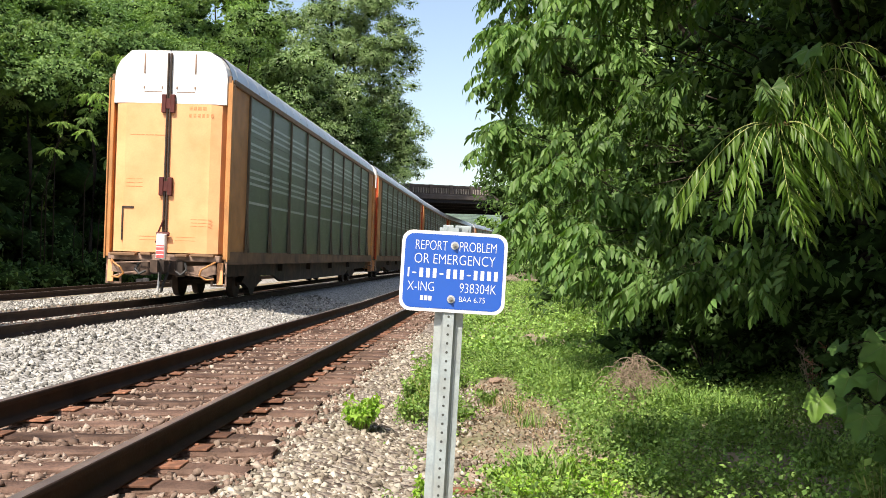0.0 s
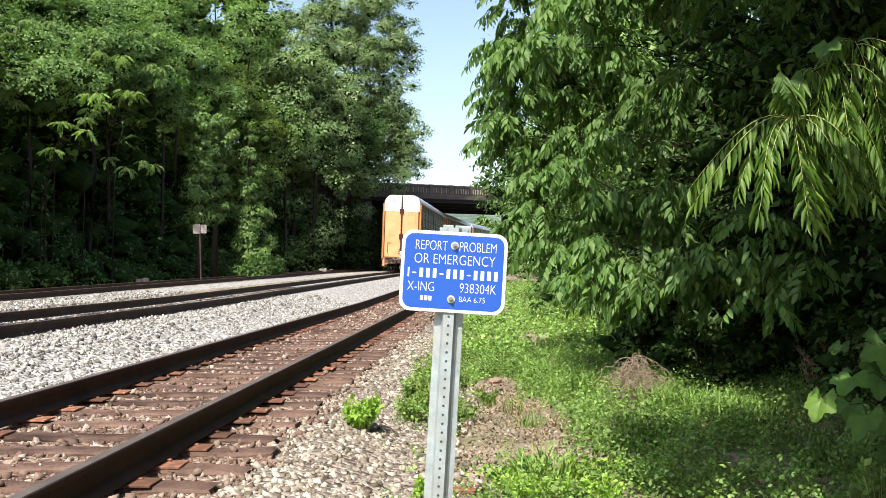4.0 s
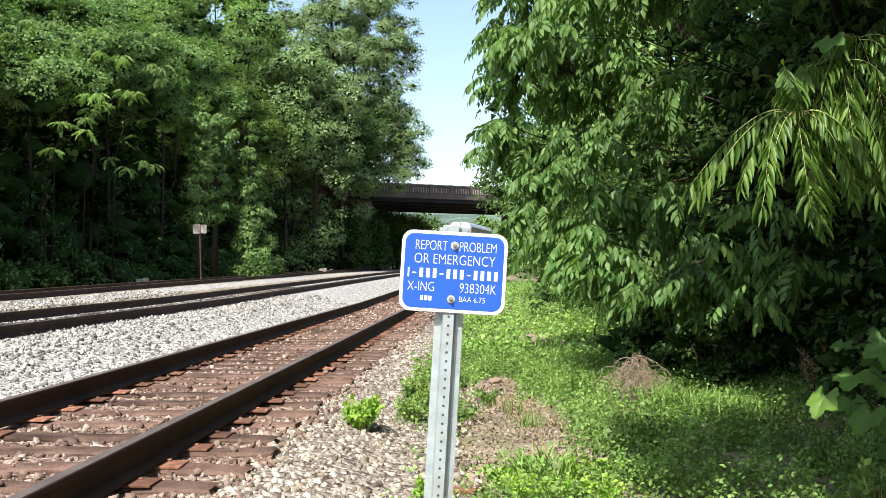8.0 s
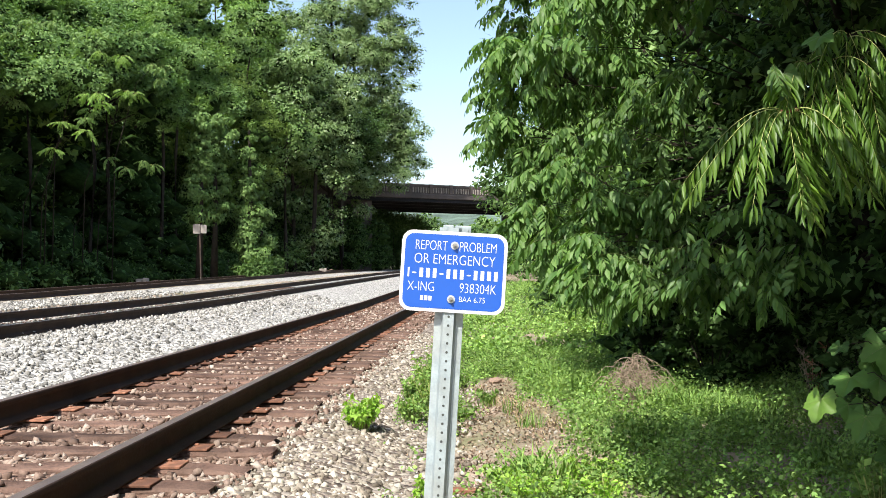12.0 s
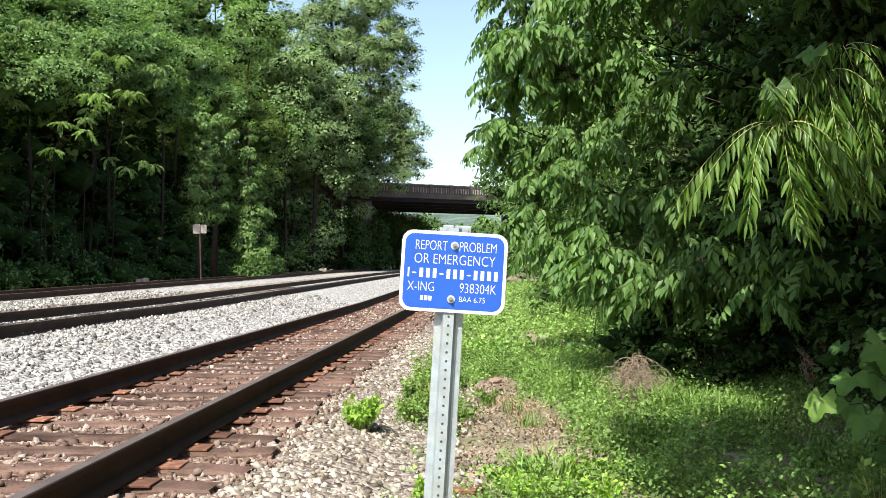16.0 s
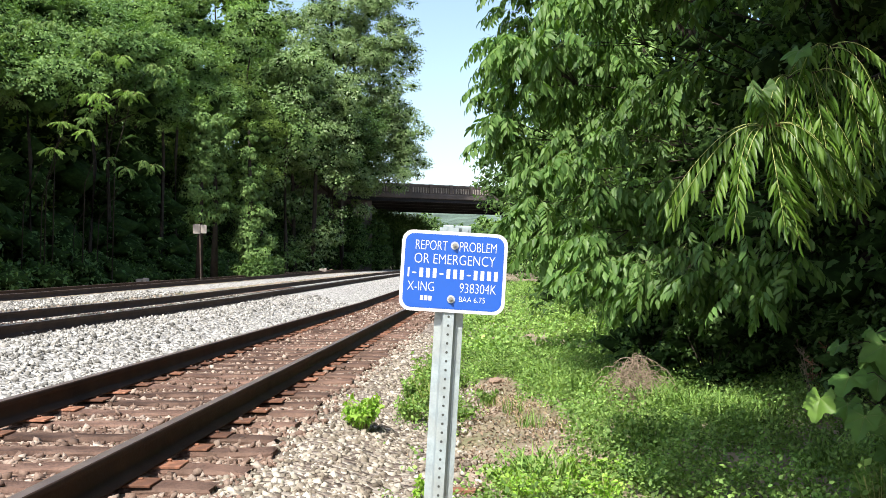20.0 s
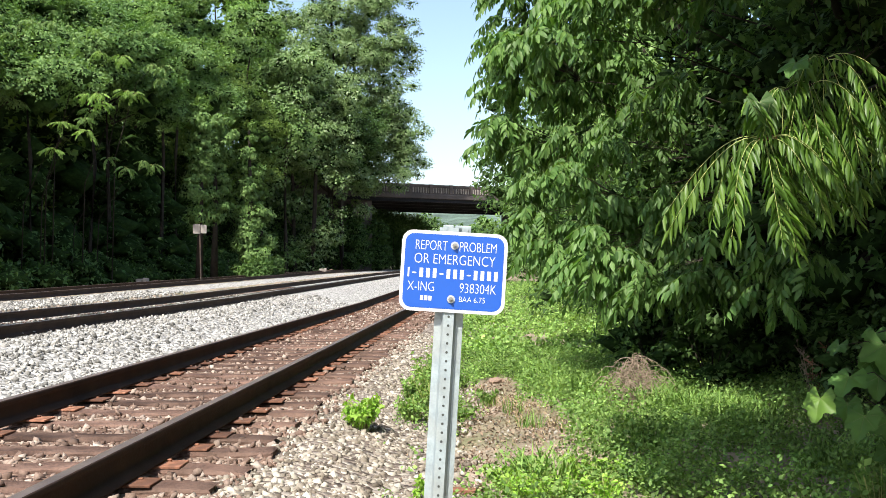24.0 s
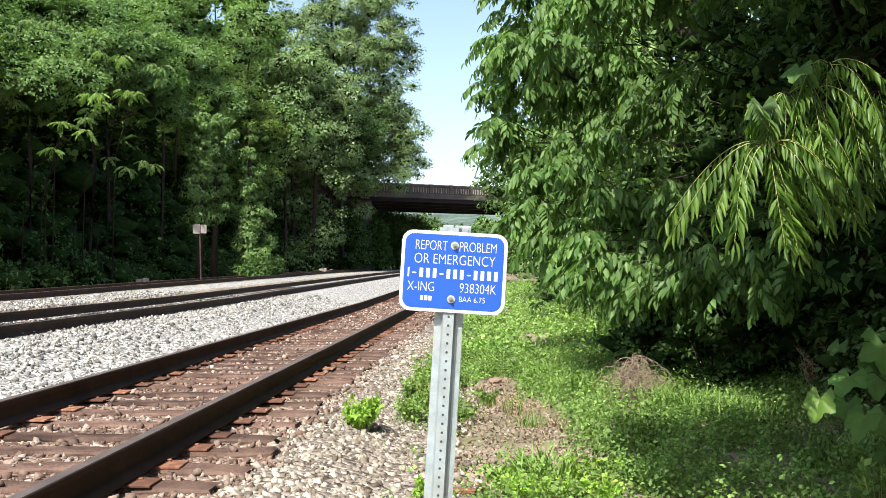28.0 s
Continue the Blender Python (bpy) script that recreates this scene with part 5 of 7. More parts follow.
P, out = crown_points(roof + [(-1.2, -2.6, 9.0, 1.6, 1.8, 1.2), (-0.4, -3.4, 9.4, 2.0, 2.2, 1.3), (-0.7, -1.9, 10.2, 1.8, 2.0, 1.2)], 1300, 28, rc, 0.34, (0.3, 1.0), cores)
V, F = leaf_quads(P, 0.19, rc, out, 0.4)
np_mesh("high_crown", V, F, M_WALNUT, walnut)["kind"] = "stuff"
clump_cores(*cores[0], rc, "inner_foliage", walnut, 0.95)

# the lowest boughs, an unseen close ceiling of leaves added to shade the verge
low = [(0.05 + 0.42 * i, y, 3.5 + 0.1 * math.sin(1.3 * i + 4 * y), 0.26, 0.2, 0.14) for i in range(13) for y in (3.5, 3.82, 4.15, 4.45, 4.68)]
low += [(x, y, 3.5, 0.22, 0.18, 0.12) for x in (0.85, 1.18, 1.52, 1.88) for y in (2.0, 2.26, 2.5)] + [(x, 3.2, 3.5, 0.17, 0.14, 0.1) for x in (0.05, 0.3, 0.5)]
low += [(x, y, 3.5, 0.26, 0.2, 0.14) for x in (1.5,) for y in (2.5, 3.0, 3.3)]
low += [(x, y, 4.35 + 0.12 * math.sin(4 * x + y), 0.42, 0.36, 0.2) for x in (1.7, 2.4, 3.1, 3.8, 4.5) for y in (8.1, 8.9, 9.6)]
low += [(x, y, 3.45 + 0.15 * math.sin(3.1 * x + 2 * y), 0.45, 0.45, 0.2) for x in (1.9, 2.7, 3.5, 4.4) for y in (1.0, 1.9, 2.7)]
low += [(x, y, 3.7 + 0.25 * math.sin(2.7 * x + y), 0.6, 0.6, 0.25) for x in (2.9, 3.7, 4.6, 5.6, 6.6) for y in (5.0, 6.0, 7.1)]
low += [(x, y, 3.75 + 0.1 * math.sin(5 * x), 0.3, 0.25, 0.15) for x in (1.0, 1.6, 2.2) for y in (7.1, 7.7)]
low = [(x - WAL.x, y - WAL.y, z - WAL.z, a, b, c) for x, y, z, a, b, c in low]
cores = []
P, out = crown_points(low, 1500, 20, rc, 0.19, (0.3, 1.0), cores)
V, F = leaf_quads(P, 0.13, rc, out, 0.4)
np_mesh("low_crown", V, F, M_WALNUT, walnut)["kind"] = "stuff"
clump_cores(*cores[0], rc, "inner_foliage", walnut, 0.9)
for x, y in ((0.5, 4.0), (2.6, 2.0), (3.6, 4.0), (5.0, 5.6)):
    trunk_part(walnut, [(0, 0, 3.4, 0.06), ((x - WAL.x) * 0.5, (y - WAL.y) * 0.5, 4.1, 0.04), (x - WAL.x, y - WAL.y, 3.6, 0.012)], "limb", n=6)

# the near twig with its fan of long leaves
near = new("near_bough")
near.parent = walnut
NODE = at_eye(1395, 205, 4.2)
near.matrix_basis = Matrix.Translation(Vector(NODE) - WAL)
trunk_part(near, [(3.2, 5.4, 2.6, 0.05), (1.9, 1.7, 0.75, 0.03), (1.0, 0.75, 0.42, 0.018), (0.32, 0.18, 0.14, 0.009), (0.0, 0.0, 0.0, 0.005)], "limb", n=7)
pin_me = []
for k, (ri, dr, ln, hg, cu, pairs) in enumerate(((0.32, 1.15, 0.56, 1.25, 0.12, 14), (0.22, 1.30, 0.58, 1.1, -0.1, 14), (-0.15, 1.10, 0.52, 0.9, 0.12, 13), (-0.95, 0.45, 0.46, 0.5, 0.08, 12), (0.25, 1.30, 0.40, 1.2, -0.2, 10),
                                                 (-1.15, 0.30, 0.40, 0.5, -0.1, 10), (1.25, 0.75, 0.24, 1.3, 0.2, 6), (0.15, 1.35, 0.48, 1.0, 0.25, 12))):
    V, F, M = pinnate(np.random.default_rng(40 + k), pairs=pairs + 3, length=ln, leaflet=0.088, droop=dr, rise=ri, hang=hg, curl=cu, slim=0.52, stalk=0.0022, early=True, splay=(0.35, 0.9), bare=0.05)
    tmp = np_mesh("leaf", V, F, [M_YOUNG, M_STEM], None, M)
    pin_me.append(tmp.data)
    bpy.data.objects.remove(tmp)
NEAR = [  # place along the twig x, y, z; heading; leaf; size
    (-0.02, -0.01, 0.01, 184, 0, 1.0), (-0.02, -0.01, 0.0, 206, 1, 1.0), (-0.01, -0.02, 0.0, 234, 2, 1.05), (0.0, -0.02, -0.01, 258, 3, 1.0), (0.01, -0.02, -0.01, 282, 3, 1.05), (0.02, -0.02, 0.0, 318, 4, 0.9), (0.03, -0.01, 0.01, 345, 4, 0.95),
    (0.01, 0.0, 0.02, 240, 6, 1.05), (0.03, 0.0, 0.02, 120, 6, 0.9), (0.02, -0.02, 0.0, 300, 2, 0.85), (-0.02, 0.0, -0.01, 195, 7, 0.9), (-0.01, -0.01, -0.01, 220, 7, 0.9), (0.0, 0.0, -0.01, 246, 5, 1.0), (0.02, 0.0, -0.01, 270, 5, 1.0),
    (0.10, 0.05, 0.04, 262, 3, 0.95), (0.13, 0.06, 0.05, 300, 3, 0.95), (0.16, 0.08, 0.06, 330, 7, 0.85), (0.12, 0.06, 0.05, 236, 5, 0.9), (0.20, 0.1, 0.08, 275, 5, 1.0), (0.22, 0.12, 0.09, 310, 2, 0.9), (0.06, 0.03, 0.02, 288, 5, 0.95),
    (0.10, 0.05, 0.215, 230, 4, 0.8), (0.10, 0.05, 0.215, 262, 5, 0.9), (0.11, 0.05, 0.22, 200, 7, 0.55), (0.12, 0.05, 0.21, 300, 3, 0.85),
    (0.22, 0.1, 0.24, 258, 3, 0.95), (0.22, 0.1, 0.24, 232, 2, 0.85), (0.23, 0.1, 0.24, 290, 3, 0.95), (0.24, 0.1, 0.24, 320, 7, 0.85), (0.21, 0.11, 0.25, 210, 4, 0.8),
    (0.31, 0.16, 0.35, 250, 3, 1.05), (0.31, 0.16, 0.36, 222, 4, 0.95), (0.32, 0.16, 0.36, 278, 5, 1.1), (0.33, 0.17, 0.35, 305, 2, 1.0), (0.30, 0.16, 0.36, 195, 4, 0.8), (0.33, 0.16, 0.36, 335, 7, 0.9),
    (0.36, 0.2, 0.14, 255, 3, 1.0), (0.38, 0.2, 0.15, 285, 5, 1.05), (0.44, 0.26, 0.30, 240, 2, 1.0), (0.46, 0.26, 0.31, 268, 3, 1.05), (0.46, 0.28, 0.30, 295, 5, 1.05),
    (0.30, 0.17, 0.02, 270, 3, 0.9), (0.28, 0.16, 0.03, 300, 5, 0.9), (0.56, 0.34, 0.24, 250, 3, 1.0), (0.58, 0.34, 0.25, 280, 5, 1.0)]
for x, y, z, hd, k, s in NEAR:
    ob = shared("compound_leaf", pin_me[k], near, pose(x, y, z, random.Random(hd).uniform(-14, 14), random.Random(hd + 1).uniform(-8, 8), hd) @ Matrix.Scale(s, 4))
for x, y, z in ((0.105, 0.05, 0.21), (0.225, 0.1, 0.235), (0.315, 0.16, 0.35), (0.46, 0.27, 0.30), (0.37, 0.2, 0.14), (0.42, 0.25, -0.01)):
    part("side_twig", rod(bmesh.new(), (x * 1.2 + 0.1, y * 1.4 + 0.06, z + 0.05), (x, y, z), 0.006, 0.004, n=6), M_BARK, near)
# rust-brown bud at the node
part("bud", rod(bmesh.new(), (-0.03, -0.01, 0.0), (0.05, 0.01, 0.01), 0.007, 0.009, n=7), M_PLATE, near)

# dense shaded shrubs and trees behind the walnut; others, unseen, added for shade
for k, (x, y, h, w) in enumerate(((5.2, 11.5, 8, 5), (7.6, 9.5, 8, 5), (4.6, 14.5, 9, 5), (7.5, 15, 10, 6), (5.8, 7.6, 7, 4), (8.5, 6.0, 8, 5), (4.0, 16, 5, 3), (3.4, 13.2, 3.2, 2.2), (5.6, 3.6, 8, 4), (5.2, 0.0, 8, 4), (5.8, -4.0, 9, 5), (7.6, 2.0, 9, 5), (4.0, 3.0, 5, 2.6), (3.9, 0.9, 5, 2.6), (4.2, 5.0, 6, 2.4), (3.4, 3.9, 4.4, 1.8), (3.1, 2.3, 4.4, 1.8), (4.3, 18.8, 10, 4.6), (6.2, 17.6, 10, 5), (3.7, 21.5, 10, 4.6))):
    near_view = y > 9 and x < 0.49 * y and x < 6.1
    broadleaf("verge_tree", "dark leafy verge tree, one of a row extended unseen for shade", x, y, h, lobes_for(h, w, 900 + k, 0.04), 300 if near_view else 150, 42 if near_view else 32, 0.13 if near_view else 0.18, M_LEAF_A, 920 + k,
              group="trees on the verge", spread=0.4, trunk_r=0.09, core=0.42 if near_view else 0.7, fold=near_view, inner=0.2 if near_view else 0.45)
for k, (x, y) in enumerate(((2.3, 10.8), (3.4, 9.0), (3.2, 11.6), (3.9, 7.6), (1.9, 12.2), (4.4, 9.6), (5.2, 9.0), (4.6, 12.4), (6.0, 11.2), (5.2, 13.2), (7.2, 13.0), (4.1, 8.5), (3.6, 10.3), (4.9, 10.8), (5.6, 12.0), (6.5, 9.8), (6.4, 12.6), (7.6, 11.4), (5.6, 10.0), (4.0, 11.0))):
    r = np.random.default_rng(950 + k)
    sh = thing("shrub", "low dark green shrub under the walnut", "shrub", "shrubs under the walnut", pose(x, y, float(ground_z(x, y))))
    P, out = crown_points([(0, 0, 0.35, 0.55, 0.55, 0.4), (0.2, 0.2, 0.7, 0.4, 0.4, 0.3)], 60, 24, r, 0.12, cores=(hearts := []))
    P[:, 2] = np.abs(P[:, 2])
    clump_cores(*hearts[0], r, "inner_foliage", sh, 0.8)
    V, F = leaf_quads(P, 0.085, r, out, 0.2)
    np_mesh("foliage", V, F, M_LEAF_A, sh)["kind"] = "stuff"
    bm = bmesh.new()
    for j in range(5):
        rod(bm, (0, 0, -0.03), (0.3 * math.cos(j * 1.26), 0.3 * math.sin(j * 1.26), 0.6), 0.01, 0.004, n=5)
    part("stem", bm, M_BARK, sh)


# ---- a broad-leaved sapling at the edge of the shade ----
def big_leaf(size, seed, material):
    """A broad leaf with five pointed lobes, a toothed edge and pale veins, arched and waved, along +x from its stalk."""
    r = random.Random(seed)
    arch, wave, cup = r.uniform(0.10, 0.26), r.uniform(0.03, 0.07), r.uniform(0.04, 0.10)
    tips = [(0.0, 1.0), (0.95, 0.82), (-0.95, 0.82), (1.85, 0.60), (-1.85, 0.60)]
    tips = [(a + r.uniform(-0.1, 0.1), k * r.uniform(0.9, 1.08)) for a, k in tips]

    def reach(a):
        q = max(k * (1 - 0.42 * min(1.0, abs(a - t) / 0.62) ** 1.3) for t, k in tips)
        return max(q, 0.56) * (1 + 0.045 * math.asin(math.sin(a * 26)) / 1.57)

    def lift(x, y, rho):
        fold = 0.10 * abs(math.sin(3.2 * math.atan2(y, x + 0.02))) * rho
        return cup * abs(y) + fold - arch * (max(x, 0) ** 2) - 0.16 * y * y + wave * math.sin(5 * x + 3 * y + seed) * rho

    n, rings = 72, 5
    V, F, M = [(0, 0, 0)], [], []
    for i in range(1, rings + 1):
        for j in range(n + 1):
            a = -2.55 + 5.1 * j / n
            rho = reach(a) * (i / rings) ** 0.9
            if i < rings:
                rho = 0.5 * rho + 0.5 * (i / rings) * min(reach(a), 0.6)
            x, y = rho * math.cos(a), rho * math.sin(a)
            V.append((size * x, size * y, size * lift(x, y, rho)))
    k = n + 1
    for j in range(n):
        F.append((0, 1 + j, 2 + j, 2 + j))
        M.append(0)
    for i in range(rings - 1):
        for j in range(n):
            o = 1 + i * k + j
            F.append((o, o + k, o + k + 1, o + 1))
            M.append(0)
    for a, q in tips:                   # a raised pale vein to each lobe
        for i in range(6):
            o = len(V)
            for u in (i / 6, (i + 1) / 6):
                for w in (-1, 1):
                    x, y = u * q * 0.93 * math.cos(a), u * q * 0.93 * math.sin(a)
                    z = lift(x, y, u * q)
                    V.append((size * (x - w * 0.007 * (1.1 - u) * math.sin(a)), size * (y + w * 0.007 * (1.1 - u) * math.cos(a)), size * (z + 0.006)))
            F.append((o, o + 2, o + 3, o + 1))
            M.append(1)
    F = [f if f[2] != f[3] else f[:3] for f in F]
    me = bpy.data.meshes.new("leaf")
    me.from_pydata(V, [], F)
    me.materials.append(material)
    me.materials.append(M_STALK)
    for p, m in zip(me.polygons, M):
        p.material_index = m
        p.use_smooth = True
    return me


# two broad dark leaves over the node of the near twig
for k, (x, y, z, hd, pitch, size) in enumerate(((-0.02, -0.03, 0.155, 258, 72, 0.10), (0.14, -0.02, 0.31, 222, 40, 0.10))):
    shared("broad_leaf", big_leaf(size, 50 + k, M_BROAD), near, pose(x, y, z, 0, pitch, hd))

SAP = at_eye(1600, 735, 4.6)
sap_z = float(ground_z(SAP[0], SAP[1]))
sapling = thing("sapling", "young sapling with large lobed and toothed green leaves", "sapling", "", pose(SAP[0], SAP[1], sap_z + 0.02))
trunk_part(sapling, [(0.05, 0, -0.05, 0.008), (0.0, 0, 0.5, 0.005), (-0.02, 0, 0.80, 0.004), (-0.04, 0, 1.12, 0.003)], "stem", M_BARK, n=6)
sap_leaves = []
for k, (px, py, dep, hd, pitch, size, bright) in enumerate((
        (1452, 706, 4.50, 222, 58, 0.118, True), (1504, 668, 4.55, 232, 28, 0.120, False), (1530, 738, 4.50, 220, 50, 0.130, False), (1486, 612, 4.60, 215, 38, 0.075, False),
        (1566, 612, 4.60, 255, 60, 0.150, False), (1556, 668, 4.65, 245, 48, 0.130, False), (1605, 690, 4.55, 262, 55, 0.150, False), (1578, 744, 4.60, 250, 62, 0.140, False),
        (1540, 640, 4.75, 275, 40, 0.100, False), (1610, 630, 4.70, 280, 45, 0.140, False), (1600, 770, 4.65, 270, 60, 0.140, False), (1500, 716, 4.75, 250, 45, 0.110, False),
        (1572, 800, 4.80, 255, 55, 0.100, False), (1550, 590, 4.80, 240, 35, 0.090, False))):
    c = at_eye(px, py, dep)
    x, y, z = c[0] - SAP[0], c[1] - SAP[1], c[2] - sap_z - 0.02
    trunk_part(sapling, [(-0.01, 0, z - 0.02 - 0.25 * abs(x), 0.003), (x * 0.55, y * 0.55 + 0.02, z + 0.02, 0.0022), (x, y, z, 0.0018)], "petiole", M_BARK, n=5)
    # The first leaf takes a lighter green; its sunlight is put into the colour.
    lf = shared("leaf", big_leaf(size, k + 1, M_YOUNG if bright else M_BROAD), sapling, pose(x, y, z, 0, pitch, hd))
    sap_leaves.append((lf, (x, y, z, hd, pitch)))

# dead red-brown seed stalks in the shade behind it
DS = at_eye(1438, 700, 9.6)
dead = thing("dead_weed", "dead weed with thin red-brown seed stalks", "weed", "", pose(DS[0], DS[1], float(ground_z(DS[0], DS[1]))))
rr = random.Random(77)
for j in range(9):
    a, q, h = rr.uniform(0, 6.28), rr.uniform(0.05, 0.16), rr.uniform(0.3, 0.62)
    top = (q * math.cos(a), q * math.sin(a), h)
    bm = rod(bmesh.new(), (q * 0.1 * math.cos(a), q * 0.1 * math.sin(a), -0.03), top, 0.004, 0.002, n=5)
    for i in range(7):
        u = rr.uniform(0.45, 0.98)
        p = (top[0] * u, top[1] * u, top[2] * u)
        rod(bm, p, (p[0] + rr.uniform(-0.06, 0.06), p[1] + rr.uniform(-0.06, 0.06), p[2] + rr.uniform(0.0, 0.06)), 0.002, 0.006, n=4)
    part("stalk", bm, M_PLATE if j % 2 else M_TWIG, dead)

# ---- small things by the far track ----
FS = at_eye(356, 470, 47)
fsz = float(ground_z(FS[0], FS[1]))
fs = thing("marker_sign", "small pale rectangular trackside sign on a thin post", "sign", "", pose(FS[0], FS[1], fsz, 0, 0, 12))
part("post", rod(bmesh.new(), (0, 0, -0.1), (-0.08, 0, 2.75), 0.035, n=8), M_UNDER, fs)
part("panel", boxed(-0.38, -0.06, -0.07, -0.05, 2.30, 2.75, bevel=0.005), M_CONC_L, fs, "pale grey panel")
part("panel", boxed(-0.03, 0.24, -0.07, -0.05, 2.32, 2.72, bevel=0.005), M_CONC_L, fs, "pale grey panel")
for px, py, dep in ((253, 494, 47), (572, 476, 80)):
    p = at_eye(px, py, dep)
    gz = float(ground_z(p[0], p[1]))
    bx = thing("switch_stand", "low pale weathered trackside box on the ballast", "switch stand", "trackside boxes", pose(p[0], p[1], gz))
    part("base", boxed(-0.5, 0.5, -0.12, 0.12, -0.02, 0.12), M_UNDER, bx)
    part("housing", boxed(-0.3, 0.0, -0.15, 0.15, 0.12, 0.36, bevel=0.03), M_CONC_L, bx, "pale weathered housing")
    part("housing", boxed(0.04, 0.26, -0.13, 0.13, 0.12, 0.40, bevel=0.03), M_CONC_L, bx, "pale weathered housing")
    part("rod", rod(bmesh.new(), (0.2, 0, 0.2), (0.75, -0.1, 0.3), 0.02, n=6), M_GEAR, bx)

# ---- vine columns on the left ----
for k, (px, dep, top, w, cone) in enumerate(((352, 57, 178, 0.75, -0.3), (378, 58, 215, 0.55, 0.0), (440, 59, 222, 0.62, 0.75), (458, 60, 330, 0.4, 0.6))):
    p = at_eye(px, 471, dep)
    gz = float(ground_z(p[0], p[1]))
    h = (471 - top) / 1780 * dep + 0.94 - gz
    r = np.random.default_rng(970 + k)
    v = thing("vine_column", "dead trunk draped in bright green vines", "vine", "vines along the siding", pose(p[0], p[1], gz))
    trunk_part(v, [(0, 0, -0.1, 0.22), (0.1, 0, h * 0.5, 0.15), (0, 0, h * 0.97, 0.04)])
    lob = []
    for j in range(11):
        u = j / 10
        ww = w * (1.0 - cone * (u - 0.35)) * (0.75 + 0.4 * r.uniform())
        lob.append((0.3 * math.sin(j * 2.1) + r.uniform(-0.25, 0.25), 0.2 * math.cos(j * 1.7), h * ((0.40 + 0.56 * u) if k < 2 else (0.06 + 0.9 * u)), ww, ww * 0.8, h * 0.075))
    if k == 0:
        lob += [(-0.9, 0, h * 0.93, 0.6, 0.5, 0.35), (1.0, 0.2, h * 0.90, 0.75, 0.6, 0.4), (1.6, 0.2, h * 0.82, 0.4, 0.4, 0.6)]
    P, out = crown_points(lob, 210, 46, r, 0.2, (0.7, 1.08), cores=(hearts := []), coherent=0.9)
    V, F = leaf_tris(P, 0.17, r, out, 0.9)
    np_mesh("vines", V, F, M_VINE, v)["kind"] = "stuff"
    clump_cores(*hearts[0], r, "inner_foliage", v, 0.45)
for k, (px, py, dep, w) in enumerate(((452, 472, 57, 0.8), (478, 478, 60, 0.7))):
    p = at_eye(px, py, dep)
    gz = float(ground_z(p[0], p[1]))
    r = np.random.default_rng(985 + k)
    sh = thing("shrub", "tangled bright weeds and brush at the tree line", "shrub", "brush at the tree line", pose(p[0], p[1], gz))
    hh = 1.0
    P, out = crown_points([(0, 0, hh * 0.4, w, w * 0.6, hh * 0.5), (w * 0.4, 0, hh * 0.7, w * 0.6, w * 0.5, hh * 0.5)], 90, 30, r, 0.2)
    P[:, 2] = np.abs(P[:, 2])
    V, F = leaf_quads(P, 0.2, r, out, 0.1, 0.4)
    np_mesh("foliage", V, F, M_LEAF_A, sh)["kind"] = "stuff"


# ---- pale fronds of young sumac-like trees in the left wall of trees ----
for k, (px, py, dep, n) in enumerate(((172, 78, 43, 4), (158, 165, 42, 3), (228, 186, 44, 3), (116, 240, 41, 3), (150, 215, 42, 2), (282, 105, 46, 3), (40, 60, 40, 3), (262, 60, 52, 3), (205, 315, 46, 2), (250, 300, 47, 2))):
    r = np.random.default_rng(1000 + k)
    c = at_eye(px, py, dep)
    gz = float(ground_z(c[0], c[1]))
    t = thing("young_sumac", "slender young tree with pale green feathery fronds", "tree", "young trees at the tree line", pose(c[0], c[1], gz))
    h = c[2] - gz
    trunk_part(t, [(-3.6, 3.6, -0.1, 0.035), (-3.4, 3.4, h * 0.6, 0.025), (-1.8, 1.9, h - 0.7, 0.012), (0, 0, h, 0.006)], n=6)
    tips = np.array([0, 0, h]) + r.normal(0, 0.42, (n, 3)) * np.array([1.2, 1.0, 0.9])
    P = np.repeat(tips, 9, 0) + r.normal(0, 0.03, (n * 9, 3))
    V, F, M = pinnate_mass(P, np.tile(np.arange(9) * 0.698, n) + r.normal(0, 0.2, n * 9), r.uniform(-0.25, 0.6, n * 9), r.uniform(0.8, 1.35, n * 9), r, FROND)
    np_mesh("fronds", V, F, [M_FROND if k in (0, 1, 2, 3) else M_VINE, M_STEM], t, M)["kind"] = "stuff"


# ---- weeds, grass and dry stalks on the verge ----
def rough_noise(x, y, s):
    return (np.sin(x * 1.7 * s + 1.3) * np.cos(y * 1.3 * s + 0.4) + np.sin(x * 3.1 * s + y * 2.3 * s) * 0.6 + np.cos(y * 4.7 * s - x * 2.9 * s) * 0.4) / 2.0


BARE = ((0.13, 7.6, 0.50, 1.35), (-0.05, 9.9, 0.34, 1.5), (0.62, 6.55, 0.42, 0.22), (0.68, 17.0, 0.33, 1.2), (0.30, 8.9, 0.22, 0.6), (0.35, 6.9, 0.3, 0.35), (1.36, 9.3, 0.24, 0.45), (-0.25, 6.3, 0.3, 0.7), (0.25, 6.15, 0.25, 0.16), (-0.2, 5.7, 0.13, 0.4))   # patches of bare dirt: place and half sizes


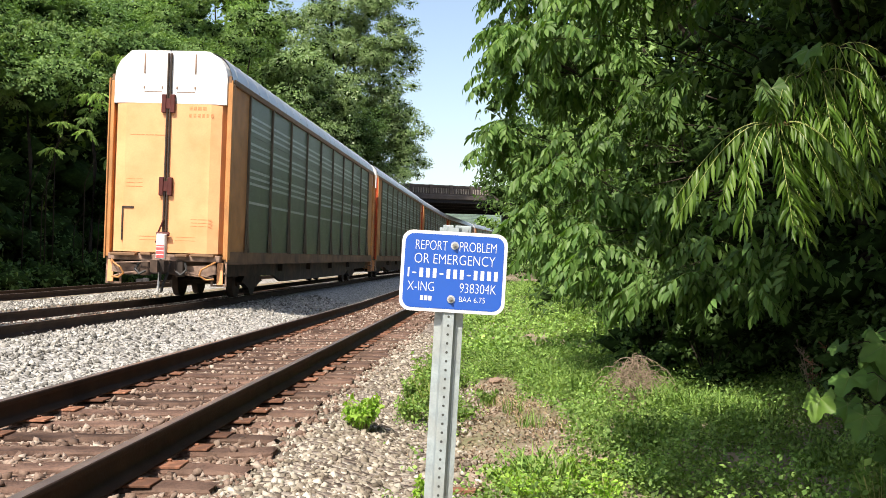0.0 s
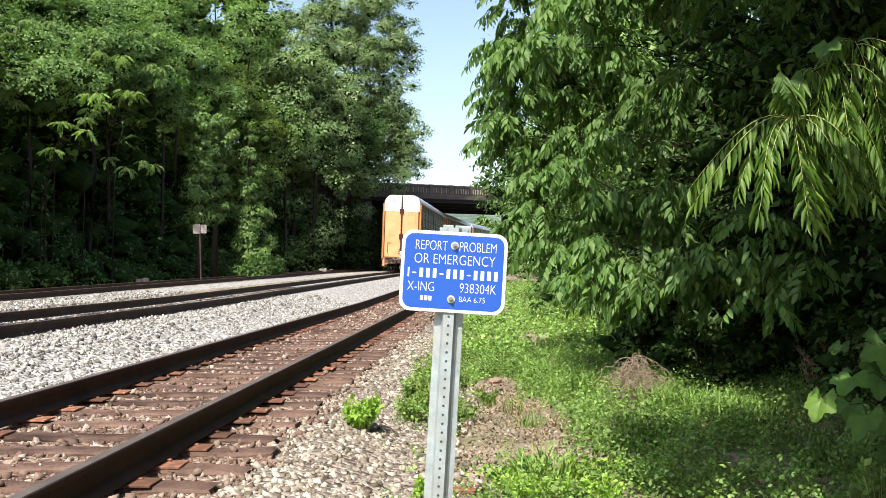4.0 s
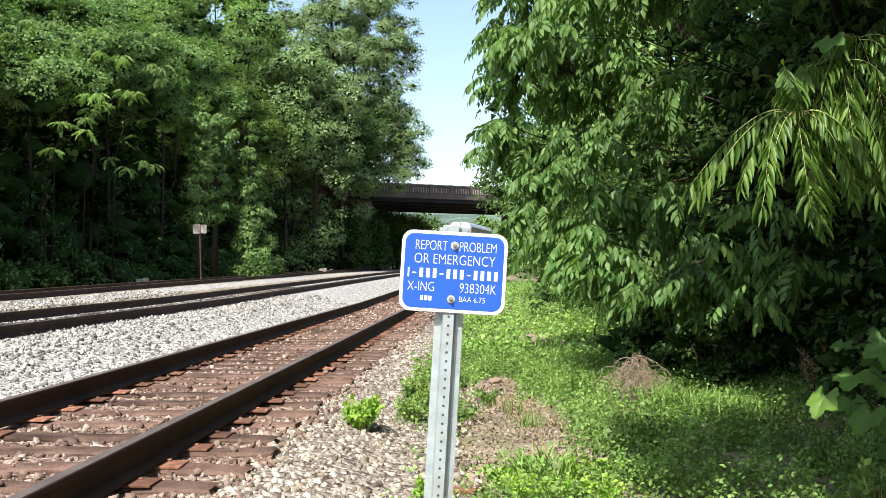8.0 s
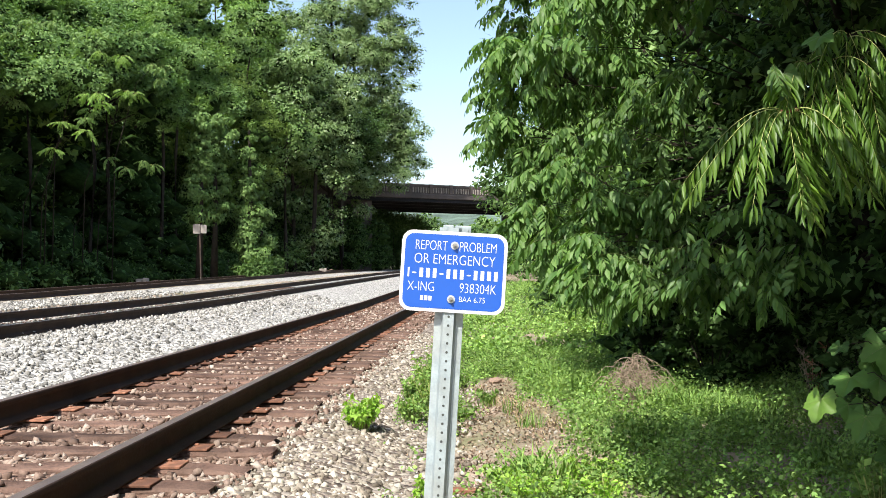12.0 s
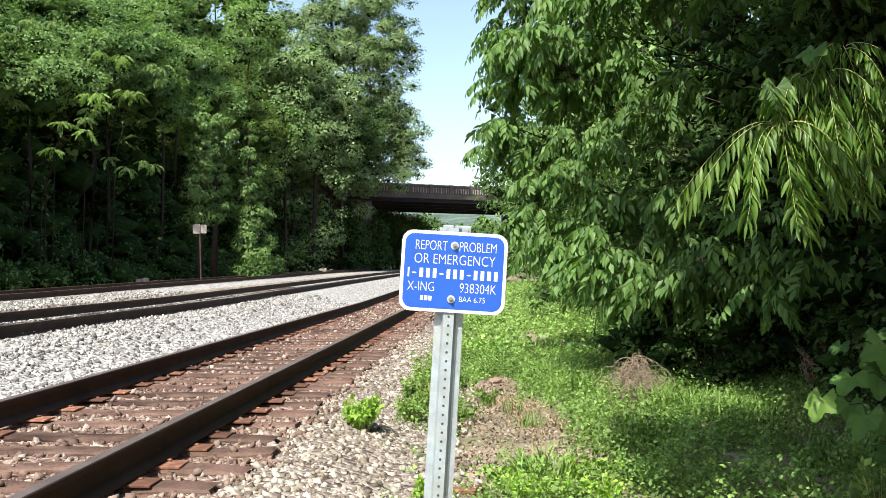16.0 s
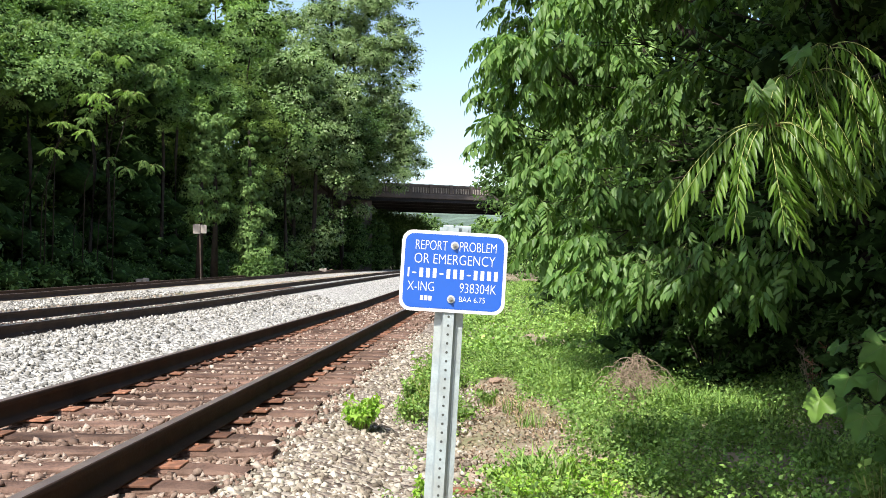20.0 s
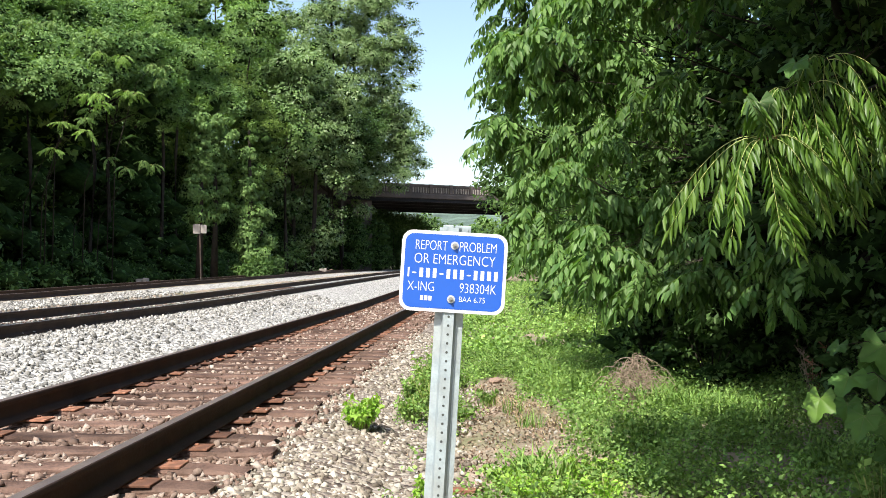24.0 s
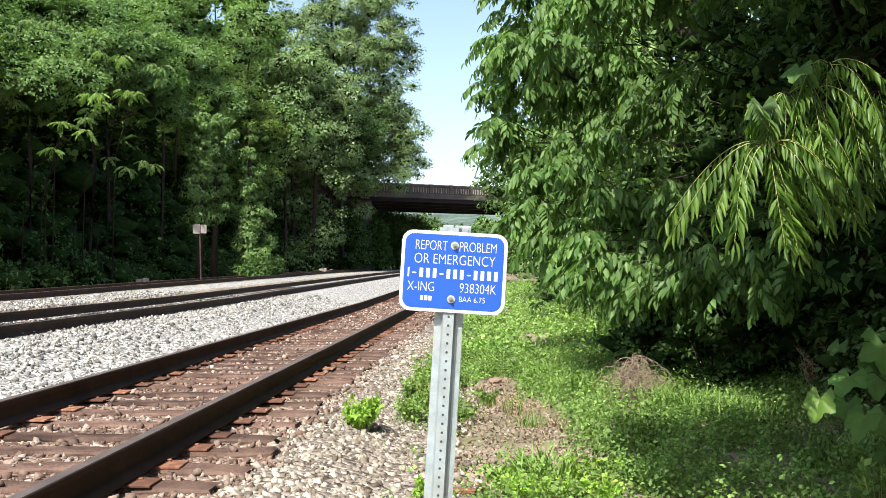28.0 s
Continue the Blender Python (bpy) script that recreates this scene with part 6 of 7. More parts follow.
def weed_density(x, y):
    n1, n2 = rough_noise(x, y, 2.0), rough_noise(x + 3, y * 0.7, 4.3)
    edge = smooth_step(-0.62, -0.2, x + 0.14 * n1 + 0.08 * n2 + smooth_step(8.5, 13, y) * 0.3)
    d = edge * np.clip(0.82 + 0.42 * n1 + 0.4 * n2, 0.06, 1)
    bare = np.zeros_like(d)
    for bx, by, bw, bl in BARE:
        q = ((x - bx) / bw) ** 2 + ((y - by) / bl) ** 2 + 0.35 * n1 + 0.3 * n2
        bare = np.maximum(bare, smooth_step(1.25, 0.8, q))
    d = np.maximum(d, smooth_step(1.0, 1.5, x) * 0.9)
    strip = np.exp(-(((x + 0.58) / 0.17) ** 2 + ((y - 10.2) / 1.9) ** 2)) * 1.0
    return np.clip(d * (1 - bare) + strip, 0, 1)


def plant_points(r, n, x0, x1, y0, y1, leaves, height, rad, power=1.0):
    x = r.uniform(x0, x1, n)
    y = y0 + (y1 - y0) * r.uniform(0, 1, n) ** power
    keep = r.uniform(0, 1, n) < weed_density(x, y)
    x, y = x[keep], y[keep]
    z = ground_z(x, y)
    hgt = height * r.uniform(0.25, 1.3, len(x)) * (0.75 + 0.75 * np.clip(rough_noise(x, y, 1.6) + 0.5 * rough_noise(x, y, 5.0), -0.7, 1.2))
    idx = np.repeat(np.arange(len(x)), leaves)
    a = r.uniform(0, 6.283, len(idx))
    q = rad * r.uniform(0.15, 1, len(idx))
    P = np.stack([x[idx] + q * np.cos(a), y[idx] + q * np.sin(a), z[idx] + hgt[idx] * r.uniform(0.2, 1, len(idx)) + 0.01], 1)
    out = np.stack([np.cos(a), np.sin(a), np.full(len(a), 0.1)], 1)
    return P, out


r = np.random.default_rng(5)
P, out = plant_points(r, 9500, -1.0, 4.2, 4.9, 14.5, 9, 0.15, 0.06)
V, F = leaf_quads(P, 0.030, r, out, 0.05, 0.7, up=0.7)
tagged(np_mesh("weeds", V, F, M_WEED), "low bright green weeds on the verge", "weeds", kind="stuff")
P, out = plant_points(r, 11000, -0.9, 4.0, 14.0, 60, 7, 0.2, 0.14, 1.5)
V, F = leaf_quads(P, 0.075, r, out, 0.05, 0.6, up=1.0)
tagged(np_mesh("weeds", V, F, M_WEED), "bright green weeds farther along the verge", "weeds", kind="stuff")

rn = np.random.default_rng(6)
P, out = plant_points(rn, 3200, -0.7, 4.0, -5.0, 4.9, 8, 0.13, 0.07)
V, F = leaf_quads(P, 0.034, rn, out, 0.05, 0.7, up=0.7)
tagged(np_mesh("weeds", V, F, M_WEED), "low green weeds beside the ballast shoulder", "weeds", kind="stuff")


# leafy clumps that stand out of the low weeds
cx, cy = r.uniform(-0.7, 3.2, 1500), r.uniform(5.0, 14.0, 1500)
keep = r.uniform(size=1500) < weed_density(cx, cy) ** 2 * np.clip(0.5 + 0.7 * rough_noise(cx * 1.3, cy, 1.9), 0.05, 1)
lush = np.array([(0.74, 7.5), (0.86, 8.1), (0.62, 7.05), (1.0, 8.7), (0.55, 9.7), (0.8, 6.75), (1.05, 7.4), (0.62, 10.3), (1.1, 9.4), (0.85, 9.0), (0.4, 10.6), (0.72, 7.9), (0.95, 6.9)])
cx, cy = np.concatenate([cx[keep], lush[:, 0]]), np.concatenate([cy[keep], lush[:, 1]])
idx = np.repeat(np.arange(len(cx)), np.where(np.arange(len(cx)) < keep.sum(), 85, 260))
o = r.normal(size=(len(idx), 3))
o /= np.linalg.norm(o, axis=1)[:, None]
o[:, 2] = np.abs(o[:, 2])
cs = np.where(np.arange(len(cx)) < keep.sum(), r.uniform(0.08, 0.25, len(cx)), r.uniform(0.17, 0.24, len(cx)))[idx][:, None]
P = np.stack([cx[idx], cy[idx], ground_z(cx[idx], cy[idx])], 1) + o * cs * r.uniform(0.6, 1.05, (len(idx), 1)) * np.array([1, 1, 1.3])
V, F = leaf_quads(P, 0.032, r, o, 0.05, 0.7, up=0.5)
tagged(np_mesh("weeds", V, F, M_WEED), "rounded leafy clumps among the low weeds", "weeds", kind="stuff")


def blades(r, centres, per, height, spread, lean=0.5, wide=1.0):
    c = np.repeat(np.array(centres), per, 0)
    n = len(c)
    a = r.uniform(0, 6.283, n)
    q = spread * np.sqrt(r.uniform(0, 1, n))
    b = np.stack([c[:, 0] + q * np.cos(a), c[:, 1] + q * np.sin(a)], 1)
    z = ground_z(b[:, 0], b[:, 1])
    h = height * r.uniform(0.5, 1.2, n)
    la = r.uniform(0, 6.283, n)
    ll = h * lean * r.uniform(0.2, 1.2, n)
    w = (0.0016 + 0.002 * r.uniform(size=n)) * wide
    px, py = -np.sin(la), np.cos(la)
    base = np.stack([b[:, 0], b[:, 1], z - 0.01], 1)
    side = np.stack([px * w, py * w, np.zeros(n)], 1)
    mid = base + np.stack([np.cos(la) * ll * 0.35, np.sin(la) * ll * 0.35, h * 0.65], 1)
    tip = base + np.stack([np.cos(la) * ll, np.sin(la) * ll, h], 1)
    V = np.stack([base - side, base + side, mid + side * 0.8, mid - side * 0.8, tip + side * 0.1, tip - side * 0.1], 1).reshape(-1, 3)
    o = np.arange(n)[:, None] * 6
    F = np.concatenate([o + [0, 1, 2, 3], o + [3, 2, 4, 5]], 1).reshape(-1, 4)
    return V, F


tufts = [(0.95, 9.9), (1.2, 10.9), (1.9, 8.6), (2.1, 8.2), (1.15, 10.2), (1.35, 10.5), (1.0, 10.8), (1.75, 8.4), (1.9, 8.0), (1.6, 8.7), (1.45, 8.9), (0.75, 10.0), (1.55, 9.5), (0.6, 11), (0.5, 12), (1.1, 7.2), (2.1, 6.4), (0.9, 11.5), (0.25, 5.9)]
V, F = blades(r, tufts, 130, 0.23, 0.2, 1.0, 2.2)
tagged(np_mesh("grass", V, F, M_GRASS), "tufts of green grass among the weeds", "grass", kind="stuff")
V, F = blades(r, [(-0.04, 9.35), (0.30, 8.0), (0.16, 8.8)], 46, 0.16, 0.1, 0.9, 1.4)
tagged(np_mesh("grass", V, F, M_GRASS), "small tufts of green grass on the bare dirt", "grass", kind="stuff")
dry = [(0.22, 9.2), (0.25, 8.6), (0.30, 8.9), (0.3, 8.2), (0.14, 9.6), (0.4, 7.9)]
V, F = blades(r, dry, 60, 0.075, 0.22, 2.4, 0.9)
tagged(np_mesh("dry_grass", V, F, M_DRY), "straw-coloured dry grass on the bare dirt", "dry grass", kind="stuff")
# a heap of dead stalks
HP = at_eye(1122, 690, 9.5)
hz = float(ground_z(HP[0], HP[1]))
bm = bmesh.new()
rr = random.Random(9)
for j in range(420):
    a = rr.uniform(0, 6.28)
    x, y = rr.gauss(0, 0.10), rr.gauss(0, 0.11)
    L = rr.uniform(0.025, 0.07)
    z = rr.uniform(0.02, 0.26) * max(0.1, 1 - 2.2 * math.hypot(x, y))
    p = (x, y, z)
    up = rr.uniform(-0.1, 0.5)
    for _ in range(3):                  # each stalk bends over in three short lengths
        q = (p[0] + L * math.cos(a), p[1] + L * math.sin(a), max(0.0, p[2] + L * up))
        rod(bm, p, q, 0.0022, 0.0018, n=4, cap=False)
        p, up, a = q, up - rr.uniform(0.3, 0.9), a + rr.uniform(-0.6, 0.6)
heap = part("dead_stalks", bm, M_TWIG)
heap.matrix_basis = pose(HP[0], HP[1], hz + 0.02) @ Matrix.Diagonal((1.2, 1.2, 1.7, 1))
tagged(heap, "tangled heap of pale dead stalks", "dead stalks", kind="stuff")


def small_plant(x, y, height, wide, n, size, seed, material, label, name="weed_plant"):
    r = np.random.default_rng(seed)
    gz = float(ground_z(x, y))
    t = thing(name, label, "plant", "young plants in the ballast", pose(x, y, gz))
    bm = bmesh.new()
    P, out = [], []
    for j in range(n):
        a = r.uniform(0, 6.283)
        q = wide * math.sqrt(r.uniform(0.05, 1))
        top = (q * math.cos(a), q * math.sin(a), height * r.uniform(0.45, 1))
        rod(bm, (top[0] * 0.1, top[1] * 0.1, -0.02), top, 0.003, 0.0015, n=4, cap=False)
        for k in range(9):
            f = r.uniform(0.45, 1.05)
            P.append((top[0] * f, top[1] * f, top[2] * f))
            b = r.uniform(0, 6.283)
            out.append((math.cos(b), math.sin(b), 0.25))
    part("stem", bm, M_STEM, t)
    V, F = leaf_quads(np.array(P), size, r, np.array(out), 0.1, 0.6, up=0.9)
    np_mesh("foliage", V, F, material, t)["kind"] = "stuff"
    return t


small_plant(-0.98, 7.45, 0.27, 0.16, 60, 0.055, 61, M_LIME, "bushy lime-green young plant in the ballast")
small_plant(-0.42, 7.4, 0.16, 0.05, 6, 0.05, 62, M_LIME, "small green seedling among the stones")
small_plant(-0.40, 5.65, 0.16, 0.035, 6, 0.05, 63, M_LIME, "small green seedling among the stones")
small_plant(-0.52, 8.9, 0.34, 0.2, 60, 0.045, 64, M_WEED, "green weed clump at the ballast edge")
small_plant(-0.58, 9.7, 0.4, 0.24, 64, 0.048, 65, M_WEED, "green weed clump at the ballast edge")
small_plant(-0.68, 8.3, 0.24, 0.14, 50, 0.042, 58, M_WEED, "green weed clump at the ballast edge")
small_plant(-0.74, 9.3, 0.28, 0.14, 50, 0.045, 59, M_WEED, "green weed clump at the ballast edge")
small_plant(-0.64, 11, 0.35, 0.3, 64, 0.05, 66, M_WEED, "green weed clump at the ballast edge")
small_plant(-0.06, 9.4, 0.16, 0.10, 12, 0.045, 67, M_WEED, "green weed clump on the bare dirt")
small_plant(-0.24, 8.65, 0.15, 0.13, 22, 0.045, 68, M_WEED, "green weed clump beside the post")
cp = at_eye(1556, 850, 4.9)
small_plant(cp[0], cp[1], 0.34, 0.15, 40, 0.05, 69, M_WEED, "leafy green weed beside the sapling")
for k in range(13):
    small_plant(rr.uniform(0.0, 0.75), rr.uniform(5.2, 6.2), 0.15, 0.13, 34, 0.032, 70 + k, M_LIME if k % 3 else M_WEED, "leafy bright green weed on the verge")
bar = part("rusty_bar", boxed(-0.16, 0.16, -0.035, 0.035, 0, 0.03, bevel=0.006), M_PLATE)
bp = at_eye(808, 846, 5.9)
bar.matrix_basis = pose(bp[0], bp[1], float(ground_z(bp[0], bp[1])) + 0.005, 0, 4, 8)
tagged(bar, "rust-orange iron bar lying on the ground", "iron bar")


st = at_eye(878, 676, 11.1)
bm = bmesh.new()
bmesh.ops.create_icosphere(bm, subdivisions=2, radius=0.065)
for v in bm.verts:
    v.co = Vector((v.co.x * 1.5, v.co.y, v.co.z * 0.55)) * rr.uniform(0.86, 1.1)
stone = part("stone", bm, M_GEAR)
stone.matrix_basis = pose(st[0], st[1], float(ground_z(st[0], st[1])) + 0.035, 4, -3, 20)
tagged(stone, "rust-coloured flat stone on the bare dirt", "stone")

# ---- fallen leaves and crumbs of bark on the bare dirt ----
M_LITTER = leaf_mat("brown_leaf_litter", (0.10, 0.068, 0.045), (0.33, 0.245, 0.175), rough=0.85, trans=0.0, objrand=0.0, spec=0.05)
rl = np.random.default_rng(17)
x, y = rl.uniform(-0.6, 1.3, 9000), rl.uniform(5.6, 12.5, 9000)
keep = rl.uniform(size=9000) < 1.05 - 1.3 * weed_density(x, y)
x, y = x[keep], y[keep]
V, F = leaf_quads(np.stack([x, y, ground_z(x, y) + 0.006 + rl.uniform(0, 0.012, len(x))], 1), 0.036, rl, None, 0.0, 0.55, up=1.6)
tagged(np_mesh("leaf_litter", V, F, M_LITTER), "brown leaf litter and bark crumbs on bare dirt", "leaf litter", kind="stuff")

# ---- ballast ----
CHIP_V = np.array([(sx, sy, sz) for sx in (-0.62, 0.62) for sy in (-0.62, 0.62) for sz in (-0.62, 0.62)])
CHIP_F = np.array([[0, 1, 3], [0, 3, 2], [4, 6, 7], [4, 7, 5], [0, 4, 5], [0, 5, 1], [2, 3, 7], [2, 7, 6], [0, 2, 6], [0, 6, 4], [1, 5, 7], [1, 7, 3]])


def stones(name, x, y, z, size, r, material, label, chips=False):
    """Angular broken stones, one joined mesh."""
    n = len(x)
    base, faces = (CHIP_V, CHIP_F) if chips else (ICO_V, ICO_F)
    k = len(base)
    V = np.tile(base, (n, 1, 1)) * r.uniform(0.42, 1.25, (n, k, 1))
    V = V * r.uniform(0.6, 1.25, (n, 1, 3)) * np.array([1, 1, 0.76])
    q = r.normal(size=(n, 4))
    q /= np.linalg.norm(q, axis=1)[:, None]
    a, b, c, d = q.T
    R = np.stack([1 - 2 * (c * c + d * d), 2 * (b * c - a * d), 2 * (b * d + a * c), 2 * (b * c + a * d), 1 - 2 * (b * b + d * d), 2 * (c * d - a * b), 2 * (b * d - a * c), 2 * (c * d + a * b), 1 - 2 * (b * b + c * c)], 1).reshape(n, 3, 3)
    V = np.einsum("nij,nkj->nki", R, V) * (size * r.uniform(0.45, 1.45, n))[:, None, None]
    V = V + np.stack([x, y, z + size * r.uniform(-0.3, 0.45, n)], 1)[:, None]
    F = (faces[None] + (np.arange(n) * k)[:, None, None]).reshape(-1, 3)
    return tagged(np_mesh(name, V.reshape(-1, 3), F, material), label, "ballast", kind="stuff")


def bed_mat(name, colors, scale):
    m = mat(name, colors[0], 0.95, var=0.2, scale=2, fine=40, bump=0)
    nt = m.node_tree
    bs = nt.nodes["Principled BSDF"]
    vor = nt.nodes.new("ShaderNodeTexVoronoi")
    vor.inputs["Scale"].default_value = scale
    tc = nt.nodes.new("ShaderNodeTexCoord")
    nt.links.new(tc.outputs["Object"], vor.inputs["Vector"])
    sep = nt.nodes.new("ShaderNodeSeparateColor")
    nt.links.new(vor.outputs["Color"], sep.inputs[0])
    ramp = nt.nodes.new("ShaderNodeValToRGB")
    els = ramp.color_ramp.elements
    while len(els) < len(colors):
        els.new(0.5)
    for i, c in enumerate(colors):
        els[i].position = i / (len(colors) - 1)
        els[i].color = (*c, 1)
    nt.links.new(sep.outputs[0], ramp.inputs[0])
    nt.links.new(ramp.outputs[0], bs.inputs["Base Color"])
    b = nt.nodes.new("ShaderNodeBump")
    b.invert = True
    b.inputs["Strength"].default_value, b.inputs["Distance"].default_value = 1.0, 0.03
    nt.links.new(vor.outputs["Distance"], b.inputs["Height"])
    nt.links.new(b.outputs[0], bs.inputs["Normal"])
    return m


M_BED_W = bed_mat("pale_ballast_bed", [(0.10, 0.097, 0.09), (0.24, 0.235, 0.22), (0.36, 0.35, 0.33), (0.46, 0.45, 0.42)], 17)
M_BED_R = bed_mat("rusty_ballast_bed", [(0.07, 0.04, 0.03), (0.14, 0.085, 0.06), (0.22, 0.155, 0.115), (0.33, 0.27, 0.22)], 18)
M_BED_T = bed_mat("tan_ballast_bed", [(0.06, 0.045, 0.035), (0.14, 0.11, 0.09), (0.22, 0.185, 0.155), (0.33, 0.30, 0.26)], 19)


def bed(name, centre, d0, d1, y0, y1, material, label, lift=0.012):
    dd = np.linspace(d0, d1, 26)
    yy = np.concatenate([np.arange(y0, min(y1, 40), 0.4), np.arange(40, y1 + 1, 2.0)]) if y1 > 40 else np.arange(y0, y1, 0.4)
    D, Y = np.meshgrid(dd, yy)
    X = np.array([centre(v) for v in yy])[:, None] + D
    edge = np.minimum(smooth_step(0, 0.12, (D - d0) / (d1 - d0)), smooth_step(0, 0.12, (d1 - D) / (d1 - d0)))
    Z = ground_z(X, Y) + lift * 3 * edge - 0.012
    ii = np.arange(D.size).reshape(D.shape)
    ob = np_mesh(name, np.stack([X, Y, Z], -1).reshape(-1, 3), np.stack([ii[:-1, :-1], ii[:-1, 1:], ii[1:, 1:], ii[1:, :-1]], -1).reshape(-1, 4), material, smooth=True)
    return tagged(ob, label, "ballast", kind="structure")


bed("ballast_bed", b_x, -5.4, 4.1, -4, 200, M_BED_W, "pale grey crushed stone under the main track")
bed("ballast_bed", lambda v: A_X, -1.25, 1.5, -4, 100, M_BED_R, "rust-stained stone between the near rails", 0.016)
bed("ballast_bed", lambda v: A_X, 1.2, 2.40, -4, 60, M_BED_T, "tan stone shoulder of the near track", 0.014)

r = np.random.default_rng(8)
# pale stone between the near track and the main track, and around it
n = 29000
y = 8 + 26 * r.uniform(0, 1, n) ** 1.55
x = r.uniform(-12.4, -3.55, n)
keep = (x > -2.5 - 0.62 * y) & ((x < -3.60) | (r.uniform(size=n) < 0.1))
x, y = x[keep], y[keep]
stones("ballast_stones", x, y, ground_z(x, y) + 0.018, 0.038, r, M_BALLAST_W, "pale grey crushed limestone ballast", True)
# tan stone on the near shoulder
n = 24000
y = 3.2 + 14.4 * r.uniform(0, 1, n) ** 1.4
x = r.uniform(-1.55, -0.27, n) + r.normal(0, 0.1, n)
keep = (x < -0.42) | (r.uniform(size=n) < 0.45)
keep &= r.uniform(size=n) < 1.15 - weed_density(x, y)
x, y = x[keep], y[keep]
for sel, chips in ((y < 7.5, False), (y >= 7.5, True)):
    stones("ballast_stones", x[sel], y[sel], ground_z(x[sel], y[sel]) + 0.014, 0.027, r, M_BALLAST_T, "tan and grey loose ballast on the shoulder", chips)

TIES = [-4.2 + 0.53 * k for k in range(13)] + [2.62, 3.08, 3.6, 4.12, 4.64, 5.16, 5.63, 6.17, 6.63, 7.25]
while TIES[-1] < 60:
    TIES.append(TIES[-1] + 0.52 + rr.uniform(-0.05, 0.05))
tie_y = np.array(TIES)
n = 20000
y = 3 + 27 * r.uniform(0, 1, n) ** 1.5
x = A_X + r.uniform(-1.25, 1.45, n)
gap = np.abs(y[:, None] - tie_y[None]).min(1)
keep = (gap > 0.108) | (r.uniform(size=n) < 0.03)
keep &= (np.abs(np.abs(x - A_X) - 0.7525) > 0.085)
x, y, gap = x[keep], y[keep], gap[keep]
stones("ballast_stones", x, y, ground_z(x, y) + np.where(gap > 0.11, 0.031, 0.068) + np.clip(y - 14, 0, 20) * 0.0012, 0.029 + 0.0006 * np.clip(y - 10, 0, 30), r, M_BALLAST_R, "rust-stained ballast between the ties", True)
n = 1500
x, y = r.uniform(-0.5, 1.2, n), r.uniform(5.5, 10.5, n)
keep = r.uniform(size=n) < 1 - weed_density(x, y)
stones("ballast_stones", x[keep], y[keep], ground_z(x[keep], y[keep]) + 0.003, 0.014, r, M_BALLAST_T, "scattered gravel on the bare dirt", True)

# ---- ties, plates and spikes, last ----
tie_meshes = [tie_mesh(k) for k in range(7)]
plate_me, spike_me = plate_mesh(), spike_mesh()
for k, ty in enumerate(TIES):
    t = shared("tie", tie_meshes[k % 7], track_a, pose(A_X + rr.uniform(-0.05, 0.05), ty, -0.187 + z_rise(ty) + rr.uniform(-0.006, 0.0), 0, rr.uniform(-0.4, 0.4), rr.uniform(-1.2, 1.2)))
    for s in (-1, 1):
        m = pose(A_X + s * 0.7525, ty, -0.187 + z_rise(ty), 0, 0, rr.uniform(-1.5, 1.5))
        shared("tie_plate", plate_me, track_a, m)
        if ty < 16:
            for dx, dy in ((0.1, 0.05), (-0.1, -0.05), (-0.1, 0.05)):
                shared("spike", spike_me, track_a, m @ pose(dx, dy + rr.uniform(-0.01, 0.01), -0.006 + rr.uniform(0, 0.008), 0, 0, 180 if dx < 0 else 0))
for k in range(60):
    ty = 10 + k * 0.56
    shared("tie", tie_meshes[k % 7], track_b, pose(b_x(ty), ty, b_z(ty) - 0.225, 0, 1.9, 0))


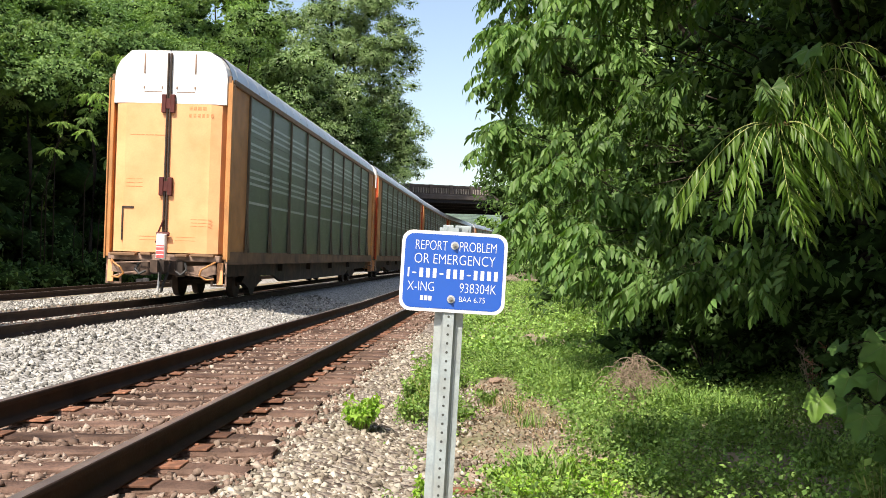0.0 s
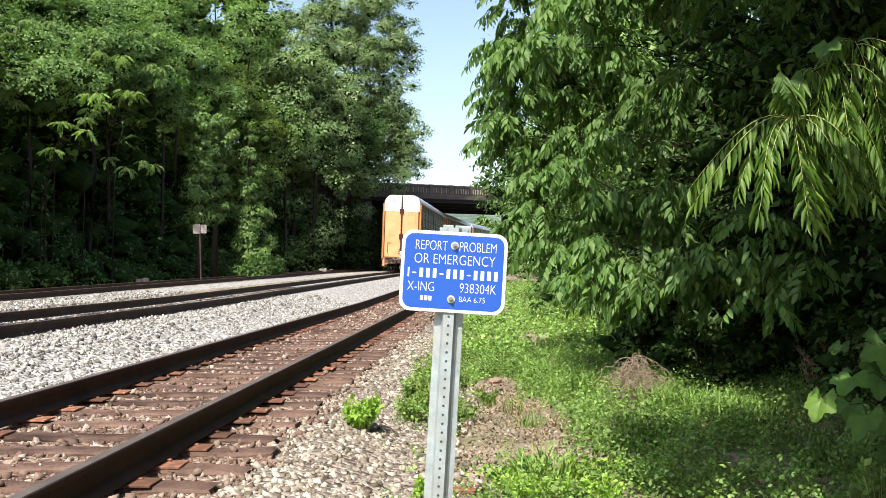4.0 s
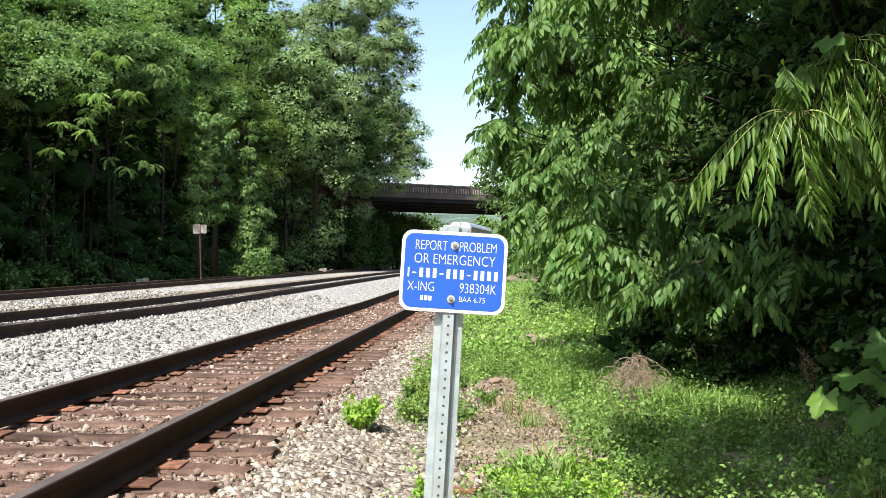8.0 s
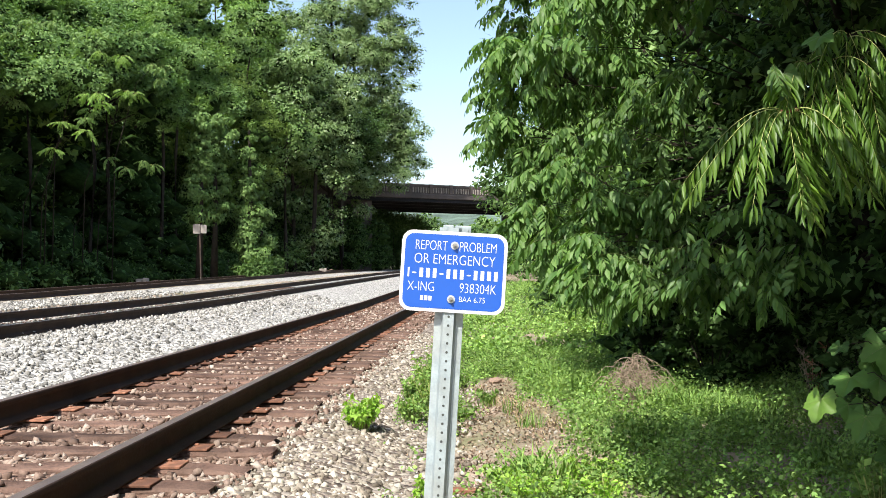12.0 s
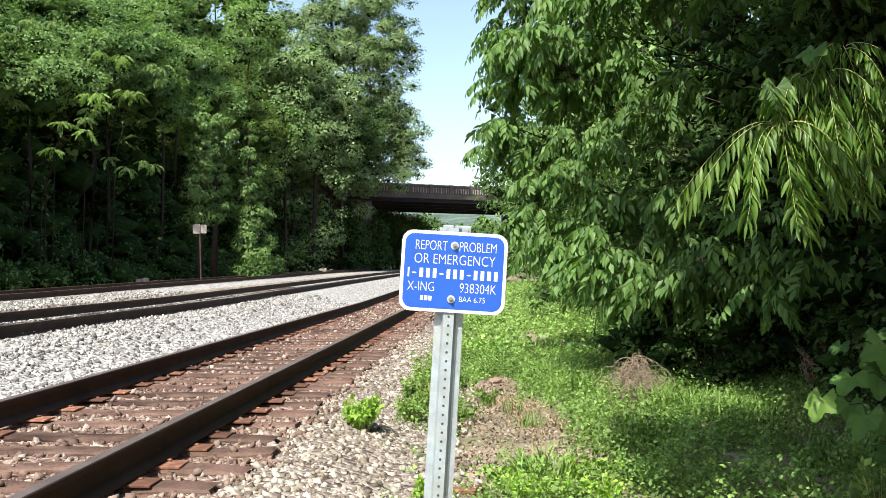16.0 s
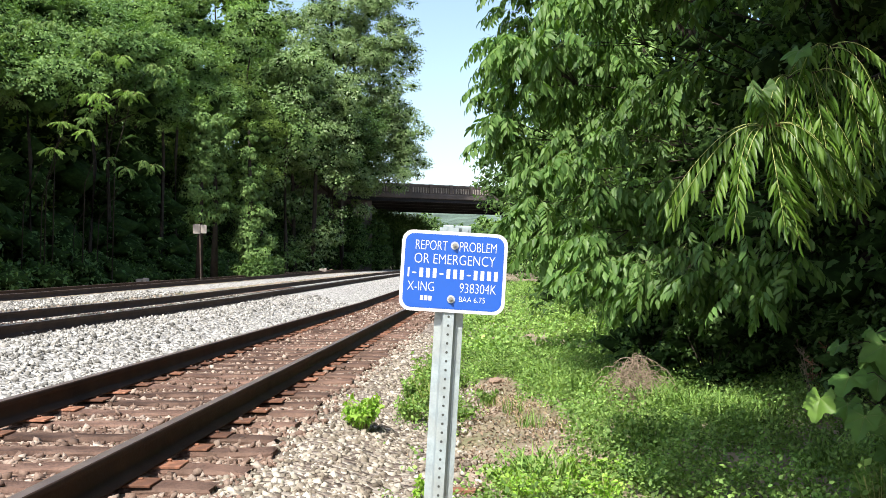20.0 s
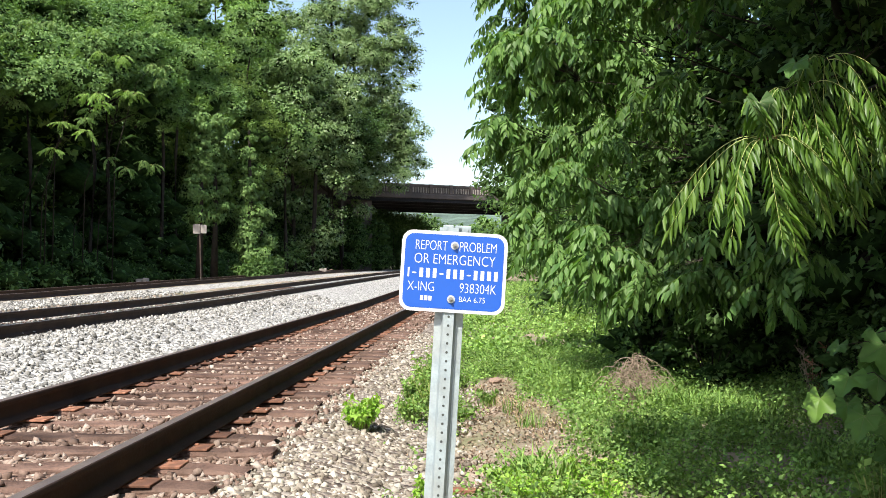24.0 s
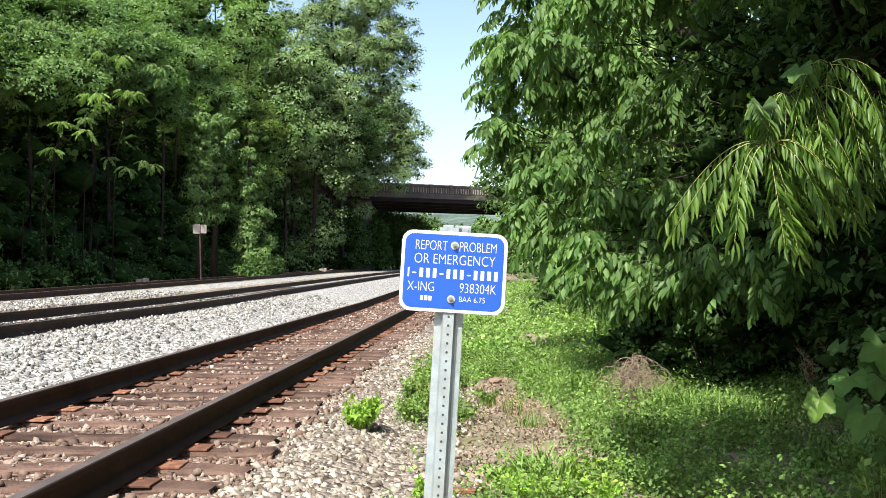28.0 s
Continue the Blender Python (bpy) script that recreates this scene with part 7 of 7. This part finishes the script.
# ---- motions ----
NEAR_SWAY = [(0, -20, 18), (0.5, -11, 20), (1, -12, 15), (1.5, -9, 9), (2, 0, 5), (2.5, 3, 6), (3, -2, 14), (3.5, 0, 12), (4.5, 20, -2), (5.5, 38, -14), (6, 41, -11), (6.5, 26, -11), (7, 12, -9), (7.5, 17, -3), (8, 14, -3), (8.5, 3, -7),
             (9, 5, -6), (9.5, 3, -3), (10, 0, 0), (10.5, 11, 2), (11, 12, 0), (11.5, 3, -4), (12, -2, -7), (12.5, -2, -7), (14.5, -6, -4), (15, -18, 5), (15.5, -15, 17), (16, -12, 17), (16.5, -17, 16), (17, -20, 19), (17.5, -18, 19), (18, -11, 19),
             (18.5, -5, 17), (19, -9, 19), (19.5, -25, 19), (20, -35, 20), (20.5, -43, 20), (21, -49, 23), (21.5, -47, 31), (22.5, -35, 35), (23.5, -23, 37), (24, -40, 42), (24.5, -47, 42), (25, -41, 42), (25.5, -46, 49), (26, -38, 51),
             (26.5, -43, 45), (27, -64, 46), (27.5, -46, 54), (28, -35, 51)]
SAP_SWAY = [(0, -3), (2, -2), (4, 2), (5.5, 6), (7, 10), (8, 12), (9.5, 20), (11, 6), (12.5, 0), (14.5, 8), (15, 16), (16, 2), (18, 4), (20, -3), (21.5, -8), (23.5, -6), (25, 0), (27, -8), (28, -4)]


def motions():
    times = [0, 1, 2, 3, 4, 5, 6, 7, 8, 9, 10, 11, 12, 14, 16, 18, 20, 22, 24, 26, 28]
    for i, car in enumerate(cars):
        walk(car, [(t, car_pose(LAST_Y + i * CAR_PITCH + SPEED * t)) for t in times])
    # the van crosses the deck near 20.5 s
    rows = [(0, -68.0), (15.6, -68.0), (16.2, -62.0)] + [(t, 2.4 + 14.8 * (t - 20.6)) for t in (17.0, 18.0, 19.0, 20.0, 20.6, 21.0, 22.0, 23.0, 24.0, 24.8)] + [(25.8, 69.0), (28.0, 70.0)]
    walk(van, [(t, BR @ pose(u, 4.0, BZ1)) for t, u in rows])
    # the near twig is blown about and slowly sinks
    base = Vector(NODE) - WAL
    walk(near, [(t, Matrix.Translation(base + Vector((dx * 0.00236, 0, -dy * 0.00236))) @ pose(0, 0, 0, 0, dx * 0.06 - 0.5, dx * 0.05)) for t, dx, dy in NEAR_SWAY])
    # the other boughs stir a little
    for k, (e, root) in enumerate(boughs):
        rk = random.Random(k)
        ph, amp = rk.uniform(0, 6.28), rk.uniform(0.5, 1.1)
        walk(e, [(t, Matrix.Translation(Vector(root)) @ pose(0, 0, 0, amp * 0.6 * math.sin(t * 1.1 + ph), amp * math.sin(t * 0.83 + ph * 2), amp * math.sin(t * 0.67 + ph)))
                 for t in [j * 1.0 for j in range(29)]])
    for k, (lf, (x, y, z, hd, pitch)) in enumerate(sap_leaves):
        walk(lf, [(t, pose(x + s * 0.0012, y, z + abs(s) * 0.0008, 0, pitch - s * 0.8, hd + s * (0.5 if k % 2 else -0.4))) for t, s in SAP_SWAY])


motions()
